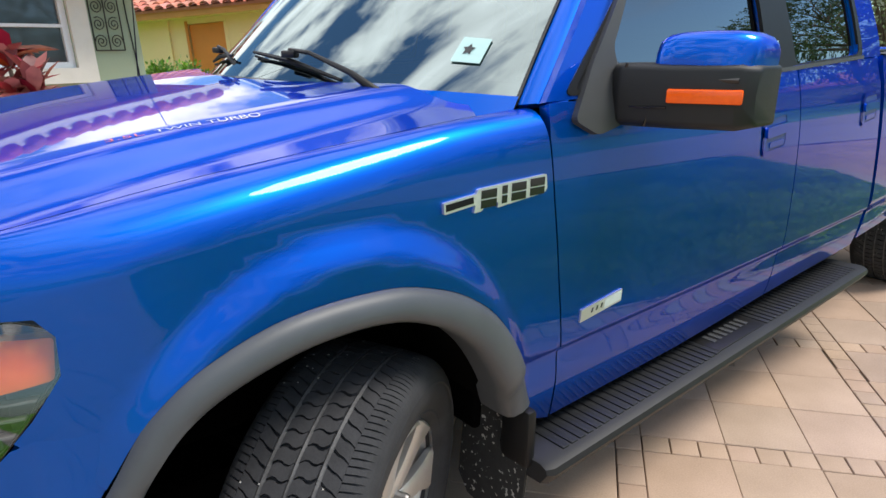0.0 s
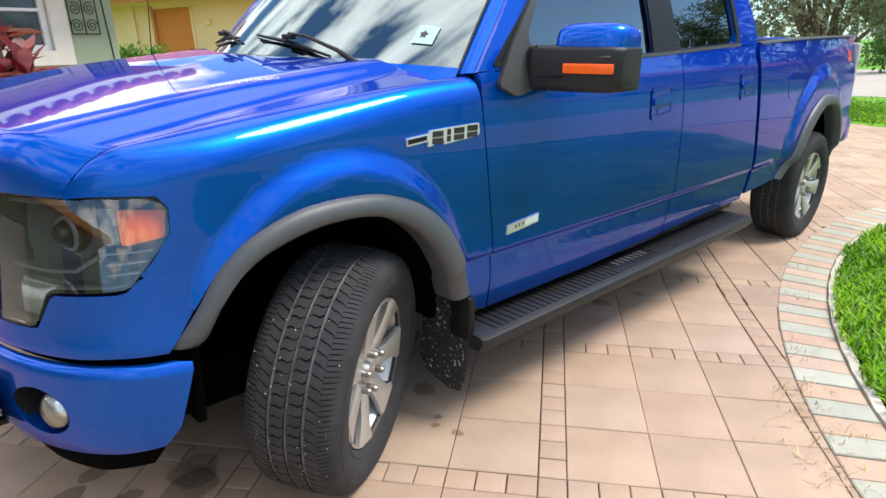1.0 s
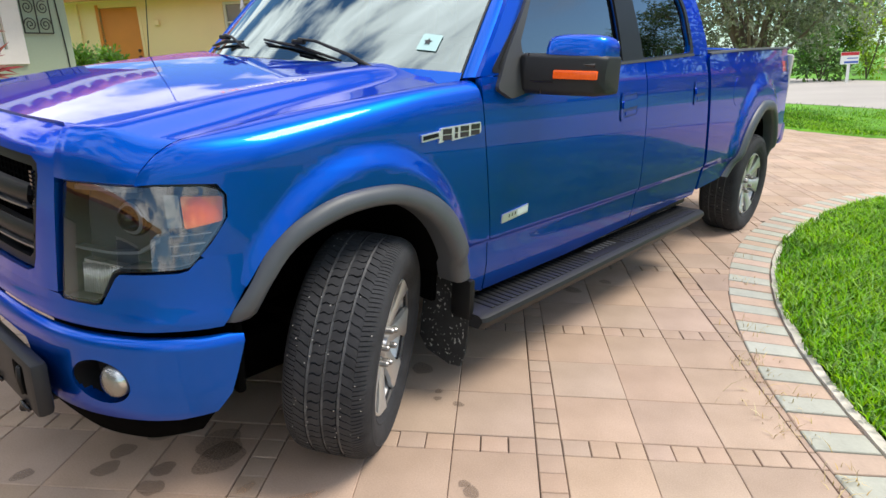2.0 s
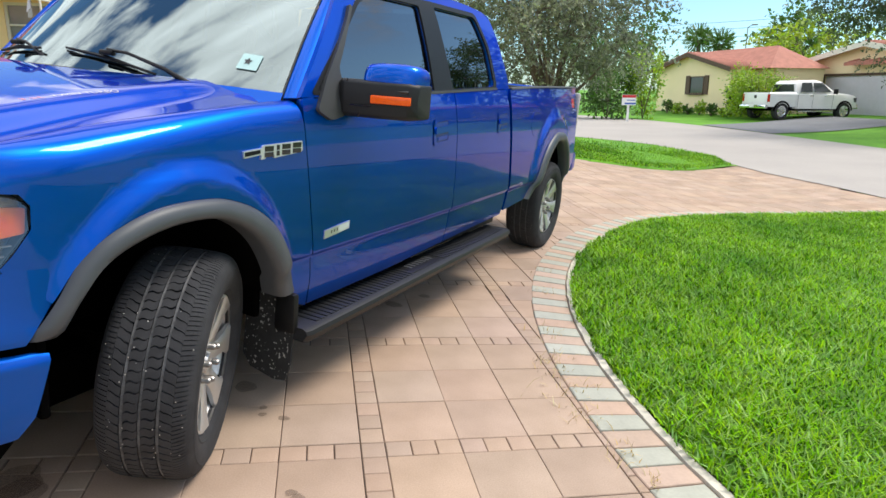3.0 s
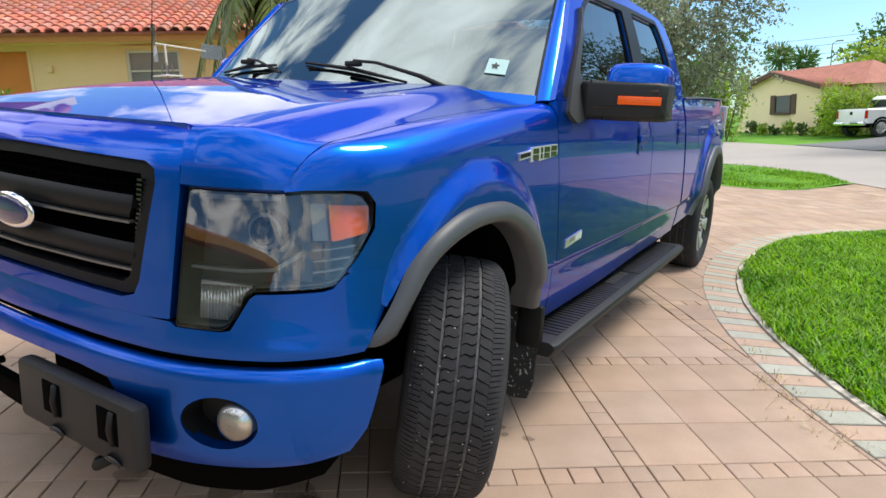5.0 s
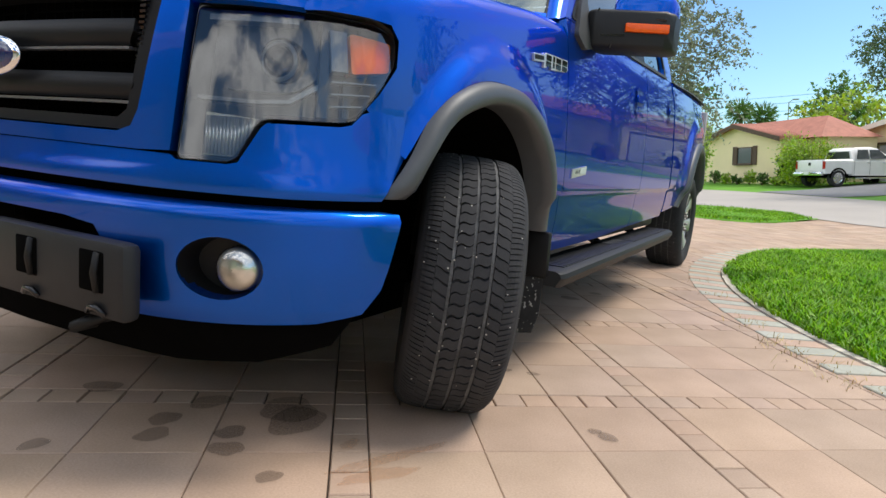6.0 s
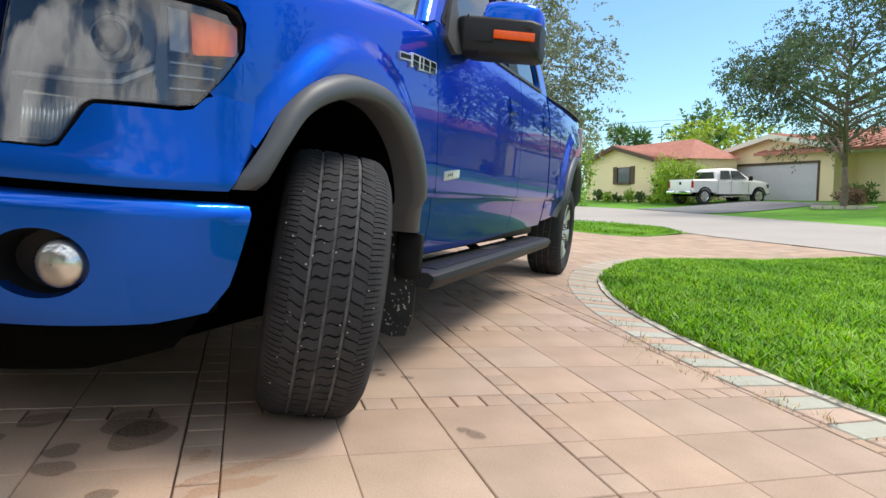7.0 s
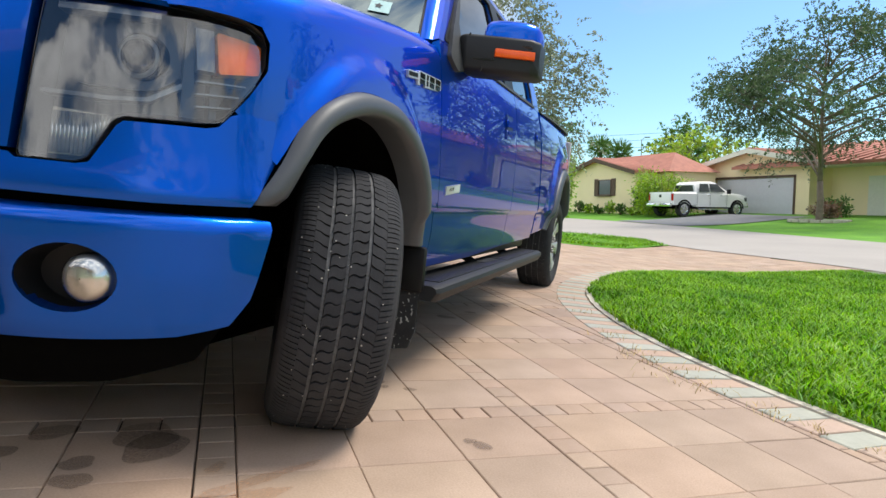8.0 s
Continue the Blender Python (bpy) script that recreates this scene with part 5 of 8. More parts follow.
# sticker inside the glass
sheet("sticker", [(-0.868, 0.155), (-0.785, 0.155), (-0.785, 0.275), (-0.868, 0.275)], lambda a, b: tuple(Vector(screen(a, b)) + Vector((-0.003, 0, 0.004))), material("pale_mint_sticker", (0.42, 0.62, 0.60), rough=0.4, vary=0.04), truck, step=0.05, thick=0.0, out=(-1, 0, 0.5), label="pale green sticker with a dark star")
star = []
for k in range(10):
    r = 0.22 if k % 2 == 0 else 0.11
    a = math.pi / 2 + math.pi * k / 5
    star.append((-0.82 + 0.085 * r * math.cos(a), 0.215 + 0.135 * r * math.sin(a)))
sheet("sticker_star", star, lambda a, b: tuple(Vector(screen(a, b)) + Vector((-0.004, 0, 0.0055))), TRIM, truck, step=0.05, thick=0.0, out=(-1, 0, 0.5))

# wipers
for tip, mid, piv in (((0.245, 0.045), (0.245, -0.21), (0.21, -0.66)), ((0.36, 0.655), (0.30, 0.42), (0.21, 0.10))):
    def on_screen(x, y, lift):
        a = y / 0.86
        best = min((abs(screen(a, b / 100)[0] - x), b / 100) for b in range(-2, 60))[1]
        p = Vector(screen(a, best))
        return p + Vector((-0.6, 0, 0.8)) * lift
    bm = bmesh.new()
    m0 = on_screen(*mid, 0.045)
    pv = Vector((0.215, piv[1], 1.287))
    tube(bm, [pv, pv.lerp(m0, 0.3) + Vector((0, 0, 0.018)), pv.lerp(m0, 0.75) + Vector((0, 0, 0.018)), m0], [0.013, 0.008, 0.006, 0.006], 8)
    wiper = part("wiper", bm, BLACK, truck, smooth=True)
    bm = bmesh.new()
    t0 = on_screen(*tip, 0.018)
    t1 = on_screen(mid[0] + (mid[0] - tip[0]) * 0.9, mid[1] + (mid[1] - tip[1]) * 0.9, 0.018)
    tube(bm, [t0, t0.lerp(t1, 0.5) + Vector((-0.006, 0, 0.010)), t1], [0.005, 0.009, 0.005], 6)
    tube(bm, [t0 - Vector((-0.004, 0, 0.012)), t1 - Vector((-0.004, 0, 0.012))], 0.004, 6)
    box(bm, m0.x, m0.y, m0.z - 0.012, 0.022, 0.075, 0.02, bevel=0.006)
    part("wiper_blade", bm, BLACK, wiper, smooth=40)
bm = bmesh.new()
tube(bm, [(0.12, 0.89, 1.22), (0.14, 0.89, 1.6), (0.165, 0.89, 2.10)], [0.003, 0.002, 0.0014], 6)
tube(bm, [(0.119, 0.89, 1.19), (0.121, 0.89, 1.245)], [0.014, 0.006], 8)
part("antenna", bm, BLACK, truck, smooth=True)

# ---- door mirrors ----
for s in (1, -1):
    y = lambda v: -s * v
    # sail at the window's corner
    sail_line = [(0.535, 1.235), (0.62, 1.195), (0.72, 1.215), (0.735, 1.30), (0.715, 1.40), (0.90, 1.655), (0.885, 1.665), (0.84, 1.60), (0.625, 1.36)]
    mirror_base = sheet("door_mirror", rounded(sail_line, 0.02), inset(-0.018), TRIM, truck, step=0.06, thick=0.03, out=(0, -1, 0), mirror=(s < 0), label="large towing mirror with blue cap and orange repeater")
    bm = bmesh.new()
    # two arms
    for z0, h in ((1.318, 0.045), (1.255, 0.040)):
        box(bm, 0.785, y(1.00), z0, 0.12, 0.20, h, rot=None, bevel=0.014)
    part("mirror_arm", bm, CHARCOAL, mirror_base, smooth=40)
    # head: grey shell
    bm = bmesh.new()
    secs = []
    for t, x0, x1, z0, z1 in ((0.0, 0.70, 0.82, 1.222, 1.362), (0.1, 0.685, 0.845, 1.214, 1.362), (0.5, 0.720, 0.885, 1.214, 1.362), (0.9, 0.775, 0.925, 1.216, 1.365), (1.0, 0.815, 0.93, 1.225, 1.360)):
        yy = lerp(0.955, 1.262, t)
        secs.append([bm.verts.new(p) for p in ((x0, y(yy), z0 + 0.012), (x0 - 0.006, y(yy), lerp(z0, z1, 0.5)), (x0, y(yy), z1 - 0.008), (x0 + 0.02, y(yy), z1), (x1, y(yy), z1), (x1, y(yy), z0), (x0 + 0.02, y(yy), z0))])
    for a, b in zip(secs[:-1], secs[1:]):
        for k in range(7):
            bm.faces.new((a[k], a[(k + 1) % 7], b[(k + 1) % 7], b[k]))
    bm.faces.new(secs[0]); bm.faces.new(secs[-1][::-1])
    bmesh.ops.recalc_face_normals(bm, faces=bm.faces[:])
    bmesh.ops.bevel(bm, geom=[e for e in bm.edges if e.calc_face_angle(0) > 0.7], offset=0.008, segments=3, profile=0.5, affect="EDGES")
    part("mirror_shell", bm, CHARCOAL, mirror_base, smooth=35)
    # groove across the shell, amber repeater
    bm = bmesh.new()
    a0, a1 = Vector((0.703, y(0.985), 1.326)), Vector((0.776, y(1.235), 1.328))
    tube(bm, [a0, a0.lerp(a1, 0.35) + Vector((-0.004, 0, 0)), a1], 0.007, 6)
    for ya, za, zb in ((0.990, 1.340, 1.362), (1.050, 1.216, 1.262)):
        xg = lerp(0.694, 0.722, (ya - 0.985) / 0.12)
        tube(bm, [(xg - 0.003, y(ya), za), (xg - 0.003, y(ya + 0.01), zb)], 0.003, 5)
    tube(bm, [(0.688, y(0.99), 1.262), (0.700, y(1.05), 1.262), (0.712, y(1.10), 1.264)], 0.004, 5)
    part("mirror_groove", bm, GLOSSY_BLACK, mirror_base)
    bm = bmesh.new()
    c0, c1 = Vector((0.711, y(1.100), 1.291)), Vector((0.777, y(1.248), 1.293))
    hh = Vector((0, 0, 0.016))
    nn = Vector((-0.012, -s * 0.005, 0))
    v8 = [bm.verts.new(p) for p in (c0 - hh + nn, c1 - hh + nn, c1 + hh + nn, c0 + hh + nn, c0 - hh - nn * 2, c1 - hh - nn * 2, c1 + hh - nn * 2, c0 + hh - nn * 2)]
    for idx in ((0, 1, 2, 3), (4, 7, 6, 5), (0, 4, 5, 1), (1, 5, 6, 2), (2, 6, 7, 3), (3, 7, 4, 0)):
        bm.faces.new([v8[k] for k in idx])
    bmesh.ops.recalc_face_normals(bm, faces=bm.faces[:])
    bmesh.ops.bevel(bm, geom=bm.edges[:], offset=0.004, segments=2, profile=0.5, affect="EDGES")
    part("repeater", bm, AMBER, mirror_base, "orange turn signal", smooth=40)
    # blue cap
    bm = bmesh.new()
    secs = []
    for t, x0, x1, z1 in ((0.0, 0.755, 0.83, 1.395), (0.06, 0.725, 0.85, 1.425), (0.2, 0.722, 0.872, 1.437), (0.8, 0.775, 0.92, 1.440), (0.95, 0.800, 0.928, 1.428), (1.0, 0.845, 0.928, 1.40)):
        yy = lerp(1.035, 1.258, t)
        secs.append([bm.verts.new(p) for p in ((x0, y(yy), 1.355), (x0 + 0.004, y(yy), lerp(1.355, z1, 0.55)), (x0 + 0.018, y(yy), lerp(1.355, z1, 0.9)), (x0 + 0.05, y(yy), z1), (x1 - 0.02, y(yy), z1 - 0.002), (x1, y(yy), lerp(1.355, z1, 0.8)), (x1, y(yy), 1.355))])
    for a, b in zip(secs[:-1], secs[1:]):
        for k in range(6):
            bm.faces.new((a[k], b[k], b[k + 1], a[k + 1]))
    bm.faces.new(secs[0]); bm.faces.new(secs[-1][::-1])
    bmesh.ops.recalc_face_normals(bm, faces=bm.faces[:])
    cap = part("mirror_cap", bm, BLUE, mirror_base, "glossy blue mirror cap", smooth=60)
    sub = cap.modifiers.new("sub", "SUBSURF")
    sub.levels = sub.render_levels = 1
    bm = bmesh.new()
    box(bm, 0.935, y(1.13), 1.33, 0.006, 0.22, 0.17, bevel=0.002)
    part("mirror_glass", bm, CHROME, mirror_base)

    # door handles: frame, pull and a flat cup whose darker blue stands for shade
    for hx, hz in ((1.635, 1.115), (2.585, 1.145)):
        rim = rounded([(hx - 0.098, hz - 0.072), (hx + 0.098, hz - 0.060), (hx + 0.098, hz + 0.078), (hx - 0.098, hz + 0.066)], 0.025)
        hole = rounded([(hx - 0.080, hz - 0.056), (hx + 0.080, hz - 0.044), (hx + 0.080, hz + 0.062), (hx - 0.080, hz + 0.050)], 0.02)
        handle = sheet("door_handle", rim, inset(-0.006), BLUE, truck, holes=(hole,), step=0.03, thick=0.0, out=(0, -1, 0), mirror=(s < 0))
        sheet("handle_cup", hole, inset(-0.003), material("shaded_cup_blue", (0.002, 0.035, 0.22), rough=0.35, vary=0.1) if "shaded_cup_blue" not in bpy.data.materials else bpy.data.materials["shaded_cup_blue"], handle, step=0.05, thick=0.0, out=(0, -1, 0), mirror=(s < 0))
        sheet("handle_pull", rounded([(hx - 0.085, hz - 0.010), (hx + 0.085, hz + 0.002), (hx + 0.085, hz + 0.038), (hx - 0.085, hz + 0.026)], 0.012), inset(-0.012), BLUE, handle, step=0.04, thick=0.006, out=(0, -1, 0), mirror=(s < 0))
        sheet("key_plate", rounded([(hx - 0.05, hz - 0.045), (hx + 0.06, hz - 0.038), (hx + 0.06, hz - 0.020), (hx - 0.05, hz - 0.026)], 0.008), inset(-0.006), BLUE, handle, step=0.05, thick=0.003, out=(0, -1, 0), mirror=(s < 0))
    sheet("fuel_flap", arc(3.30, 1.12, 0.095, 0, 352, 32), lambda x, z: (x, -S(x, z) - 0.0015, z), BLUE, truck, step=0.05, thick=0.006, out=(0, -1, 0), mirror=(s < 0)) if s > 0 else None

# badges: bright bars on the fender, a strip on the door, a red mark on the bed
em = sheet("fender_badge", rounded([(0.137, 1.075), (0.222, 1.083), (0.217, 1.066), (0.240, 1.068), (0.249, 1.079), (0.288, 1.081), (0.284, 1.068), (0.312, 1.071), (0.432, 1.081), (0.442, 1.090), (0.440, 1.123), (0.306, 1.118), (0.232, 1.115), (0.226, 1.106), (0.137, 1.099)], 0.004), lambda x, z: (x, -S(x, z) - 0.008, z), BADGE, truck, step=0.1, thick=0.008, out=(0, -1, 0), label="chrome fender badge with dark bars")
sheet("badge_bar", [(0.142, 1.081), (0.216, 1.088), (0.216, 1.101), (0.142, 1.095)], lambda x, z: (x, -S(x, z) - 0.0095, z), GRILLE_BLACK, em, step=0.2, thick=0.002, out=(0, -1, 0))
for x0, w in ((0.236, 0.044), (0.297, 0.015), (0.326, 0.044), (0.384, 0.046)):
    # a plain slanted block, parted by a thin bright slit
    h0 = 1.073 + 0.045 * (x0 - 0.23)
    for lo, hi in ((0.000, 0.017), (0.020, 0.038)):
        sheet("badge_bar", [(x0 + 0.1 * lo, h0 + lo), (x0 + w + 0.1 * lo, h0 + lo), (x0 + w + 0.1 * hi, h0 + hi), (x0 + 0.1 * hi, h0 + hi)], lambda x, z: (x, -S(x, z) - 0.0095, z), GLOSSY_BLACK, em, step=0.2, thick=0.002, out=(0, -1, 0))
ec = sheet("door_badge", [(0.592, 0.712), (0.768, 0.730), (0.770, 0.764), (0.594, 0.747)], lambda x, z: (x, -S(x, z) - 0.005, z), BADGE, truck, step=0.1, thick=0.005, out=(0, -1, 0), label="pale silver door strip with a mint end")
sheet("badge_bar", [(0.69, 0.727), (0.764, 0.7345), (0.766, 0.7595), (0.692, 0.752)], lambda x, z: (x, -S(x, z) - 0.006, z), material("pale_green_enamel", (0.56, 0.64, 0.60), rough=0.55, vary=0.05), ec, step=0.2, thick=0.002, out=(0, -1, 0))
for k in range(3):
    x0 = 0.635 + 0.020 * k
    sheet("badge_bar", [(x0, 0.7265 + 0.1 * (x0 - 0.6)), (x0 + 0.006, 0.7270 + 0.1 * (x0 - 0.6)), (x0 + 0.009, 0.739 + 0.1 * (x0 - 0.6)), (x0 + 0.003, 0.7385 + 0.1 * (x0 - 0.6))], lambda x, z: (x, -S(x, z) - 0.006, z), TRIM, ec, step=0.2, thick=0.002, out=(0, -1, 0))
DECAL_RED = material("red_decal", (0.62, 0.03, 0.05), rough=0.3, vary=0.05, coat=0.5)
DECAL = material("pale_grey_decal", (0.55, 0.55, 0.60), rough=0.3, vary=0.05, coat=0.5)
for x0, w, mt in ((4.44, 0.05, DECAL_RED), (4.50, 0.05, DECAL_RED), (4.565, 0.06, TRIM)):
    sheet("bed_decal", [(x0, 1.235), (x0 + w, 1.238), (x0 + w + 0.015, 1.318), (x0 + 0.015, 1.315)], lambda x, z: (x, -S(x, z) - 0.0015, z), mt, truck, step=0.2, thick=0.0, out=(0, -1, 0))


def hood_text(text, x0, y0, x1, y1, height, mat):
    """Flat lettering laid on the bonnet from (x0, y0) to (x1, y1)."""
    cu = bpy.data.curves.new("decal", "FONT")
    cu.body = text
    tmp = bpy.data.objects.new("decal_tmp", cu)
    scene.collection.objects.link(tmp)
    dg = bpy.context.evaluated_depsgraph_get()
    me = bpy.data.meshes.new_from_object(tmp.evaluated_get(dg))
    bpy.data.objects.remove(tmp)
    xs = [v.co.x for v in me.vertices]
    ys = [v.co.y for v in me.vertices]
    w, h = max(xs) - min(xs), max(ys) - min(ys)
    d = Vector((x1 - x0, y1 - y0))
    n = Vector((-d.y, d.x)).normalized() * height
    bm = bmesh.new()
    bm.from_mesh(me)
    for v in bm.verts:
        a, b = (v.co.x - min(xs)) / w, (v.co.y - min(ys)) / h
        p = Vector((x0, y0)) + d * a + n * b
        v.co = (p.x, p.y, H(p.x, p.y) + 0.0012)
    part("bonnet_lettering", bm, mat, truck)


hood_text("TWIN TURBO", -0.30, -0.655, -0.10, -0.685, 0.022, DECAL)
hood_text("3.5L", -0.385, -0.645, -0.318, -0.654, 0.022, DECAL_RED)


# ---- ground ----
ISLE_C, ISLE_R = Vector((4.35, -6.55)), 5.23
NRM = SLOPE.to_3x3() @ Vector((0, 0, 1))
NEAR_EDGE = [(-60, -33), (-8, -12.2), (0, -9.0), (9.9, -5.0), (12.3, -3.6), (14.3, -2.3), (16.3, -1.8), (18.1, -0.7), (19.8, 0.5), (21.3, 2.8), (25, 8), (33, 20), (60, 60)]
FAR_EDGE = [(-55, -40), (2, -13.9), (10, -11.0), (18.6, -7.4), (26, -3.0), (30.5, 0.2), (34.4, 3.6), (40, 9.5), (50, 22), (75, 55)]


def edge_side(line, x, y):
    """Signed distance to a polyline; positive on its right-hand side."""
    best, sign = 1e9, 1
    for (ax, ay), (bx, by) in zip(line[:-1], line[1:]):
        dx, dy = bx - ax, by - ay
        t = min(1, max(0, ((x - ax) * dx + (y - ay) * dy) / (dx * dx + dy * dy)))
        d = math.hypot(x - ax - t * dx, y - ay - t * dy)
        if d < best - 1e-9:
            best, sign = d, 1 if (x - ax) * dy - (y - ay) * dx > 0 else -1
    return best * sign


def plane_z(x, y):
    return -(NRM.x * x + NRM.y * y) / NRM.z


def street_z(x):
    return -0.45 + 0.15 * smooth01(18, 36, x)


def ground_z(x, y):
    """Driveway plane on the house side, level street, gentle rise beyond it."""
    dn = edge_side(NEAR_EDGE, x, y)
    if dn < 0:
        return lerp(max(-1.2, min(plane_z(x, y), 1.15)), street_z(x), smooth01(-4.5, 0.0, dn))
    df = edge_side(FAR_EDGE, x, y)
    if df < 0:
        return street_z(x)
    return street_z(x) + 0.30 * smooth01(1.5, 10.0, df) + 0.35 * smooth01(10, 30, df)


def grid_mesh(name, xs, ys, zf, keep, mat, kind="structure", label="", category=""):
    vid, verts, faces = {}, [], []

    def vert(i, j):
        if (i, j) not in vid:
            vid[i, j] = len(verts)
            verts.append((xs[i], ys[j], zf(xs[i], ys[j])))
        return vid[i, j]
    for i in range(len(xs) - 1):
        for j in range(len(ys) - 1):
            if keep((xs[i] + xs[i + 1]) / 2, (ys[j] + ys[j + 1]) / 2):
                faces.append((vert(i, j), vert(i + 1, j), vert(i + 1, j + 1), vert(i, j + 1)))
    me = bpy.data.meshes.new(name)
    me.from_pydata(verts, [], faces)
    me.shade_smooth()
    me.materials.append(mat)
    return tagged(new(name, me), label, category, kind=kind)


def isle(x, y, grow=0.0):
    return (Vector((x, y)) - ISLE_C).length < ISLE_R + grow


def verge(x, y, grow=0.0):
    """The second patch of lawn, between the drive's mouth and the street."""
    return (x - 12.45) * 0.504 + (y + 1.07) * 0.864 > -grow and (x - 12.45) * 0.97 + (y + 1.07) * 0.245 > -grow


def on_drive(x, y):
    return edge_side(NEAR_EDGE, x, y) < 0.05 and not isle(x, y) and not verge(x, y) and -9 < x < 20 and -12 < y < 4.6


xs = sorted(set([-900, -400, -200, -100, -60, -40, -30, -25] + [round(-20 + 0.5 * i, 2) for i in range(161)] + [65, 70, 80, 100, 140, 200, 300, 500, 900, 1500, 2500]))
ys = sorted(set([-2000, -900, -400, -200, -100, -70, -50, -40] + [round(-32 + 0.5 * i, 2) for i in range(129)] + [36, 42, 50, 70, 100, 200, 400, 900, 2000]))
grid_mesh("ground", xs, ys, lambda x, y: ground_z(x, y) - (0.08 if on_drive(x, y) or isle(x, y, 0.6) or verge(x, y, 0.7) and x < 13.5 and y < 4.6 else 0.0), lambda x, y: True, GRASS, label="mown green lawn reaching across the neighbourhood", category="lawn")


def resample(line, n):
    pts = [Vector(p) for p in line]
    d = [0.0]
    for a, b in zip(pts[:-1], pts[1:]):
        d.append(d[-1] + (b - a).length)
    fx, fy = curve1(list(zip(d, [p.x for p in pts]))), curve1(list(zip(d, [p.y for p in pts])))
    return [Vector((fx(d[-1] * i / n), fy(d[-1] * i / n))) for i in range(n + 1)]


bm = bmesh.new()
prev = None
for a, b in zip(resample(NEAR_EDGE, 90), resample(FAR_EDGE, 90)):
    ring = []
    for k in (-0.005, 0.25, 0.5, 0.75, 1.005):
        p = a.lerp(b, k)
        ring.append(bm.verts.new((p.x, p.y, street_z(p.x) + 0.012 + 0.03 * (1 - (2 * k - 1) ** 2))))
    if prev:
        for k in range(4):
            bm.faces.new((prev[k], prev[k + 1], ring[k + 1], ring[k]))
    prev = ring
tagged(part("road", bm, ROAD, smooth=True), "pale sun-bleached residential street", "street", kind="structure")


def patch(name, corners, lift, mat, label, category, n=10):
    """A four-cornered sheet that follows the ground."""
    a, b, c, d = [Vector(p) for p in corners]
    bm = bmesh.new()
    g = [[None] * (n + 1) for _ in range(n + 1)]
    for i in range(n + 1):
        for j in range(n + 1):
            p = a.lerp(b, i / n).lerp(d.lerp(c, i / n), j / n)
            g[i][j] = bm.verts.new((p.x, p.y, ground_z(p.x, p.y) + lift))
    for i in range(n):
        for j in range(n):
            bm.faces.new((g[i][j], g[i + 1][j], g[i + 1][j + 1], g[i][j + 1]))
    bmesh.ops.recalc_face_normals(bm, faces=bm.faces[:])
    return tagged(part(name, bm, mat, smooth=True), label, category, kind="structure")


# unseen tan ground, added to bounce warm light onto the house wall
patch("forecourt", [(-4.5, 3.2), (9.5, 3.2), (11.5, 6.5), (0.8, 12.0)], 0.012, TAN_JOINED, "unseen tan ground added before the house to bounce light", "pavement")
patch("neighbour_drive", [(25.9, -3.1), (30.2, -0.3), (36.0, -5.6), (31.6, -9.0)], 0.03, ASPHALT, "dark asphalt driveway across the street", "driveway")

# ---- driveway: bed of dark joints under separate pavers ----
drive_bed = grid_mesh("driveway", [-9 + 0.25 * i for i in range(117)], [-12 + 0.25 * j for j in range(67)], lambda x, y: ground_z(x, y) - 0.009, on_drive, JOINT, label="driveway of tan concrete pavers with narrow cross bands", category="driveway")
PA, PB = radians(38.8), radians(36.6)
AX, BX = Vector((math.sin(PA), -math.cos(PA))), Vector((math.cos(PB), math.sin(PB)))
STEP_A, STEP_B = 1.003, 1.015


def prism(bm, poly, z0, z1, bev=0.003, zf=None):
    """A flat piece with a small chamfer: poly in plan, counter-clockwise."""
    c = sum((Vector(p) for p in poly), Vector((0, 0))) / len(poly)
    zf = zf or (lambda x, y: 0.0)
    rings = []
    for k, z in ((1.0, z0), (1.0, z1 - bev), (None, z1)):
        ring = []
        for p in poly:
            v = Vector(p)
            if k is None:
                d = c - v
                v = v + d * min(0.3, bev * 1.3 / max(d.length, 1e-6))
            ring.append(bm.verts.new((v.x, v.y, z + zf(v.x, v.y))))
        rings.append(ring)
    for a, b in zip(rings[:-1], rings[1:]):
        for i in range(len(poly)):
            bm.faces.new((a[i], a[(i + 1) % len(poly)], b[(i + 1) % len(poly)], b[i]))
    bm.faces.new(rings[-1])


def cells():
    """All paver pieces as (a0, a1, b0, b1) in the lattice."""
    cols = ((0.314, 0.410, True), (0.410, 0.712, False), (0.712, 1.012, False), (1.012, 1.317, False))
    rows = ((-0.657, -0.558, True), (-0.558, -0.250, False), (-0.250, 0.055, False), (0.055, 0.358, False))
    for i in range(-13, 17):
        for j in range(-12, 17):
            for a0, a1, sa in cols:
                for b0, b1, sb in rows:
                    A0, A1, B0, B1 = a0 + i * STEP_A, a1 + i * STEP_A, b0 + j * STEP_B, b1 + j * STEP_B
                    if sa and not sb:
                        for k in range(3):
                            yield A0, A1, lerp(B0, B1, k / 3), lerp(B0, B1, (k + 1) / 3), True
                    elif sb and not sa:
                        for k in range(3):
                            yield lerp(A0, A1, k / 3), lerp(A0, A1, (k + 1) / 3), B0, B1, True
                    else:
                        yield A0, A1, B0, B1, sa


def clip(poly, c, n):
    """Keep the part of a convex polygon on the side of n from the point c."""
    res = []
    for i, p in enumerate(poly):
        q = poly[(i + 1) % len(poly)]
        dp, dq = (Vector(p) - c).dot(n), (Vector(q) - c).dot(n)
        if dp >= 0:
            res.append(p)
        if dp * dq < 0:
            t = dp / (dp - dq)
            res.append(tuple(Vector(p).lerp(Vector(q), t)))
    return res


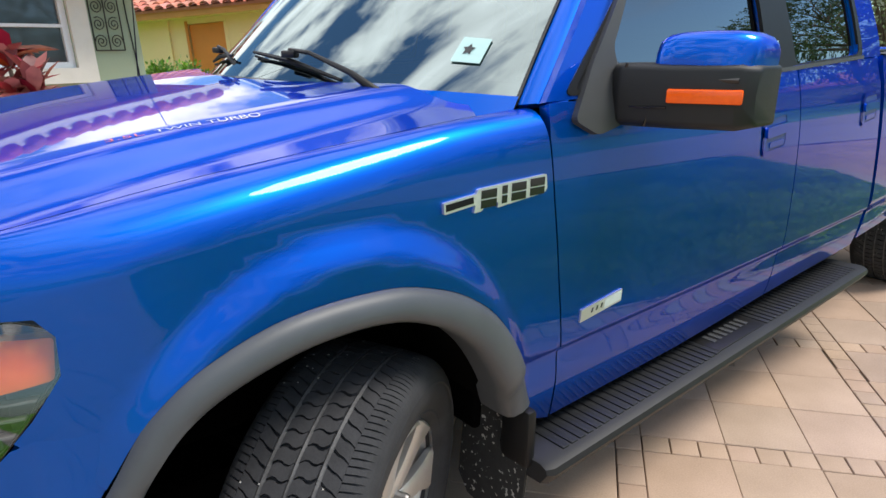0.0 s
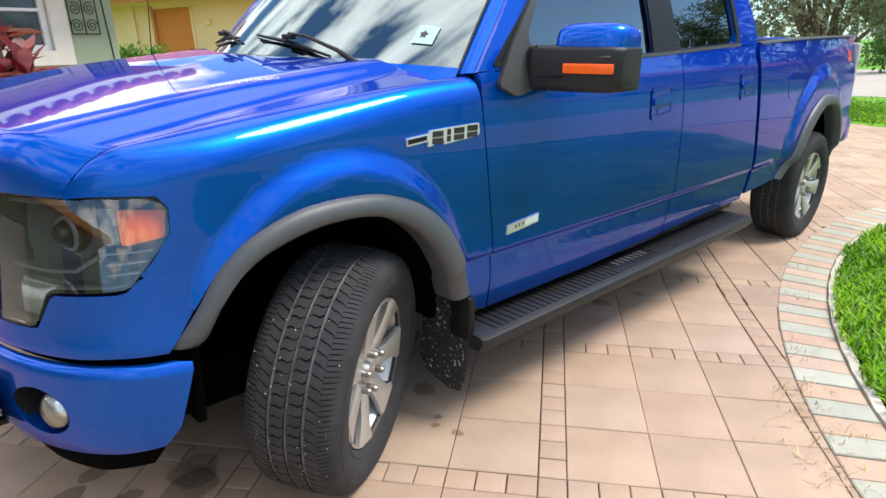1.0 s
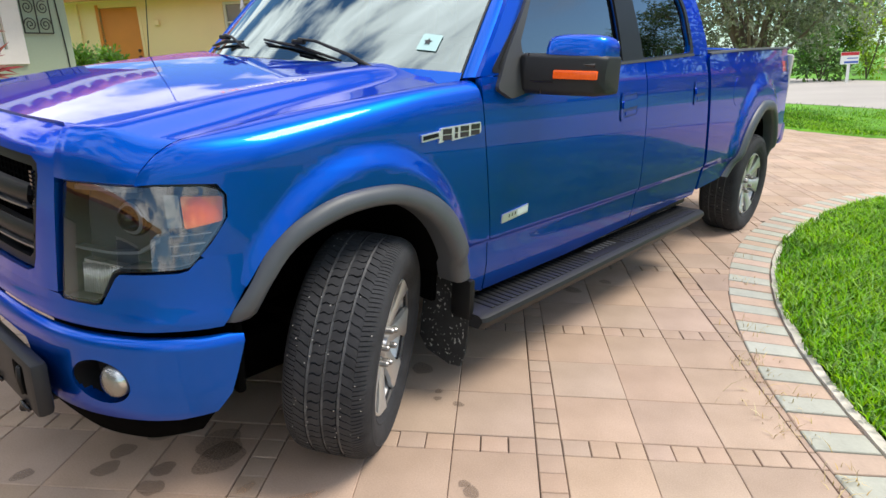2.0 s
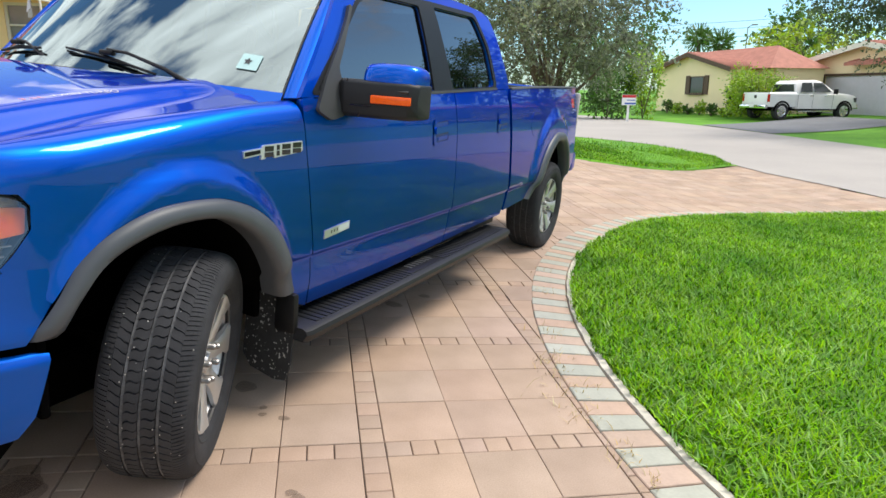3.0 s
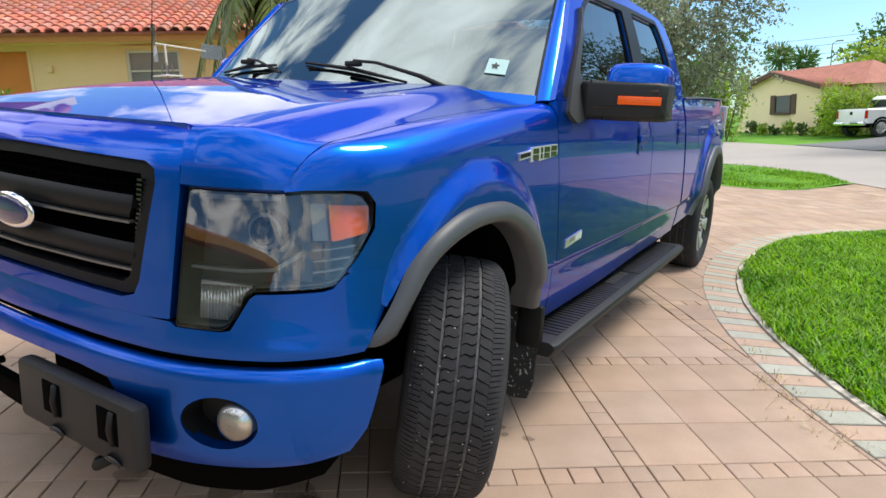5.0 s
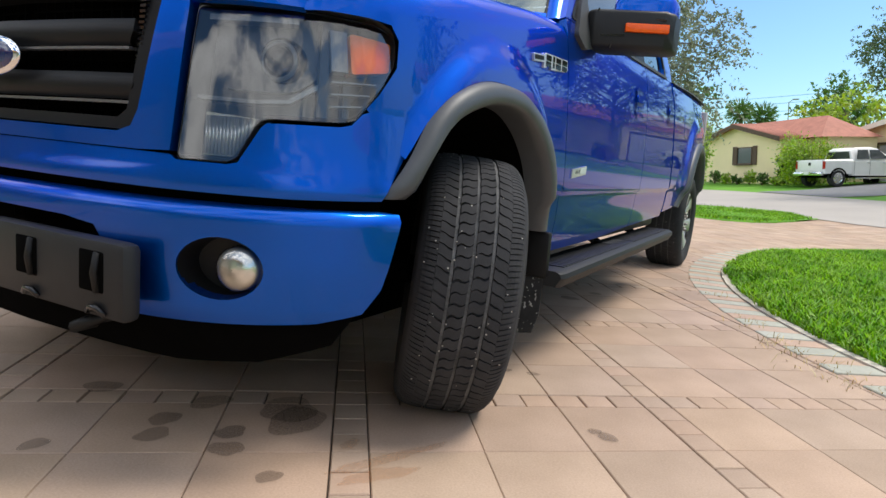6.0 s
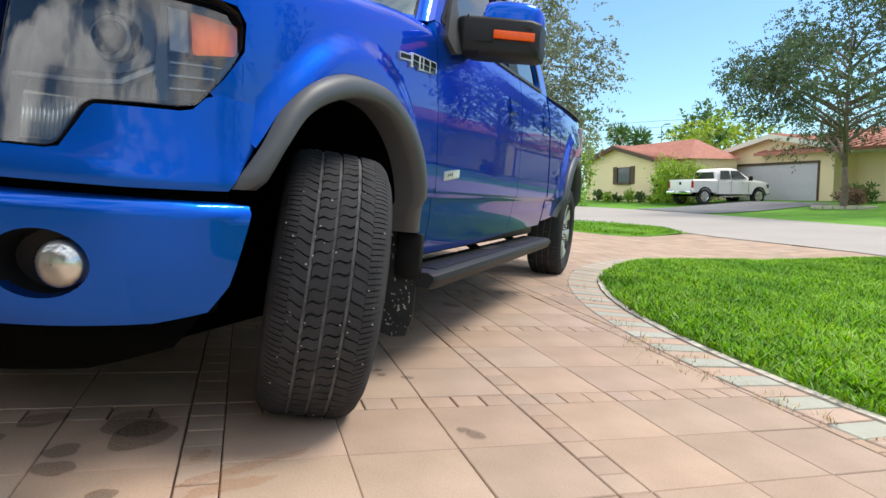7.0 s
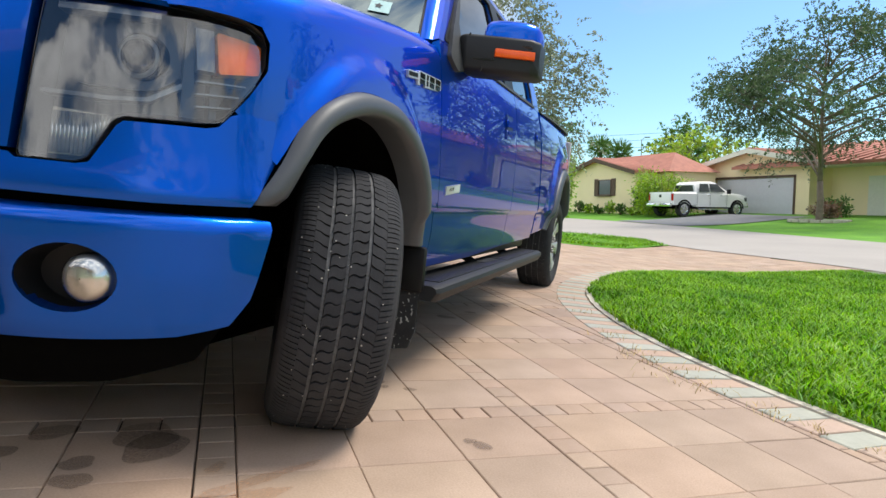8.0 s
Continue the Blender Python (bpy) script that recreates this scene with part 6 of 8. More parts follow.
BORDER = 0.275
paver_mesh = {}
rnd = random.Random(11)
single, field = [], bmesh.new()
field_verts, field_faces = [], []
GAP = 0.0024
for a0, a1, b0, b1, small in cells():
    mid = AX * ((a0 + a1) / 2) + BX * ((b0 + b1) / 2)
    x, y = mid.x, mid.y
    if not (on_drive(x, y) or (on_drive(x + 0.2, y) and not isle(x, y))):
        continue
    r = (mid - ISLE_C).length
    if r < ISLE_R + BORDER - 0.16:
        continue
    poly = [tuple(AX * (a0 + GAP) + BX * (b0 + GAP)), tuple(AX * (a1 - GAP) + BX * (b0 + GAP)), tuple(AX * (a1 - GAP) + BX * (b1 - GAP)), tuple(AX * (a0 + GAP) + BX * (b1 - GAP))]
    cut = r < ISLE_R + BORDER + 0.24
    if cut:
        nrm = (mid - ISLE_C).normalized()
        poly = clip(poly, ISLE_C + nrm * (ISLE_R + BORDER + 0.004), nrm)
        if len(poly) < 3:
            continue
    score = math.hypot((x - 0.3) / 1.25, y + 1.25)
    single.append((score, poly, mid, small, cut))
single.sort(key=lambda s: s[0])
near_pavers, far_pavers = single[:290], single[290:]
for score, poly, mid, small, cut in near_pavers:
    bm = bmesh.new()
    key = None if cut else (small, round(abs((Vector(poly[1]) - Vector(poly[0])).length), 2), round(abs((Vector(poly[3]) - Vector(poly[0])).length), 2))
    if key is None or key not in paver_mesh:
        local = [tuple(Vector(p) - mid) for p in poly]
        prism(bm, local, -0.03, 0.0)
        me = bpy.data.meshes.new("paver")
        bm.to_mesh(me)
        me.materials.append(TAN)
        if key:
            paver_mesh[key] = me
    else:
        me = paver_mesh[key]
    bm.free()
    ob = new("paver", me)
    ob.parent = drive_bed
    ob.matrix_world = SLOPE @ Matrix.Translation((mid.x, mid.y, rnd.uniform(-0.0012, 0.0008))) @ pose(0, 0, 0, rnd.uniform(-0.25, 0.25), rnd.uniform(-0.25, 0.25), 0)
bm = bmesh.new()
for score, poly, mid, small, cut in far_pavers:
    prism(bm, poly, -0.012, 0.0, 0.003, ground_z)
tagged(part("paver_field", bm, TAN_JOINED, drive_bed), kind="stuff")

# border of alternating bricks round the lawn, with a thin concrete edge
border = thing("lawn_border", "curved border of alternating pink and grey bricks round the lawn", "border", kind="structure")
wedge = {}
n_br = 262
for key, mt in (("pink", PINK_BRICK), ("grey", GREY_BRICK)):
    bm = bmesh.new()
    h = math.pi / n_br
    r0, r1 = ISLE_R + 0.035, ISLE_R + BORDER
    g = 0.004
    prism(bm, [(r0, -r0 * h + g), (r1, -r1 * h + g), (r1, r1 * h - g), (r0, r0 * h - g)], -0.03, 0.004, 0.004)
    me = bpy.data.meshes.new("brick")
    bm.to_mesh(me)
    bm.free()
    me.materials.append(mt)
    wedge[key] = me
for k in range(n_br):
    a = 2 * math.pi * k / n_br
    p = ISLE_C + Vector((math.cos(a), math.sin(a))) * (ISLE_R + 0.15)
    if edge_side(NEAR_EDGE, p.x, p.y) > -0.15 or not 5 < math.degrees(a) < 215:
        continue
    ob = new("brick", wedge["pink" if k % 2 else "grey"])
    ob.parent = border
    dz = ground_z(p.x, p.y) - plane_z(p.x, p.y)
    ob.matrix_world = Matrix.Translation((0, 0, dz)) @ SLOPE @ Matrix.Translation((ISLE_C.x, ISLE_C.y, rnd.uniform(-0.002, 0.002))) @ Matrix.Rotation(a, 4, "Z")
bm = bmesh.new()
prev = None
for k in range(181):
    a = radians(5 + 210 * k / 180)
    ring = []
    for r, z in ((ISLE_R + 0.0345, -0.02), (ISLE_R + 0.033, 0.009), (ISLE_R - 0.008, 0.012), (ISLE_R - 0.016, -0.03)):
        p = ISLE_C + Vector((math.cos(a), math.sin(a))) * (r + 0.004 * math.sin(k * 2.3))
        ring.append(bm.verts.new((p.x, p.y, ground_z(p.x, p.y) + z)))
    if prev:
        for q in range(3):
            bm.faces.new((prev[q], ring[q], ring[q + 1], prev[q + 1]))
    prev = ring
part("edging", bm, EDGING, border, "thin pale concrete edging", smooth=40)
bm = bmesh.new()
prev = None
for k in range(181):
    a = radians(5 + 210 * k / 180)
    ring = []
    for r in (ISLE_R + 0.03, ISLE_R + BORDER + 0.006):
        p = ISLE_C + Vector((math.cos(a), math.sin(a))) * r
        ring.append(bm.verts.new((p.x, p.y, ground_z(p.x, p.y) - 0.006)))
    if prev:
        bm.faces.new((prev[0], ring[0], ring[1], prev[1]))
    prev = ring
part("joint_bed", bm, BORDER_JOINT, border)


# ---- lawns ----
def soil_disc():
    bm = bmesh.new()
    rings = []
    for r in (0.0, 1.5, 3.0, 4.2, 4.8, 5.05, 5.2):
        ring = []
        for k in range(96):
            a = 2 * math.pi * k / 96
            p = ISLE_C + Vector((math.cos(a), math.sin(a))) * max(r, 0.01)
            q = edge_side(NEAR_EDGE, p.x, p.y)
            ring.append(bm.verts.new((p.x, p.y, min(ground_z(p.x, p.y), 9) + (0.028 if r < 5.1 else 0.005) - (0.05 if q > -0.1 else 0))))
        rings.append(ring)
    for a, b in zip(rings[:-1], rings[1:]):
        for k in range(96):
            bm.faces.new((a[k], a[(k + 1) % 96], b[(k + 1) % 96], b[k]))
    return bm


lawn = tagged(part("island_lawn", soil_disc(), SOIL_GRASS, smooth=True), "round front lawn of thick green grass", "lawn", kind="structure")
bm = bmesh.new()
pts = [Vector(p) for p in ((14.35, -2.16), (13.7, -1.90), (13.1, -1.50), (12.55, -1.02), (12.25, -0.4), (11.95, 0.9), (11.5, 3.0), (11.0, 5.2))]
prev = None
for p in resample([tuple(q) for q in pts], 40):
    best = min(resample(NEAR_EDGE[5:10], 60), key=lambda e: (e - p).length) if p.y < 4 else Vector((20.5, 5.0))
    ring = []
    for k in (0.0, 0.03, 0.3, 0.6, 0.97):
        q = p.lerp(best, k)
        ring.append(bm.verts.new((q.x, q.y, ground_z(q.x, q.y) + (0.03 if k > 0 else -0.01))))
    if prev:
        for k in range(4):
            bm.faces.new((prev[k], prev[k + 1], ring[k + 1], ring[k]))
    prev = ring
bmesh.ops.recalc_face_normals(bm, faces=bm.faces[:])
tagged(part("verge_lawn", bm, GRASS, smooth=True), "strip of mown lawn between drive and street", "lawn", kind="structure")


def blades(name, places, heights, width, mat, label, lean=0.55, seed=3):
    """Curved tapered blades, each of two quads and a tip, as one mesh."""
    rs = np.random.RandomState(seed)
    n = len(places)
    p = np.array(places, float)
    a = rs.uniform(0, 2 * np.pi, n)
    h = np.array(heights) * rs.uniform(0.7, 1.25, n)
    ln = rs.uniform(0.15, lean, n) * h * 1.3
    w = width * rs.uniform(0.7, 1.3, n)
    d = np.stack([np.cos(a), np.sin(a), np.zeros(n)], 1)
    s = np.stack([-np.sin(a), np.cos(a), np.zeros(n)], 1)
    up = np.array([0, 0, 1.0])
    lv = []
    for k, (f, wd) in enumerate(((0.0, 0.8), (0.5, 1.0), (1.0, 0.0))):
        c = p + d * (ln * f ** 1.8)[:, None] + up * (h * (f - 0.22 * f * f))[:, None]
        if wd:
            lv += [c - s * (w * wd / 2)[:, None], c + s * (w * wd / 2)[:, None]]
        else:
            lv.append(c)
    co = np.stack(lv, 1).reshape(-1, 3)
    base = np.arange(n)[:, None] * 5
    quads = np.concatenate([base + [0, 1, 3, 2]], 1)
    tris = base + [2, 3, 4]
    me = bpy.data.meshes.new(name)
    me.vertices.add(n * 5)
    me.vertices.foreach_set("co", co.ravel())
    me.loops.add(n * 7)
    me.loops.foreach_set("vertex_index", np.concatenate([quads, tris], 1).ravel())
    me.polygons.add(n * 2)
    me.polygons.foreach_set("loop_start", (np.arange(n)[:, None] * 7 + [0, 4]).ravel())
    me.polygons.foreach_set("loop_total", np.tile([4, 3], n))
    me.materials.append(mat)
    me.update(calc_edges=True)
    return tagged(new(name, me), label, "grass", kind="stuff")


rs = np.random.RandomState(5)
places, heights = [], []
while len(places) < 150000:
    d = abs(rs.normal(0, 0.42)) + 0.002 if rs.rand() < 0.75 else rs.uniform(0, 1)
    ang = radians(rs.uniform(20, 205))
    r = ISLE_R + 0.012 + 0.03 * noise.noise((ang * 22.0, 1.7, 0.0)) - 4.9 * min(1, d * rs.uniform(0.3, 1.0))
    x, y = ISLE_C.x + r * math.cos(ang), ISLE_C.y + r * math.sin(ang)
    if edge_side(NEAR_EDGE, x, y) > -0.1:
        continue
    tuft = noise.noise((x * 2.3, y * 2.3, 0.5))
    places.append((x, y, ground_z(x, y) + 0.015))
    heights.append(0.070 * (1 + 0.35 * tuft) * (0.75 if r > ISLE_R - 0.15 else 1.0))
blades("grass_blades", places, heights, 0.0085, BLADE, "dense broad-bladed green grass", lean=0.9)
places, heights = [], []
vp = resample([tuple(q) for q in pts], 200)
while len(places) < 34000:
    q = vp[rs.randint(0, 201)] + Vector((abs(rs.normal(0, 1.6)) * rs.randint(1, 3) + 0.02, rs.normal(0, 0.25) + abs(rs.normal(0, 0.6))))
    if not verge(q.x, q.y, 0.06) or edge_side(NEAR_EDGE, q.x, q.y) > -0.1 or q.y > 5:
        continue
    places.append((q.x, q.y, ground_z(q.x, q.y) + 0.02))
    heights.append(0.075)
blades("grass_blades", places, heights, 0.014, BLADE, "short green verge grass", lean=0.9, seed=9)
# dry weeds in the joints beside the border
places, heights = [], []
for cx, cy, n, sp in ((1.30, -1.93, 60, 0.10), (1.55, -1.78, 70, 0.09), (1.12, -2.06, 40, 0.07), (0.90, -2.26, 30, 0.05), (0.78, -2.40, 26, 0.03), (1.95, -1.62, 30, 0.08), (2.7, -1.36, 24, 0.08), (3.2, -1.22, 20, 0.08), (0.62, -2.58, 24, 0.03)):
    for _ in range(n):
        x, y = cx + rs.normal(0, sp), cy + rs.normal(0, sp * 0.7)
        places.append((x, y, ground_z(x, y)))
        heights.append(0.03 if rs.rand() < 0.8 else 0.06)
blades("dry_weeds", places, heights, 0.0035, material("dry_weed", (0.48, 0.36, 0.16), rough=0.8, vary=0.3, spread=0.3, island=True), "dry brown weeds growing in paver joints", lean=1.5, seed=21)


# ---- oil stains on the pavers ----
STAIN = bpy.data.materials.new("dark_oil_stain")
STAIN.use_nodes = True
sn, sl = STAIN.node_tree.nodes, STAIN.node_tree.links
sp = sn["Principled BSDF"]
sp.inputs["Base Color"].default_value, sp.inputs["Roughness"].default_value = (0.05, 0.033, 0.02, 1), 0.6
s_no = sn.new("ShaderNodeTexNoise")
s_no.inputs["Scale"].default_value, s_no.inputs["Detail"].default_value = 22, 6
s_mr = sn.new("ShaderNodeMapRange")
s_mr.inputs["From Min"].default_value, s_mr.inputs["From Max"].default_value = 0.25, 0.75
s_mr.inputs["To Min"].default_value, s_mr.inputs["To Max"].default_value = 0.10, 0.48
sl.new(s_no.outputs[0], s_mr.inputs["Value"])
s_tr, s_mx = sn.new("ShaderNodeBsdfTransparent"), sn.new("ShaderNodeMixShader")
sl.new(s_mr.outputs[0], s_mx.inputs[0]); sl.new(s_tr.outputs[0], s_mx.inputs[1]); sl.new(sp.outputs[0], s_mx.inputs[2]); sl.new(s_mx.outputs[0], sn["Material Output"].inputs[0])
STAINS = [(0.464, -0.7, 0.05, 0.046), (0.37, -0.882, 0.017, 0.017), (-0.445, -0.562, 0.085, 0.083), (-0.698, -0.354, 0.041, 0.041), (-0.65, -0.548, 0.039, 0.038), (-0.008, -1.332, 0.021, 0.019), (1.791, -0.684, 0.046, 0.053), (2.058, -0.765, 0.028, 0.039), (-0.778, -0.411, 0.042, 0.039), (-0.721, -0.609, 0.038, 0.043), (-0.664, -0.036, 0.048, 0.05), (-0.545, -0.356, 0.059, 0.045), (-0.759, -0.786, 0.031, 0.027), (-0.977, -0.249, 0.033, 0.028), (-0.488, -0.629, 0.09, 0.077), (-0.023, -1.374, 0.028, 0.029), (0.324, -0.916, 0.016, 0.017), (0.351, -1.005, 0.019, 0.024)]
for k, (x, y, rx, ry) in enumerate(STAINS):
    rr = random.Random(k)
    bm = bmesh.new()
    ph = [rr.uniform(0, 6.28) for _ in range(4)]
    vs = []
    for i in range(30):
        a = 2 * math.pi * i / 30
        w = 1 + 0.10 * math.sin(2 * a + ph[0]) + 0.07 * math.sin(3 * a + ph[1]) + 0.05 * math.sin(5 * a + ph[2])
        vs.append(bm.verts.new((x + rx * w * math.cos(a), y + ry * w * math.sin(a), 0.0022)))
    bm.faces.new(vs)
    st = part("oil_stain", bm, STAIN)
    st.matrix_world = SLOPE.copy()
    tagged(st, "dark oil stain soaked into the pavers", "stain", "oil stains on the drive")
RUST = STAIN.copy()
RUST.name = "orange_rust_stain"
RUST.node_tree.nodes["Map Range"].inputs["To Min"].default_value, RUST.node_tree.nodes["Map Range"].inputs["To Max"].default_value = 0.0, 0.30
RUST.node_tree.nodes["Principled BSDF"].inputs["Base Color"].default_value = (0.42, 0.15, 0.02, 1)
for k, (x, y, rx, ry, turn_) in enumerate(((-0.512, -0.83, 0.03, 0.02, 0.0), (-0.52, -0.95, 0.16, 0.022, -0.45), (-0.60, -0.98, 0.09, 0.03, -0.5))):
    rr = random.Random(90 + k)
    bm = bmesh.new()
    ph = [rr.uniform(0, 6.28) for _ in range(3)]
    vs = []
    for i in range(36):
        a = 2 * math.pi * i / 36
        w = 1 + 0.16 * math.sin(2 * a + ph[0]) + 0.12 * math.sin(3 * a + ph[1]) + 0.10 * math.sin(7 * a + ph[2])
        px_, py_ = rx * w * math.cos(a), ry * w * math.sin(a)
        vs.append(bm.verts.new((x + px_ * math.cos(turn_) - py_ * math.sin(turn_), y + px_ * math.sin(turn_) + py_ * math.cos(turn_), 0.0020)))
    bm.faces.new(vs)
    st = part("rust_stain", bm, RUST)
    st.matrix_world = SLOPE.copy()
    tagged(st, "orange rust stain washed over the pavers", "stain", "rust stains on the drive")


# ---- plants ----
def leaf_cloud(name, centres, size, mat, parent=None, seed=1, shape=1.9, droop=0.0, label=""):
    """Many small two-faced leaves, one mesh."""
    r = np.random.RandomState(seed)
    c = np.array(centres, float)
    n = len(c)
    d = r.normal(0, 1, (n, 3))
    d[:, 2] -= droop
    d /= np.linalg.norm(d, axis=1)[:, None]
    u = np.cross(d, r.normal(0, 1, (n, 3)))
    u /= np.linalg.norm(u, axis=1)[:, None]
    f = np.cross(d, u)
    ln = size * r.uniform(0.6, 1.35, n)[:, None]
    wd = ln / shape
    co = np.stack([c - d * ln / 2, c + u * wd / 2 + f * wd * 0.12, c + d * ln / 2, c - u * wd / 2 + f * wd * 0.12], 1).reshape(-1, 3)
    me = bpy.data.meshes.new(name)
    idx = np.arange(n)[:, None] * 4
    me.vertices.add(n * 4)
    me.vertices.foreach_set("co", co.ravel())
    me.loops.add(n * 4)
    me.loops.foreach_set("vertex_index", (idx + [0, 1, 2, 3]).ravel())
    me.polygons.add(n)
    me.polygons.foreach_set("loop_start", np.arange(n) * 4)
    me.polygons.foreach_set("loop_total", np.full(n, 4))
    me.materials.append(mat)
    me.update(calc_edges=True)
    ob = new(name, me)
    if parent is not None:
        ob.parent = parent
    if label:
        ob["label"] = label
    return ob


def tree(name, label, base, height, spread, trunk_h, trunk_r, leaves, leaf, mat, seed, limbs=7, gap=0.35, flat=0.75, droop=0.2, extra=0.9, leader=False):
    """Tapered trunk, forking limbs and a crown of leaf clumps with gaps."""
    rr = random.Random(seed)
    root = thing(name, label, "tree", Matrix.Translation(base))
    bm = bmesh.new()
    top = Vector((rr.uniform(-0.1, 0.1), rr.uniform(-0.1, 0.1), trunk_h))
    tube(bm, [(0, 0, -0.15), (0, 0, 0.05), top * 0.5 + Vector((rr.uniform(-.05, .05), rr.uniform(-.05, .05), 0)), top], [trunk_r * 1.45, trunk_r * 1.1, trunk_r, trunk_r * 0.85], 10)
    tips = []
    if leader:
        tip = Vector((0.15, -0.1, height * 0.97))
        tube(bm, [top * 0.97, top.lerp(tip, 0.4) + Vector((0.1, 0.06, 0)), top.lerp(tip, 0.75) + Vector((-0.08, 0.1, 0)), tip], [trunk_r * 0.84, trunk_r * 0.55, trunk_r * 0.28, trunk_r * 0.06], 8)
        tips += [top.lerp(tip, 0.8), tip * 0.97]
    for k in range(limbs):
        a = 2 * math.pi * (k + rr.uniform(-0.3, 0.3)) / limbs
        rad = spread * rr.uniform(0.40, 0.90)
        zz = trunk_h + (height - trunk_h) * rr.uniform(0.25, 0.85)
        end = Vector((rad * math.cos(a), rad * math.sin(a), zz))
        fork = top * 0.97
        if leader:
            # limbs leave the leader at all heights and shorten upwards
            f = ((k * 7) % limbs + rr.uniform(0, 0.8)) / limbs
            rad = spread * (1.12 - 0.66 * f) * rr.uniform(0.72, 1.08)
            a = 2.4 * k + rr.uniform(-0.4, 0.4)
            fork = top.lerp(tip, 0.72 * f)
            end = fork + Vector((rad * math.cos(a), rad * math.sin(a), 0.34 * rad + rr.uniform(-0.15, 0.75)))
        mid = fork.lerp(end, 0.5) + Vector((rr.uniform(-.2, .2), rr.uniform(-.2, .2), (0.03 if leader else 0.12) * height * rr.uniform(0, 1)))
        tube(bm, [fork, fork.lerp(mid, 0.5) + Vector((0, 0, 0.04)), mid, end], [trunk_r * (0.4 if leader else 0.6), trunk_r * 0.45, trunk_r * 0.3, trunk_r * 0.1], 6)
        tips.append(end)
        for _ in range(3):
            f = rr.uniform(0.35, 0.95)
            st = mid.lerp(end, f)
            e2 = st + Vector((rr.gauss(0, 1), rr.gauss(0, 1), rr.gauss(0.2, 0.7))).normalized() * spread * rr.uniform(0.25, 0.5) * (0.62 if leader else 1)
            tube(bm, [st, st.lerp(e2, 0.5) + Vector((0, 0, 0.05)), e2], [trunk_r * 0.2, trunk_r * 0.14, trunk_r * 0.05], 5)
            tips.append(e2)
    part("trunk", bm, BARK, root, smooth=True)
    r = np.random.RandomState(seed)
    centres = []
    cz = (height + trunk_h) / 2 + 0.05 * height
    clumps = [t + Vector((rr.gauss(0, .12), rr.gauss(0, .12), rr.gauss(0, .1))) * spread * (0.7 if leader else 1) for t in tips for _ in range(2)]
    for _ in range(int(len(tips) * extra)):
        a, z = rr.uniform(0, 2 * math.pi), rr.uniform(-1, 1)
        q = math.sqrt(max(0, 1 - z * z)) * rr.uniform(0.6, 1.0)
        clumps.append(Vector((spread * q * math.cos(a), spread * q * math.sin(a), cz + (height - trunk_h) * 0.46 * z)))
    # leaves sit along short twigs that leave each clump outwards
    sg = spread * gap * 0.62
    per = 14
    for _ in range(leaves // per):
        c = clumps[rr.randrange(len(clumps))]
        q = Vector((c.x + r.normal(0, sg), c.y + r.normal(0, sg), max(trunk_h * 0.75, c.z + r.normal(0, sg * flat))))
        out_d = Vector((q.x, q.y, (q.z - cz) * 0.8)).normalized()
        d = (out_d * 0.8 + Vector((r.normal(0, 0.6), r.normal(0, 0.6), r.normal(0.05, 0.5)))).normalized()
        ln = leaf * r.uniform(2.5, 6.0)
        for k in range(per):
            t = (k + r.uniform(0, 1)) / per
            e = q + d * ln * t + Vector((0, 0, -0.35 * ln * t * t))
            centres.append((e.x + r.normal(0, leaf * 0.30), e.y + r.normal(0, leaf * 0.30), e.z + r.normal(0, leaf * 0.30)))
    leaf_cloud("crown", centres, leaf, mat, root, seed, droop=droop)
    return root


def bush(name, label, base, size, leaves, leaf, mat, seed, category="bush"):
    rr = random.Random(seed)
    root = thing(name, label, category, Matrix.Translation(base))
    bm = bmesh.new()
    for k in range(7):
        a = rr.uniform(0, 6.28)
        tube(bm, [(0, 0, -0.05), (0.25 * size[0] * math.cos(a), 0.25 * size[1] * math.sin(a), size[2] * 0.5), (0.42 * size[0] * math.cos(a), 0.42 * size[1] * math.sin(a), size[2] * 0.9)], [0.02, 0.014, 0.005], 5)
    part("stems", bm, BARK, root)
    r = np.random.RandomState(seed)
    cl = [(rr.uniform(-0.45, 0.45) * size[0], rr.uniform(-0.45, 0.45) * size[1], rr.uniform(0.15, 0.9) * size[2]) for _ in range(26)]
    c = []
    for _ in range(leaves):
        q = cl[rr.randrange(len(cl))]
        c.append((q[0] + r.normal(0, 0.10 * size[0]), q[1] + r.normal(0, 0.10 * size[1]), max(0.02, q[2] + r.normal(0, 0.10 * size[2]))))
    leaf_cloud("foliage", c, leaf, mat, root, seed)
    return root


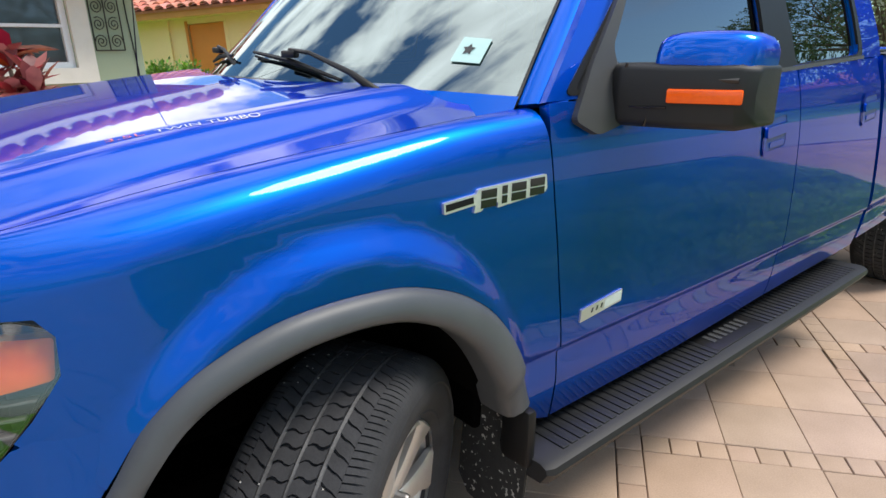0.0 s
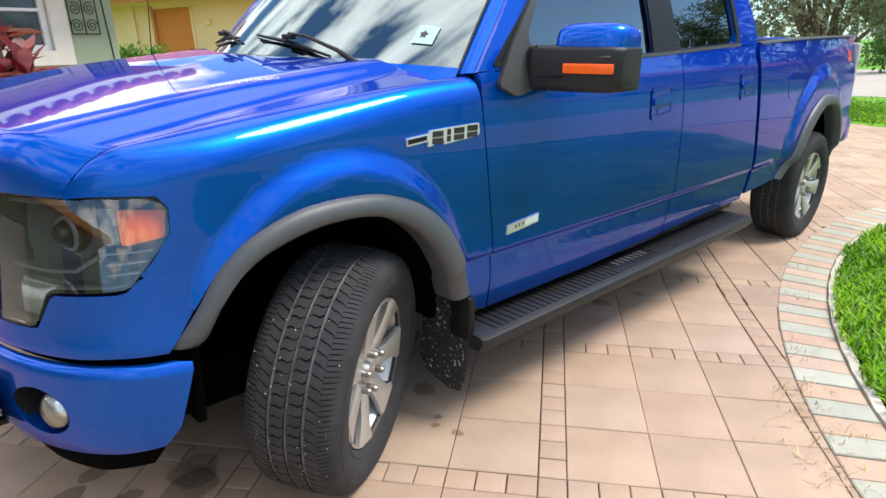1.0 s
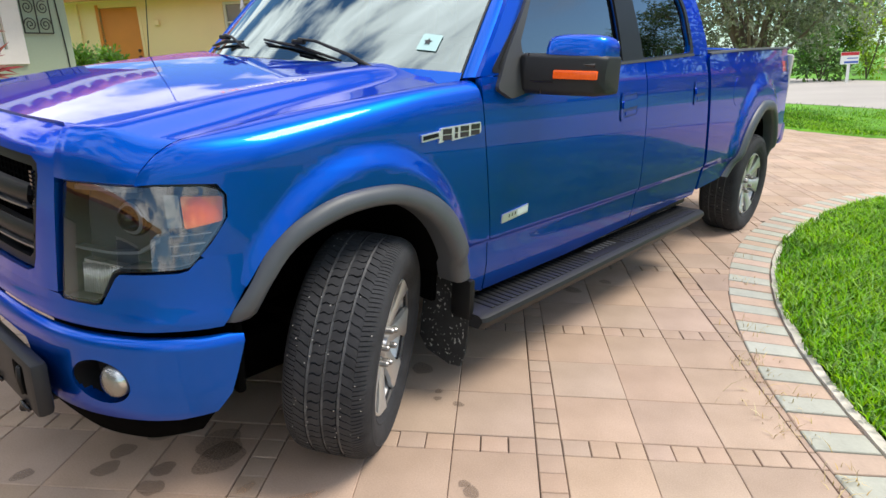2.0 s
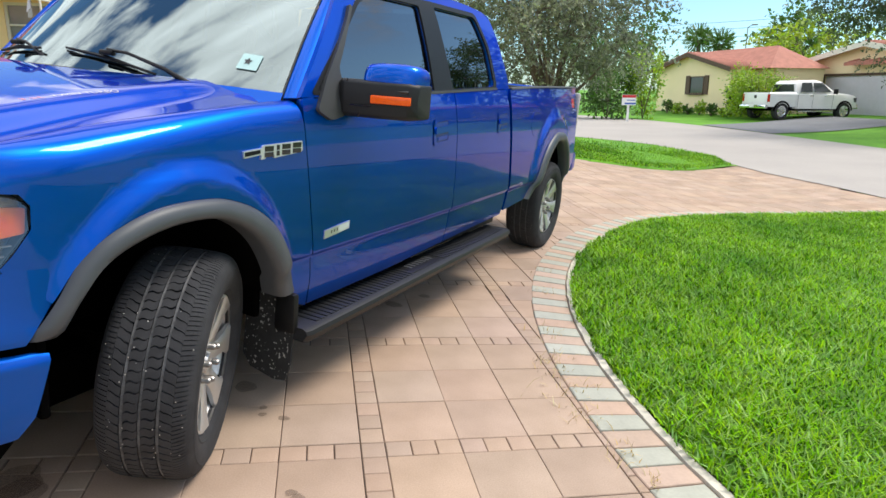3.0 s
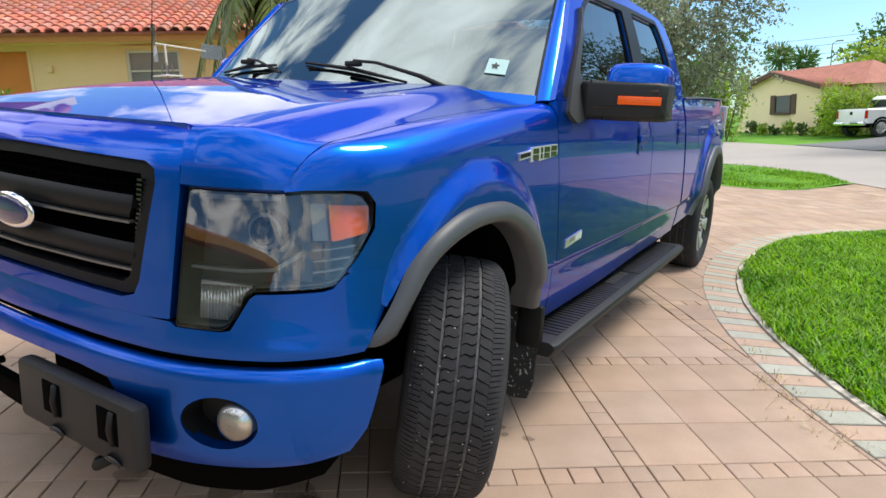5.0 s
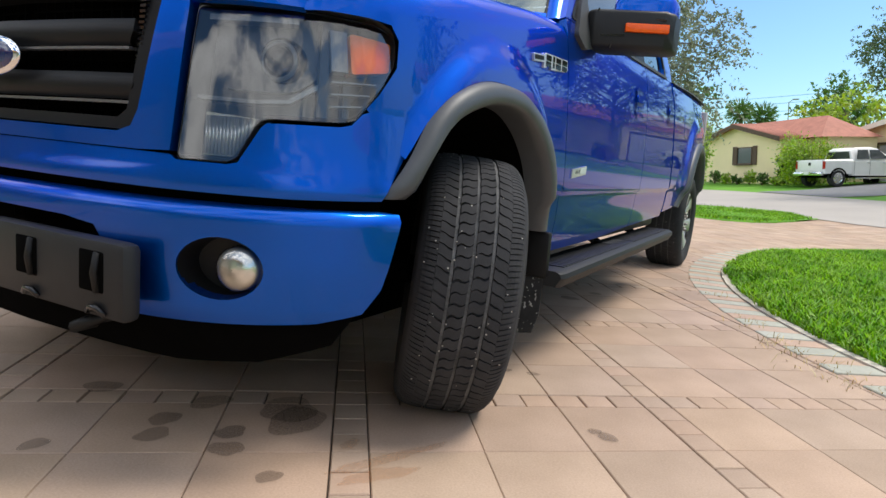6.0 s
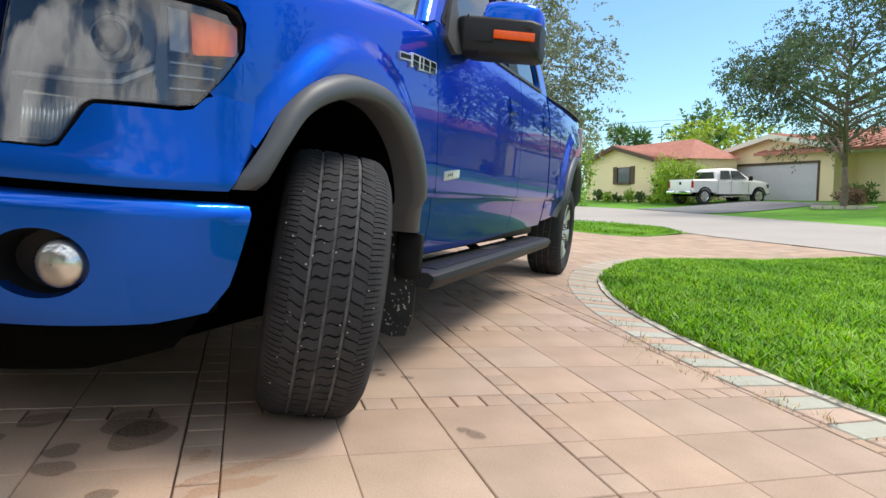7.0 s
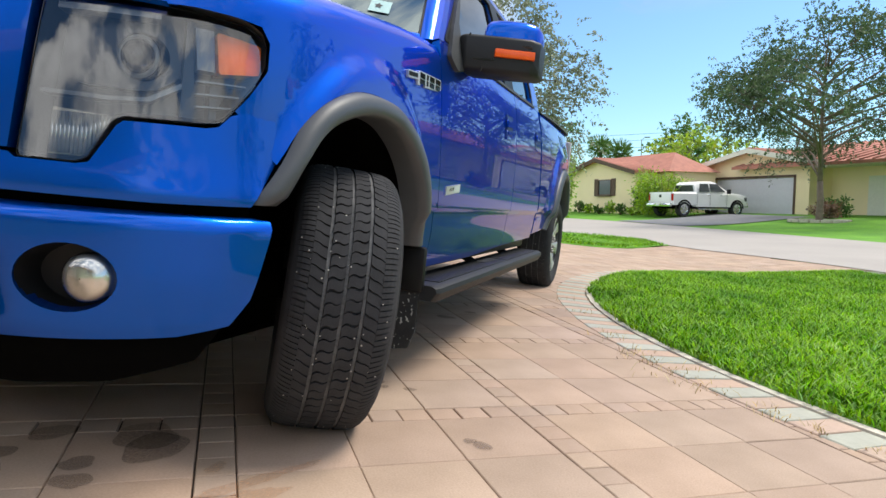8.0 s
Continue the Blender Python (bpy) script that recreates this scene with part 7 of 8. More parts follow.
def frond(bm, base, direction, length, sag, width, pairs=38, seed=0):
    """A feather frond: a bending rib with narrow drooping leaflets."""
    rr = random.Random(seed)
    d = Vector(direction).normalized()
    pts = []
    for i in range(pairs + 1):
        t = i / pairs
        pts.append(Vector(base) + d * length * t * (1 - 0.25 * t) + Vector((0, 0, -sag * length * t * t)))
    tube(bm, pts[::4] + [pts[-1]], [0.02] * (len(pts[::4])) + [0.004], 5)
    for i in range(3, pairs + 1):
        t = i / pairs
        ax = (pts[i] - pts[i - 1]).normalized()
        sd = ax.cross(Vector((0, 0, 1)))
        sd = sd.normalized() if sd.length > 0.05 else Vector((1, 0, 0))
        for s in (-1, 1):
            ln = width * (0.5 + 0.7 * math.sin(math.pi * min(1, t * 0.9 + 0.1))) * rr.uniform(0.85, 1.1)
            tip = pts[i] + sd * s * ln * 0.62 + ax * ln * 0.45 + Vector((0, 0, -ln * rr.uniform(0.35, 0.8)))
            m = pts[i].lerp(tip, 0.5) + Vector((0, 0, ln * 0.08))
            w = ax * 0.030
            v = [bm.verts.new(p) for p in (pts[i] - w, pts[i] + w, m + w * 1.2, tip, m - w * 1.2)]
            bm.faces.new(v)


def palm(name, label, base, height, n, length, seed, sag=0.75, trunk_r=0.09, lean=(0, 0), hang=()):
    root = thing(name, label, "palm tree", Matrix.Translation(base))
    bm = bmesh.new()
    tube(bm, [(0, 0, -0.1), (lean[0] * 0.35, lean[1] * 0.35, height * 0.5), (*lean, height)], [trunk_r * 1.5, trunk_r, trunk_r * 0.8], 12)
    part("trunk", bm, PALM_BARK, root, smooth=True)
    rr = random.Random(seed)
    for k in range(n):
        a = 2 * math.pi * (k + rr.uniform(-0.25, 0.25)) / n
        bm = bmesh.new()
        frond(bm, (*lean, height), (math.cos(a), math.sin(a), rr.uniform(-0.2, 1.0)), length * rr.uniform(0.8, 1.1), sag * rr.uniform(0.8, 1.2), 0.55, seed=seed + k)
        part("frond", bm, LEAF_PALM, root)
    for k, (dx, dy, reach) in enumerate(hang):
        bm = bmesh.new()
        frond(bm, (*lean, height), (dx, dy, 0.35), reach, 2.1 / reach, 0.42, pairs=44, seed=seed + 50 + k)
        part("frond", bm, LEAF_PALM, root)
    return root


# ---- houses ----
def place(ox, oy, oz, rx, ry):
    """A house frame: its x axis runs along (rx, ry), y away from the viewer."""
    r = Vector((rx, ry, 0)).normalized()
    d = Vector((-r.y, r.x, 0))
    return Matrix(((r.x, d.x, 0, ox), (r.y, d.y, 0, oy), (0, 0, 1, oz), (0, 0, 0, 1)))


def wall_with_holes(name, parent, x0, x1, z0, z1, holes, mat, y=0.0, th=0.2):
    """An upright wall along x with openings cut through it."""
    polys = [[Vector((a, b, 0)) for a, b in ((x0, z0), (x1, z0), (x1, z1), (x0, z1))]]
    polys += [[Vector((a, b, 0)) for a, b in ((h0, g0), (h1, g0), (h1, g1), (h0, g1))] for h0, h1, g0, g1 in holes]
    flat = [p for q in polys for p in q]
    bm = bmesh.new()
    vf, vb = [bm.verts.new((p.x, y, p.y)) for p in flat], [bm.verts.new((p.x, y + th, p.y)) for p in flat]
    for t in tessellate_polygon(polys):
        bm.faces.new([vf[i] for i in t]); bm.faces.new([vb[i] for i in reversed(t)])
    o = 0
    for q in polys:
        n = len(q)
        for i in range(n):
            bm.faces.new((vf[o + i], vf[o + (i + 1) % n], vb[o + (i + 1) % n], vb[o + i]))
        o += n
    bmesh.ops.recalc_face_normals(bm, faces=bm.faces[:])
    return part(name, bm, mat, parent)


def window(parent, x0, x1, z0, z1, y=0.0, bars=1, frame=OFF_WHITE, glass=WINDOW_DARK, fw=0.05, sill=True, shutters=None):
    bm = bmesh.new()
    for a, b, c, d in ((x0, x1, z0, z0 + fw), (x0, x1, z1 - fw, z1), (x0, x0 + fw, z0 + fw, z1 - fw), (x1 - fw, x1, z0 + fw, z1 - fw)):
        box(bm, (a + b) / 2, y + 0.06, (c + d) / 2, b - a, 0.07, d - c)
    for k in range(bars):
        zz = lerp(z0, z1, (k + 1) / (bars + 1))
        box(bm, (x0 + x1) / 2, y + 0.055, zz, x1 - x0 - 2 * fw, 0.05, 0.035)
    win = part("window", bm, frame, parent)
    for k in range(bars + 1):
        bm = bmesh.new()
        box(bm, (x0 + x1) / 2, y + 0.085, lerp(z0 + fw, z1 - fw, (k + 0.5) / (bars + 1)), x1 - x0 - 2 * fw, 0.012, (z1 - z0 - 2 * fw) / (bars + 1))
        part("pane", bm, glass, win)
    if sill:
        bm = bmesh.new()
        box(bm, (x0 + x1) / 2, y - 0.03, z0 - 0.04, x1 - x0 + 0.16, 0.14, 0.07, bevel=0.01)
        part("sill", bm, frame, win)
    return win


def gable_roof(parent, x0, x1, y0, y1, z_eave, z_ridge, mat, along_y=True, over=0.45, th=0.14, fascia=None):
    """Two slopes; the ridge runs along y (or x), with fascia boards."""
    xm, ym = (x0 + x1) / 2, (y0 + y1) / 2
    for s in (-1, 1):
        bm = bmesh.new()
        if along_y:
            half = (x1 - x0) / 2
            k = (z_ridge - z_eave) / half
            e = (xm + s * (half + over), z_eave - k * over)
            q = [(e[0], y0 - over, e[1]), (e[0], y1 + over, e[1]), (xm, y1 + over, z_ridge), (xm, y0 - over, z_ridge)]
        else:
            half = (y1 - y0) / 2
            k = (z_ridge - z_eave) / half
            e = (ym + s * (half + over), z_eave - k * over)
            q = [(x0 - over, e[0], e[1]), (x1 + over, e[0], e[1]), (x1 + over, ym, z_ridge), (x0 - over, ym, z_ridge)]
        lo = [bm.verts.new(p) for p in q]
        hi = [bm.verts.new((p[0], p[1], p[2] + th)) for p in q]
        bm.faces.new(lo); bm.faces.new(hi[::-1])
        for i in range(4):
            bm.faces.new((lo[i], lo[(i + 1) % 4], hi[(i + 1) % 4], hi[i]))
        bmesh.ops.recalc_face_normals(bm, faces=bm.faces[:])
        roof = part("roof", bm, mat, parent)
        # raised tile courses
        bm = bmesh.new()
        a, b, c, d = [Vector(p) + Vector((0, 0, th)) for p in q]
        n = 26
        for i in range(n):
            u = (i + 0.5) / n
            p, r2 = a.lerp(b, u), d.lerp(c, u)
            tube(bm, [p, r2], 0.06, 5)
        tagged(part("tile_ridge", bm, mat, roof, smooth=True), kind="stuff")
    if fascia and along_y:
        for s in (-1, 1):
            bm = bmesh.new()
            half = (x1 - x0) / 2
            k = (z_ridge - z_eave) / half
            p0, p1 = Vector((xm + s * (half + over), y0 - over - 0.02, z_eave - k * over)), Vector((xm, y0 - over - 0.02, z_ridge))
            v = [bm.verts.new(p) for p in (p0 + Vector((0, 0, -0.10)), p1 + Vector((0, 0, -0.10)), p1 + Vector((0, 0, th)), p0 + Vector((0, 0, th)))]
            v += [bm.verts.new(w.co + Vector((0, 0.04, 0))) for w in v[:4]]
            bm.faces.new(v[:4]); bm.faces.new(v[4:][::-1])
            for i in range(4):
                bm.faces.new((v[i], v[(i + 1) % 4], v[4 + (i + 1) % 4], v[4 + i]))
            bmesh.ops.recalc_face_normals(bm, faces=bm.faces[:])
            part("bargeboard", bm, fascia, parent)


def hip_roof(parent, x0, x1, y0, y1, z0, z1, mat):
    """Four slopes rising to a short ridge along x."""
    bm = bmesh.new()
    ym, d = (y0 + y1) / 2, (y1 - y0) / 2
    v = [bm.verts.new(p) for p in ((x0, y0, z0), (x1, y0, z0), (x1, y1, z0), (x0, y1, z0), (x0 + d, ym, z1), (x1 - d, ym, z1))]
    for idx in ((0, 1, 5, 4), (1, 2, 5), (2, 3, 4, 5), (3, 0, 4), (3, 2, 1, 0)):
        bm.faces.new([v[k] for k in idx])
    bmesh.ops.recalc_face_normals(bm, faces=bm.faces[:])
    return part("roof", bm, mat, parent)


def gable_wall(parent, x0, x1, z0, z1, zr, mat, y=0.0, th=0.2):
    bm = bmesh.new()
    q = [(x0, z0), (x1, z0), (x1, z1), ((x0 + x1) / 2, zr), (x0, z1)]
    f, b = [bm.verts.new((a, y, c)) for a, c in q], [bm.verts.new((a, y + th, c)) for a, c in q]
    bm.faces.new(f); bm.faces.new(b[::-1])
    for i in range(5):
        bm.faces.new((f[i], f[(i + 1) % 5], b[(i + 1) % 5], b[i]))
    bmesh.ops.recalc_face_normals(bm, faces=bm.faces[:])
    return part("wall", bm, mat, parent)


def block(name, parent, x0, x1, y0, y1, z0, z1, mat, bevel=0.0, label=""):
    bm = bmesh.new()
    box(bm, (x0 + x1) / 2, (y0 + y1) / 2, (z0 + z1) / 2, x1 - x0, y1 - y0, z1 - z0, bevel=bevel)
    return part(name, bm, mat, parent, label)


# the pale yellow house behind the truck
near = thing("yellow_house", "pale yellow stucco house with orange door and red tile roof", "house", place(5.36, 12.2, 0.85, 0.643, -0.766))
wall_with_holes("wall", near, -9.0, 9.5, -0.6, 2.40, ((-0.86, 0.0, -0.02, 1.98), (1.88, 2.95, 1.13, 1.97)), STUCCO)
block("wall", near, -9.0, -8.8, 0.2, 7.0, -0.6, 2.56, STUCCO)
block("wall", near, 9.3, 9.5, 0.2, 7.0, -0.6, 2.56, STUCCO)
block("wall", near, -9.0, 9.5, 7.0, 7.2, -0.6, 2.56, STUCCO)
block("trim_line", near, 1.78, 3.05, -0.05, 0.0, 2.00, 2.05, STUCCO)
block("trim_line", near, 1.82, 3.01, -0.06, 0.0, 1.05, 1.09, STUCCO)
block("pilaster", near, -1.55, -1.30, -0.06, 0.0, -0.6, 2.5, STUCCO)
window(near, 1.88, 2.95, 1.13, 1.97, glass=WINDOW_GREY, bars=1, sill=False, fw=0.055)
door = block("door", near, -0.85, -0.01, 0.05, 0.10, 0.0, 1.97, ORANGE, 0.006, "flat orange entrance door")
for zz in (0.92, 1.06):
    bm = bmesh.new()
    bmesh.ops.create_uvsphere(bm, u_segments=12, v_segments=8, radius=0.035)
    part("door_knob", bm, BROWN, door, smooth=True, m=Matrix.Translation((-0.10, 0.02, zz)))
block("door_frame", near, -0.92, -0.86, -0.02, 0.12, 0, 2.04, ORANGE)
block("door_frame", near, 0.0, 0.06, -0.02, 0.12, 0, 2.04, STUCCO)
block("wall_lamp", near, 0.36, 0.47, -0.10, 0.0, 1.55, 1.68, STUCCO, 0.02)
block("fascia", near, -9.6, 10.0, -0.66, -0.61, 2.06, 2.21, FASCIA)
block("soffit", near, -9.6, 10.0, -0.61, 0.1, 2.09, 2.13, STUCCO)
# roof slope under the tiles, then the tiles
bm = bmesh.new()
k_r = math.tan(radians(19))
q = [(-9.8, -0.72, 2.18), (10.2, -0.72, 2.18), (10.2, 4.2, 2.18 + 4.92 * k_r), (-9.8, 4.2, 2.18 + 4.92 * k_r)]
v = [bm.verts.new(p) for p in q] + [bm.verts.new((p[0], p[1], p[2] + 0.05)) for p in q]
bm.faces.new(v[:4]); bm.faces.new(v[4:][::-1])
for i in range(4):
    bm.faces.new((v[i], v[(i + 1) % 4], v[4 + (i + 1) % 4], v[4 + i]))
roof_near = part("roof", bm, TILE, near)
bm = bmesh.new()
ring0, ring1 = [], []
for i in range(9):
    a = math.pi * i / 8
    x = -0.10 * math.cos(a)
    z = 0.075 * math.sin(a)
    ring0.append((x, z)); ring1.append((x * 0.86, z * 0.8))
ring0.append((0.155, -0.005)); ring1.append((0.155, -0.005))
f0 = [bm.verts.new((x, -0.21, z + 0.022)) for x, z in ring0]
f1 = [bm.verts.new((x, 0.21, z)) for x, z in ring1]
f2 = [bm.verts.new((x, -0.21, z)) for x, z in ring0]
for i in range(len(f0) - 1):
    bm.faces.new((f0[i], f0[i + 1], f1[i + 1], f1[i]))
    bm.faces.new((f2[i], f2[i + 1], f0[i + 1], f0[i]))
tile_me = bpy.data.meshes.new("roof_tile")
bm.to_mesh(tile_me)
bm.free()
tile_me.shade_smooth()
tile_me.set_sharp_from_angle(angle=radians(50))
tile_me.materials.append(TILE)
tilt = Matrix.Rotation(radians(19), 4, "X")
tile_pos = []
for row in range(13):
    for col in range(79):
        x = -9.75 + 0.252 * col
        yy = -0.66 + 0.34 * row * math.cos(radians(19))
        tile_pos.append((row, x, yy, 2.255 + (yy + 0.72) * k_r))
near_tiles = [t for t in tile_pos if t[0] < 6 and -3.4 < t[1] < 8.6][:288]
for row, x, yy, zz in near_tiles:
    ob = new("roof_tile", tile_me)
    ob.parent = roof_near
    ob.matrix_local = Matrix.Translation((x, yy, zz)) @ tilt
rest = set(tile_pos) - set(near_tiles)
vv, ff = [], []
base_v = [v.co.copy() for v in tile_me.vertices]
base_f = [tuple(p.vertices) for p in tile_me.polygons]
for row, x, yy, zz in sorted(rest):
    m = Matrix.Translation((x, yy, zz)) @ tilt
    o = len(vv)
    vv += [tuple(m @ c) for c in base_v]
    ff += [tuple(o + i for i in f) for f in base_f]
me = bpy.data.meshes.new("roof_tile_field")
me.from_pydata(vv, [], ff)
me.shade_smooth()
me.materials.append(TILE_JOINED)
ob = new("roof_tile_field", me)
ob.parent = roof_near
tagged(ob, kind="stuff")

# the sage green wing with its window and iron grille
wing = thing("green_wing", "sage green stucco house wing with white window and iron grille", "house", place(1.95, 6.75, 0.55, 0.985, 0.17))
wall_with_holes("wall", wing, -7.0, 0.0, -0.7, 2.36, ((-3.4, -0.80, 1.13, 2.07),), GREEN_WALL)
block("wall", wing, -0.2, 0.0, 0.2, 6.0, -0.7, 2.36, GREEN_WALL)
window(wing, -3.4, -0.80, 1.13, 2.07, bars=1, frame=WHITE, fw=0.07, sill=False)
for a, b, c, d in ((-3.6, -0.59, 0.96, 1.13), (-0.80, -0.59, 1.13, 2.33), (-3.6, -0.80, 2.07, 2.33)):
    block("window_surround", wing, a, b, -0.05, 0.0, c, d, OFF_WHITE)
wing_roof = hip_roof(wing, -7.6, 0.55, -0.75, 6.6, 2.34, 3.8, FAR_TILE)
block("fascia", wing, -7.6, 0.56, -0.80, -0.755, 2.22, 2.40, OFF_WHITE)
for k in range(32):
    bm = bmesh.new()
    tube(bm, [(0, -0.84, 2.40), (0, -0.36, 2.59)], [0.10, 0.085], 8)
    part("eave_tile", bm, TILE, wing_roof, smooth=True, m=Matrix.Translation((-7.48 + 0.252 * k, 0, 0)))
grl = thing("iron_grille", "dark wrought iron scroll grille on the green wall", "grille", wing.matrix_world.copy())
IRON = material("dark_bronze_iron", (0.045, 0.045, 0.035), rough=0.5, metal=0.6, vary=0.2)
bm = bmesh.new()
gx0, gx1, gz0, gz1 = -0.56, -0.22, 1.32, 2.30
for pts_ in ([(gx0, gz0), (gx1, gz0)], [(gx0, gz1), (gx1, gz1)], [(gx0, gz0), (gx0, gz1)], [(gx1, gz0), (gx1, gz1)], [((gx0 + gx1) / 2, gz0), ((gx0 + gx1) / 2, gz1)]):
    tube(bm, [(a, -0.035, b) for a, b in pts_], 0.008, 6)
part("frame", bm, IRON, grl)
for s in (-1, 1):
    for k in range(5):
        bm = bmesh.new()
        cx, cz = (gx0 + gx1) / 2 + s * 0.09, gz0 + 0.10 + 0.2 * k
        sp_ = [(cx + s * 0.075 * (1 - t / 22) * math.cos(t * 0.62 + k), -0.035, cz + 0.085 * (1 - t / 22) * math.sin(t * 0.62 + k)) for t in range(20)]
        tube(bm, sp_, 0.006, 5)
        part("scroll", bm, IRON, grl, smooth=True)

cable = new("wall_cable")
cable.matrix_world = wing.matrix_world.copy()
tagged(cable, "thin black cable running down the green wall", "cable")
bm = bmesh.new()
tube(bm, [(-0.13, -0.012, 2.33), (-0.12, -0.012, 1.7), (-0.09, -0.012, 1.1), (-0.085, -0.012, -0.4)], 0.007, 6)
part("cable", bm, BLACK, cable)

# unseen garage end ahead of the truck, placed and lengthened to block low sky
ahead = thing("garage_wing", "unseen sage green garage wing with a tiled hip roof, blocking low sky", "house", place(-6.9, -4.0, 0.0, 0.17, 0.985))
wall_with_holes("wall", ahead, 0.0, 13.0, -1.0, 2.75, ((5.6, 10.5, -0.3, 2.0), (1.4, 3.4, 0.8, 2.0)), GREEN_WALL)
block("wall", ahead, 0.0, 0.2, 0.2, 6.0, -1.0, 2.75, GREEN_WALL)
block("wall", ahead, 12.8, 13.0, 0.2, 6.0, -1.0, 2.75, GREEN_WALL)
block("wall", ahead, 0.0, 13.0, 6.0, 6.2, -1.0, 2.75, GREEN_WALL)
window(ahead, 1.4, 3.4, 0.8, 2.0, frame=WHITE)
adoor = block("garage_door", ahead, 5.62, 10.48, 0.06, 0.10, -0.3, 1.98, OFF_WHITE, 0.0, "off-white panelled garage door")
for k in range(4):
    block("door_panel", adoor, 5.66, 10.44, 0.045, 0.06, -0.28 + 0.57 * k, 0.26 + 0.57 * k, OFF_WHITE)
# a roof line ahead is inferred from head lamp reflections
hip_roof(ahead, -0.7, 13.7, -0.7, 6.9, 2.55, 4.1, FAR_TILE)
block("fascia", ahead, -0.72, 13.72, -0.74, -0.70, 2.42, 2.60, FASCIA)

# red-leaved shrub by the window
cord = thing("cordyline_shrub", "burgundy red cordyline shrub with long pointed leaves", "shrub", Matrix.Translation((0.38, 4.5, 0.40)))
for st in range(5):
    rr = random.Random(40 + st)
    ox, oy, hz = rr.uniform(-0.40, 0.16), rr.uniform(-0.22, 0.22), rr.uniform(0.92, 1.34)
    bm = bmesh.new()
    tube(bm, [(ox * 0.4, oy * 0.4, -0.05), (ox, oy, hz)], [0.022, 0.016], 6)
    stem = part("stem", bm, BARK, cord)
    bm = bmesh.new()
    for k in range(20):
        a, el = rr.uniform(0, 6.28), rr.uniform(0.15, 1.3)
        d = Vector((math.cos(a) * math.cos(el), math.sin(a) * math.cos(el), math.sin(el)))
        sd = d.cross(Vector((0, 0, 1))).normalized()
        ln = rr.uniform(0.30, 0.52)
        p = Vector((ox, oy, hz + rr.uniform(-0.12, 0.06)))
        rows_ = []
        for f, w in ((0.0, 0.016), (0.3, 0.058), (0.65, 0.052), (1.0, 0.003)):
            c = p + d * ln * f + Vector((0, 0, -0.16 * ln * f * f * 2))
            rows_.append((bm.verts.new(c - sd * w), bm.verts.new(c + Vector((0, 0, -w * 0.4))), bm.verts.new(c + sd * w)))
        for u, w in zip(rows_[:-1], rows_[1:]):
            bm.faces.new((u[0], u[1], w[1], w[0])); bm.faces.new((u[1], u[2], w[2], w[1]))
    part("leaves", bm, LEAF_RED, stem, smooth=True)

bush("hedge_bush", "clipped leafy green bush near the yellow house", (3.16, 9.4, 0.72), (0.80, 0.75, 1.02), 11000, 0.075, LEAF_HEDGE, 5)
palm("palm_tree", "slender palm with hanging feather fronds", (7.52, 6.82, 0.45), 3.6, 13, 2.0, 7, sag=1.1, lean=(-0.24, 0.30), hang=((-0.55, 0.75, 0.7), (-0.35, 0.95, 0.55), (-0.75, 0.6, 0.9), (-0.5, 0.2, 0.6)))

# small garden windmill
mill = thing("garden_windmill", "galvanised garden windmill on a lattice tower", "garden windmill", Matrix.Translation((5.40, 7.85, 0.52)))
for sx, sy in ((-1, -1), (1, -1), (1, 1), (-1, 1)):  # tower legs
    bm = bmesh.new()
    tube(bm, [(0.26 * sx, 0.26 * sy, 0), (0.045 * sx, 0.045 * sy, 1.75)], 0.013, 5)
    part("tower_leg", bm, STEEL, mill)
for z in (0.45, 0.9, 1.32):
    w = lerp(0.26, 0.045, z / 1.75)
    bm = bmesh.new()
    tube(bm, [(-w, -w, z), (w, -w, z), (w, w, z), (-w, w, z), (-w, -w, z)], 0.008, 4)
    part("tower_brace", bm, STEEL, mill)
block("platform", mill, -0.17, 0.17, -0.17, 0.17, 1.53, 1.55, WHITE)
bm = bmesh.new()
tube(bm, [(0, 0, 1.72), (0, 0, 2.05)], 0.02, 6)
tube(bm, [(-0.12, 0.09, 2.07), (0.52, -0.38, 1.95)], 0.016, 6)
part("mast", bm, OFF_WHITE, mill)
bm = bmesh.new()
vane_m = Matrix.Translation((0.62, -0.45, 1.93)) @ Matrix.Rotation(radians(-36), 4, "Z") @ Matrix.Rotation(radians(8), 4, "Y")
box(bm, 0, 0, 0, 0.40, 0.012, 0.24, bevel=0.004)
part("tail_vane", bm, STEEL, mill, m=vane_m)
fan_m = Matrix.Translation((-0.13, 0.10, 2.07)) @ Matrix.Rotation(radians(-36), 4, "Z")
for k in range(8):
    bm = bmesh.new()
    v = [bm.verts.new(p) for p in ((0.0, -0.015, 0.05), (0.03, 0.015, 0.05), (0.04, 0.05, 0.30), (-0.03, -0.05, 0.30))]
    v2 = [bm.verts.new(w.co + Vector((0.006, 0, 0))) for w in v]
    bm.faces.new(v); bm.faces.new(v2[::-1])
    for i in range(4):
        bm.faces.new((v[i], v[(i + 1) % 4], v2[(i + 1) % 4], v2[i]))
    part("fan_blade", bm, STEEL, mill, m=fan_m @ Matrix.Rotation(2 * math.pi * k / 8, 4, "X"))

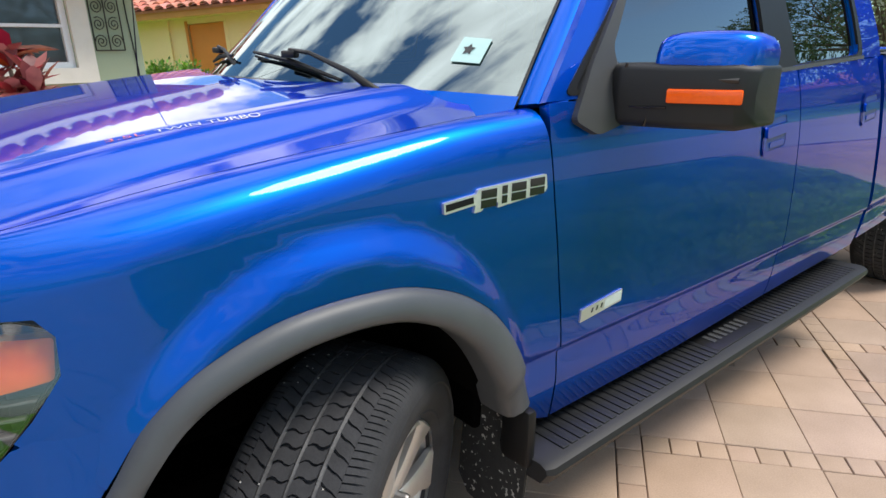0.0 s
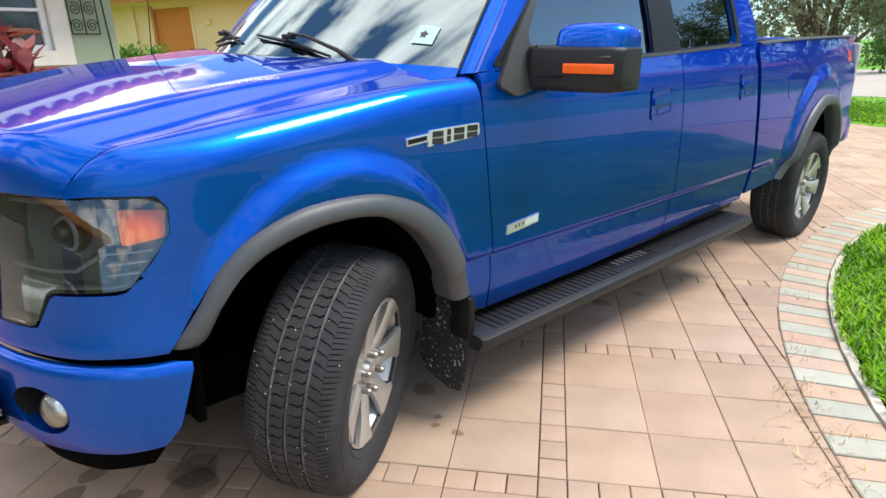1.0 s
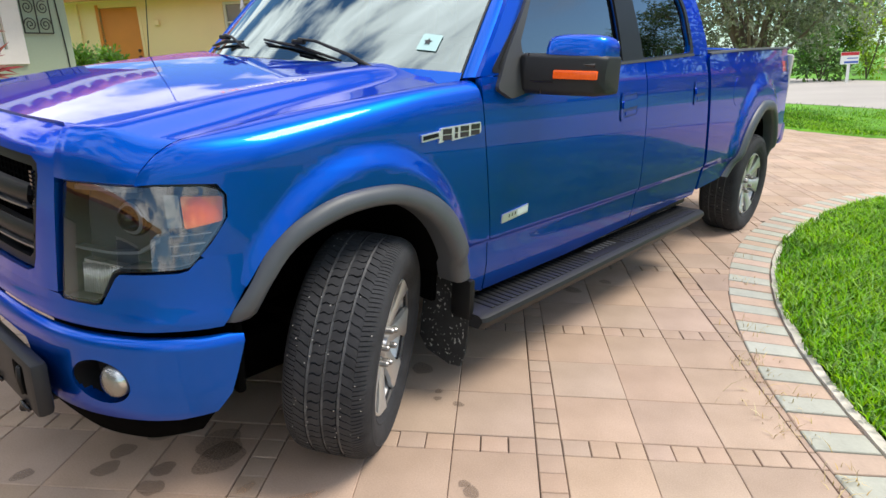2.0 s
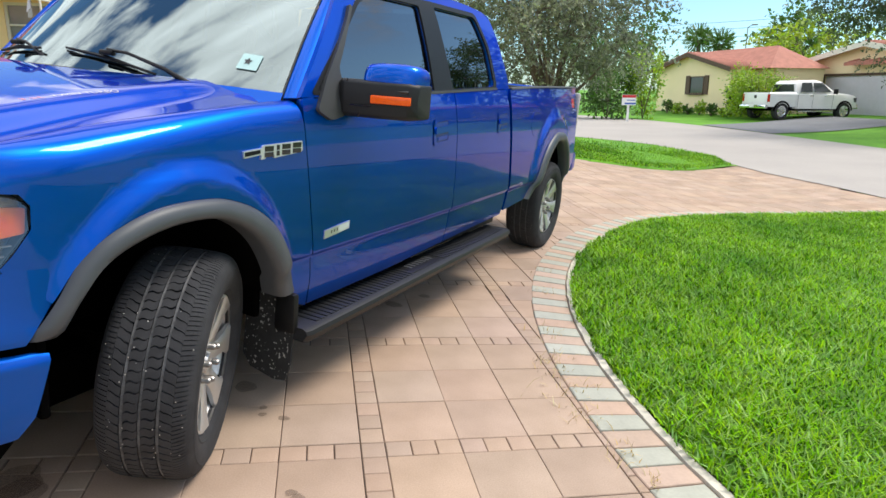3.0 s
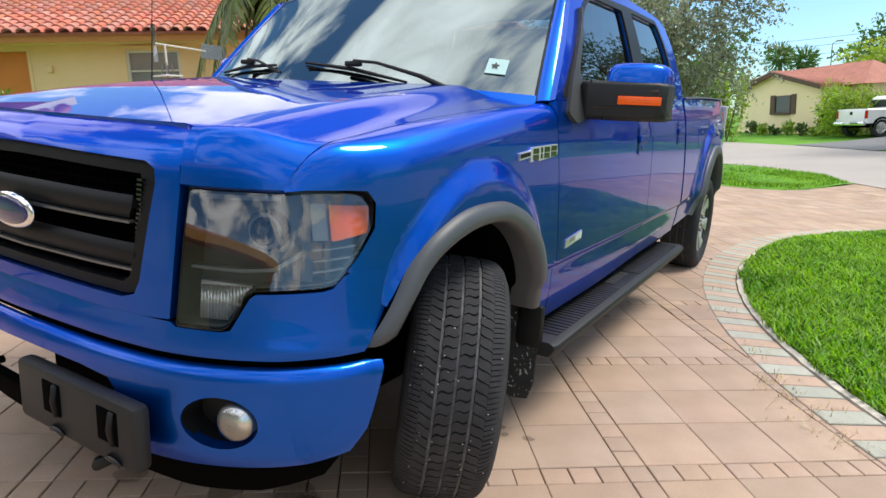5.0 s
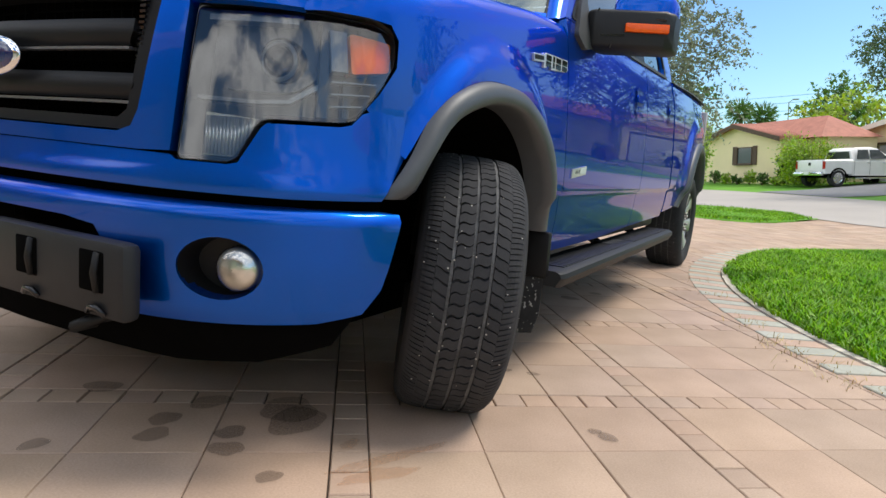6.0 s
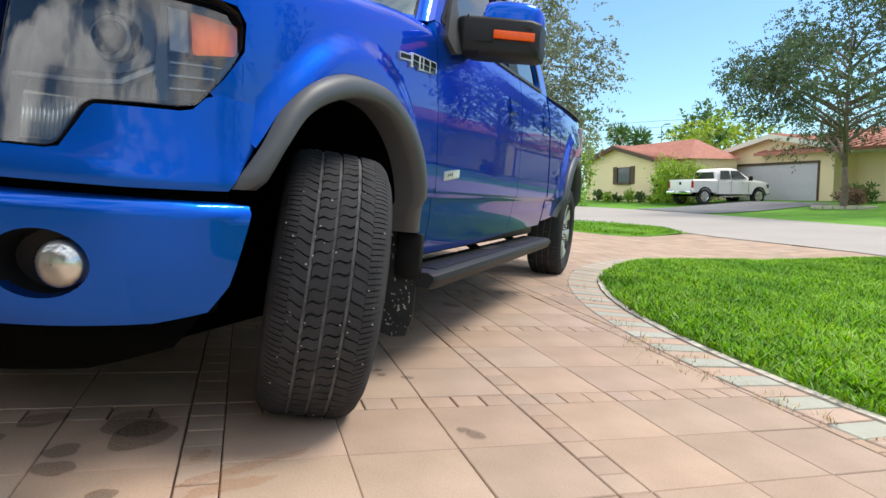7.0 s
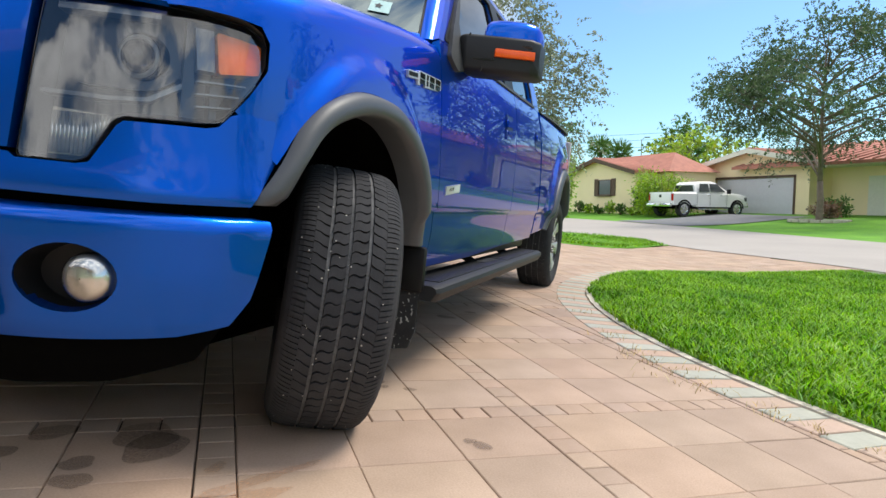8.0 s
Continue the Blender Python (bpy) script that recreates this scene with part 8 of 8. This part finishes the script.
# ---- across the street ----
R39 = (-0.777, -0.63)
gz1_ = 0.02
gab = thing("gabled_house", "cream house with red tile roof and brown shutters", "house", place(38.3, -1.0, gz1_, *R39))
gable_wall(gab, -7.4, 0.0, -0.5, 2.40, 3.25, CREAM)
block("wall", gab, -7.4, -7.2, 0.2, 4.4, -0.5, 2.45, CREAM)
block("wall", gab, -0.2, 0.0, 0.2, 4.4, -0.5, 2.45, CREAM)
block("wall", gab, -7.2, 1.8, 4.2, 4.4, -0.5, 2.45, CREAM)
block("wall", gab, 0.0, 1.8, 1.4, 1.6, -0.5, 2.45, CREAM)
gable_roof(gab, -7.4, 0.0, 0.0, 4.0, 2.40, 3.25, FAR_TILE, fascia=BROWN)
bm = bmesh.new()
v = [bm.verts.new(p) for p in ((-7.6, 0.8, 2.36), (2.0, 0.8, 2.36), (2.0, 4.6, 2.36), (-7.6, 4.6, 2.36), (-6.0, 2.7, 3.62), (0.2, 2.7, 3.62))]
for idx in ((0, 1, 5, 4), (1, 2, 5), (2, 3, 4, 5), (3, 0, 4), (3, 2, 1, 0)):
    bm.faces.new([v[k] for k in idx])
bmesh.ops.recalc_face_normals(bm, faces=bm.faces[:])
part("roof", bm, FAR_TILE, gab)
block("wall", gab, 1.6, 1.8, 1.6, 4.2, -0.5, 2.45, CREAM)
window(gab, -3.75, -2.35, 1.0, 2.0, y=-0.09, bars=0, frame=BROWN, sill=True)
for a in (-4.15, -2.30):
    block("shutter", gab, a, a + 0.38, -0.06, -0.005, 0.95, 2.05, BROWN)
gar = thing("garage_house", "cream house with a wide pale garage door", "house", place(40.6, -5.68, -0.33, *R39) @ Matrix.Scale(1.15, 4))
wall_with_holes("wall", gar, -1.6, 5.55, -0.5, 2.55, ((0.0, 4.75, -0.05, 2.02),), CREAM)
gable_wall(gar, -1.6, 6.3, 2.55, 2.56, 3.35, CREAM, y=0.003)
block("wall", gar, -1.6, -1.4, 0.2, 9.0, -0.5, 2.55, CREAM)
block("wall", gar, 5.55, 14.0, 1.4, 1.6, -0.5, 2.55, CREAM)
block("wall", gar, 5.35, 5.55, 0.2, 1.4, -0.5, 2.55, CREAM)
gdoor = block("garage_door", gar, 0.02, 4.73, 0.06, 0.10, -0.05, 2.0, GARAGE, 0.0, "pale grey sectional garage door")
for k in range(4):
    block("door_panel", gdoor, 0.05, 4.70, 0.045, 0.06, 0.0 + 0.5 * k, 0.475 + 0.5 * k, GARAGE)
for a, b, c, d in ((-0.10, 0.0, -0.05, 2.10), (4.75, 4.85, -0.05, 2.10), (-0.10, 4.85, 2.02, 2.12)):
    block("door_trim", gar, a, b, -0.04, 0.02, c, d, BROWN)
edoor = block("entrance_door", gar, 7.35, 8.35, 1.30, 1.39, -0.05, 2.0, OFF_WHITE, 0.0, "white panelled entrance door in a shaded porch")
for k in range(3):
    block("door_panel", edoor, 7.50, 8.20, 1.285, 1.30, 0.12 + 0.62 * k, 0.62 + 0.62 * k, OFF_WHITE)
block("porch_soffit", gar, 5.55, 14.5, -0.3, 1.4, 2.42, 2.54, OFF_WHITE)
window(gar, 9.8, 11.4, 0.9, 2.0, y=1.32, frame=WHITE)
gable_roof(gar, -1.6, 6.3, 0.0, 9.0, 2.55, 3.35, FAR_TILE, fascia=OFF_WHITE)
gable_roof(gar, 2.0, 15.0, -0.1, 10.0, 2.55, 3.7, FAR_TILE, along_y=False)

# houses on the far side of the street behind the viewer, seen mirrored in the doors
for k, (ox, oy, rx, ry) in enumerate(((-2.0, -27.5, -0.96, -0.28), (19.0, -21.0, -0.90, -0.43))):
    hz = ground_z(ox, oy)
    op = thing("street_house", "cream house with red tile roof and white garage", "house", place(ox, oy, hz, rx, ry))
    wall_with_holes("wall", op, -9.0, 5.0, -0.5, 2.6, ((-6.5, -4.6, 0.8, 2.0), (-0.6, 4.2, -0.05, 2.1)), CREAM)
    block("wall", op, -9.0, -8.8, 0.2, 8.0, -0.5, 2.6, CREAM)
    block("wall", op, 4.8, 5.0, 0.2, 8.0, -0.5, 2.6, CREAM)
    window(op, -6.5, -4.6, 0.8, 2.0, frame=WHITE)
    block("garage_door", op, -0.58, 4.18, 0.06, 0.10, -0.05, 2.08, GARAGE)
    gable_roof(op, -9.0, 5.0, 0.0, 8.0, 2.6, 4.1, FAR_TILE, along_y=False)

# trees
tree("silver_tree", "dense silvery olive-leaved tree on the verge", (15.2, 2.35, ground_z(15.2, 2.35)), 6.6, 2.5, 0.65, 0.11, 42000, 0.092, LEAF_SILVER, 3, limbs=18, gap=0.17, droop=0.1)
tree("young_oak", "young live oak with open spreading crown", (28.7, -8.65, ground_z(28.7, -8.65)), 8.6, 4.9, 1.7, 0.13, 52000, 0.115, LEAF_OAK, 12, limbs=30, gap=0.11, droop=0.5, extra=0.10, leader=True)
tree("broad_tree", "tall broad-leaved tree behind the houses", (50.0, -4.2, 0.4), 6.4, 1.7, 1.6, 0.16, 2600, 0.34, LEAF_GREEN, 17, limbs=7, gap=0.28)
tree("far_tree", "leafy tree behind the garage", (45.5, -5.6, 0.3), 5.0, 2.6, 1.0, 0.15, 3200, 0.30, LEAF_LIME, 23, limbs=7, gap=0.32)
tree("far_tree", "dark leafy tree behind the cream house", (47.0, 7.5, 0.4), 7.0, 3.2, 1.5, 0.2, 3600, 0.30, LEAF_GREEN, 29, limbs=7, gap=0.3)
tree("street_tree", "leafy street tree standing across the road", (4.0, -18.5, ground_z(4.0, -18.5)), 6.5, 2.8, 2.0, 0.15, 5000, 0.18, LEAF_OAK, 31, limbs=9, gap=0.28)
tree("street_tree", "leafy street tree standing across the road", (13.0, -15.5, ground_z(13.0, -15.5)), 6.0, 2.5, 2.0, 0.14, 4500, 0.18, LEAF_OAK, 37, limbs=9, gap=0.28)
bush("house_shrub", "loose green shrub in front of the cream house", (34.0, 4.8, ground_z(34, 4.8)), (2.8, 2.6, 3.0), 3200, 0.20, LEAF_GREEN, 41)
bush("house_shrub", "tall yellow-green shrub beside the cream house", (35.2, 3.1, ground_z(35.2, 3.1)), (1.8, 1.6, 3.6), 2000, 0.20, LEAF_LIME, 43)
bush("lime_bush", "big lime-green rounded bush between the houses", (35.9, -2.7, -0.1), (3.2, 2.8, 2.5), 6500, 0.15, LEAF_LIME, 47)
bush("dark_bush", "dark green bush at the house corner", (37.9, -1.6, -0.1), (1.3, 1.3, 1.7), 1500, 0.18, LEAF_GREEN, 53)
for k in range(6):
    bx, by = 37.0 + 0.777 * (0.4 + 1.1 * k), -1.9 + 0.63 * (0.4 + 1.1 * k) + 0.5
    bush("foundation_plant", "low plant along the house wall", (bx - 0.35, by + 0.25, ground_z(bx, by)), (0.7, 0.6, 0.5 + 0.12 * (k % 3)), 260, 0.17, LEAF_GREEN if k % 2 else LEAF_LIME, 60 + k)
bush("flower_bush", "low pink-flowering bush by the garage", (30.6, -9.3, ground_z(30.6, -9.3)), (1.3, 1.0, 0.8), 900, 0.13, leaf_material("pinkish_leaves", (0.20, 0.10, 0.07), (0.32, 0.22, 0.14)), 71)
bush("low_bush", "low green bush by the garage wall", (31.5, -10.0, ground_z(31.5, -10.0)), (1.5, 1.0, 0.9), 900, 0.14, LEAF_GREEN, 73)
ring_t = thing("tree_ring", "pale stone ring round the oak", "edging", Matrix.Translation((28.7, -8.65, ground_z(28.7, -8.65))))
for k in range(18):
    a = 2 * math.pi * k / 18
    bm = bmesh.new()
    box(bm, 0, 0, 0.03, 0.16, 0.34, 0.12, bevel=0.015)
    part("stone", bm, CONCRETE, ring_t, m=pose(1.1 * math.cos(a), 1.1 * math.sin(a), 0, 0, 0, math.degrees(a)))
for k, (px_, py_, h_) in enumerate(((54.0, 2.2, 4.6), (53.0, 0.6, 4.2))):
    pr = thing("far_palm", "cabbage palm behind the cream house", "palm tree", Matrix.Translation((px_, py_, 0.4)))
    bm = bmesh.new()
    tube(bm, [(0, 0, -0.2), (0, 0, h_)], [0.2, 0.15], 8)
    part("trunk", bm, BARK, pr)
    rq = np.random.RandomState(80 + k)
    dirs = rq.normal(0, 1, (900, 3))
    dirs /= np.linalg.norm(dirs, axis=1)[:, None]
    leaf_cloud("crown", dirs * rq.uniform(0.3, 1.15, 900)[:, None] + [0, 0, h_ + 0.1], 0.42, LEAF_GREEN, pr, 80 + k, shape=5.0)
pole = thing("street_light", "slender far street light pole with small head", "street light", Matrix.Translation((60.0, -1.0, 0.3)))
bm = bmesh.new()
tube(bm, [(0, 0, -0.2), (0, 0, 6.0), (-0.1, -0.3, 6.2)], [0.06, 0.04, 0.03], 6)
part("pole", bm, STEEL, pole)
bm = bmesh.new()
box(bm, -0.12, -0.5, 6.2, 0.22, 0.5, 0.10, bevel=0.03)
part("head", bm, STEEL, pole)
for yy in (60.0, -40.0):
    up_ = thing("utility_pole", "tall wooden utility pole carrying cables", "utility pole", Matrix.Translation((64.0, yy, 0.3)))
    bm = bmesh.new()
    tube(bm, [(0, 0, -0.3), (0, 0, 9.0)], [0.15, 0.11], 8)
    part("pole", bm, BARK, up_)
for z in (6.3, 6.9, 5.6):
    bm = bmesh.new()
    tube(bm, [(64.0, 60.0, z + 1.5), (64.0, 10, z), (64.0, -40, z + 1.5)], 0.018, 4)
    tagged(part("overhead_cable", bm, BLACK), "thin black overhead cable", "cable", "overhead cables")

# yard sign
sx_, sy_ = 31.6, 3.25
sign = thing("yard_sign", "white yard sign with red and blue bands on a post", "sign", place(sx_, sy_, ground_z(sx_, sy_) - 0.05, 0.35, -0.94))
block("post", sign, -0.05, 0.05, -0.05, 0.05, -0.2, 1.25, WHITE)
board_s = block("board", sign, -0.34, 0.34, -0.09, -0.06, 0.86, 1.36, WHITE)
block("red_band", board_s, -0.33, 0.33, -0.096, -0.09, 1.22, 1.35, material("sign_red", (0.6, 0.03, 0.04), rough=0.5, vary=0.05))
block("blue_band", board_s, -0.20, 0.33, -0.096, -0.09, 0.90, 0.98, material("sign_blue", (0.05, 0.12, 0.5), rough=0.5, vary=0.05))
block("text_bar", board_s, -0.10, 0.30, -0.096, -0.09, 1.08, 1.12, material("sign_blue_text", (0.08, 0.15, 0.5), rough=0.5, vary=0.05))


# ---- the white pickup across the street ----
def white_pickup():
    root = thing("white_pickup", "white crew cab pickup truck parked on the dark drive", "pickup truck", Matrix.Identity(4))
    def hull(name, secs, mat, smooth=30, parent=root, bevel=0.0):
        """Sections along x: (x, half width low, half width high, z low, z high)."""
        bm = bmesh.new()
        rings = []
        for x, wl, wh, zl, zh in secs:
            r = 0.06
            rings.append([bm.verts.new(p) for p in ((x, -wl, zl), (x, wl, zl), (x, lerp(wl, wh, 0.5) + 0.01, lerp(zl, zh, 0.5)), (x, wh, zh - r), (x, wh - r, zh), (x, -wh + r, zh), (x, -wh, zh - r), (x, -lerp(wl, wh, 0.5) - 0.01, lerp(zl, zh, 0.5)))])
        for a, b in zip(rings[:-1], rings[1:]):
            for k in range(8):
                bm.faces.new((a[k], a[(k + 1) % 8], b[(k + 1) % 8], b[k]))
        bm.faces.new(rings[0][::-1]); bm.faces.new(rings[-1])
        bmesh.ops.recalc_face_normals(bm, faces=bm.faces[:])
        return part(name, bm, mat, parent, smooth=smooth)
    hull("bed", [(-2.0, 0.97, 0.96, 0.62, 1.28), (-0.55, 0.98, 0.97, 0.60, 1.28)], WHITE)
    # bed is solid: a near-black slab on top stands for the shade inside
    hull("bed_opening", [(-1.95, 0.82, 0.82, 1.2, 1.286), (-0.62, 0.82, 0.82, 1.2, 1.286)], LINER)
    hull("lower_cab", [(-0.53, 0.98, 0.95, 0.52, 1.25), (1.75, 0.98, 0.95, 0.50, 1.24)], WHITE)
    hull("bonnet", [(1.76, 0.98, 0.93, 0.50, 1.26), (2.6, 0.97, 0.88, 0.52, 1.20), (3.05, 0.94, 0.80, 0.55, 1.12)], WHITE)
    hull("cab_roof", [(-0.50, 0.92, 0.76, 1.22, 1.70), (-0.20, 0.93, 0.74, 1.22, 1.85), (0.65, 0.93, 0.74, 1.22, 1.87), (1.0, 0.93, 0.73, 1.22, 1.80), (1.80, 0.93, 0.90, 1.20, 1.28)], WHITE)
    for s in (-1, 1):
        for q in ([(-0.33, 1.30), (0.36, 1.30), (0.36, 1.74), (-0.20, 1.74)], [(0.44, 1.30), (1.46, 1.30), (0.98, 1.73), (0.44, 1.74)]):
            bm = bmesh.new()
            bm.faces.new([bm.verts.new((x, s * (0.962 - (z - 1.25) * 0.30 + 0.012), z)) for x, z in q])
            part("door_glass", bm, WINDOW_DARK, root)
        for x0 in (-0.45, 0.40, 1.55):
            bm = bmesh.new()
            box(bm, x0, s * 0.982, 0.88, 0.007, 0.008, 0.72)
            part("door_seam", bm, BLACK, root)
        for x0 in (0.28, 1.32 - 0.2):
            bm = bmesh.new()
            box(bm, x0, s * 0.995, 1.12, 0.16, 0.03, 0.04, bevel=0.01)
            part("door_handle", bm, CHROME, root)
        bm = bmesh.new()
        box(bm, 1.55, s * 1.10, 1.33, 0.10, 0.22, 0.24, bevel=0.03)
        part("door_mirror", bm, BLACK, root)
        bm = bmesh.new()
        box(bm, -2.0, s * 0.88, 1.02, 0.06, 0.16, 0.36, bevel=0.02)
        part("tail_lamp", bm, RED_LENS, root)
        bm = bmesh.new()
        box(bm, 2.95, s * 0.80, 0.92, 0.16, 0.22, 0.22, bevel=0.03)
        part("head_lamp", bm, LAMP_GREY, root)
        for wx in (-1.30, 2.27):
            bm = bmesh.new()
            lathe(bm, [(0.26, -0.14), (0.36, -0.15), (0.40, -0.11), (0.40, 0.11), (0.36, 0.15), (0.26, 0.14)], 28)
            w = part("wheel", bm, RUBBER, root, smooth=40, m=Matrix.Translation((wx, s * 0.85, 0.40)))
            bm = bmesh.new()
            lathe(bm, [(0.26, -s * -0.12), (0.22, s * 0.10), (0.05, s * 0.10), (0.002, s * 0.12)], 28)
            part("rim", bm, CHROME, w, smooth=30)
            for k in range(5):
                bm = bmesh.new()
                box(bm, 0.145, s * 0.125, 0, 0.2, 0.03, 0.07, bevel=0.01)
                part("spoke", bm, ALLOY, w, m=Matrix.Rotation(2 * math.pi * k / 5, 4, "Y"))
            # near-black crescent laid on the body for the shade above the tyre
            bm = bmesh.new()
            prev = None
            for i in range(17):
                a = math.pi * i / 16
                ring = [bm.verts.new((wx + r * math.cos(a), s * y, 0.42 + r * math.sin(a))) for r, y in ((0.478, 0.983), (0.472, 0.994), (0.39, 0.994))]
                if prev:
                    for k in range(2):
                        bm.faces.new((prev[k], ring[k], ring[k + 1], prev[k + 1]))
                prev = ring
            part("wheel_arch", bm, LINER, root, smooth=True)
    bm = bmesh.new()
    bm.faces.new([bm.verts.new(p) for p in ((-0.512, -0.74, 1.33), (-0.512, 0.74, 1.33), (-0.512, 0.66, 1.66), (-0.512, -0.66, 1.66))])
    part("rear_window", bm, WINDOW_DARK, root)
    bm = bmesh.new()
    bm.faces.new([bm.verts.new(p) for p in ((1.76, -0.80, 1.33), (1.76, 0.80, 1.33), (1.08, 0.66, 1.78), (1.08, -0.66, 1.78))])
    part("windshield", bm, WINDOW_DARK, root)
    for nm, c, sz, mt in (("tailgate", (-2.02, 0, 1.0), (0.05, 1.60, 0.50), WHITE), ("rear_bumper", (-2.12, 0, 0.62), (0.18, 1.86, 0.18), CHROME), ("plate", (-2.22, 0, 0.64), (0.01, 0.3, 0.13), WHITE), ("tailgate_mark", (-2.05, 0, 1.08), (0.01, 0.16, 0.14), BLACK), ("front_bumper", (3.08, 0, 0.62), (0.16, 1.86, 0.24), CHROME), ("underbody", (0.4, 0, 0.52), (4.6, 1.5, 0.2), LINER), ("side_step", (0.65, 0.93, 0.40), (2.0, 0.10, 0.07), CHROME), ("side_step", (0.65, -0.93, 0.40), (2.0, 0.10, 0.07), CHROME)):
        bm = bmesh.new()
        box(bm, *c, *sz, bevel=min(sz) * 0.25)
        part(nm, bm, mt, root, smooth=30)
    return root


wp = white_pickup()
ram = Vector((34.5, -2.95))
wp.matrix_world = Matrix.Translation((ram.x + 1.3 * 0.63, ram.y - 1.3 * 0.777, ground_z(33.6, -4.0) + 0.03)) @ Matrix.Rotation(math.atan2(-0.777, 0.63), 4, "Z")
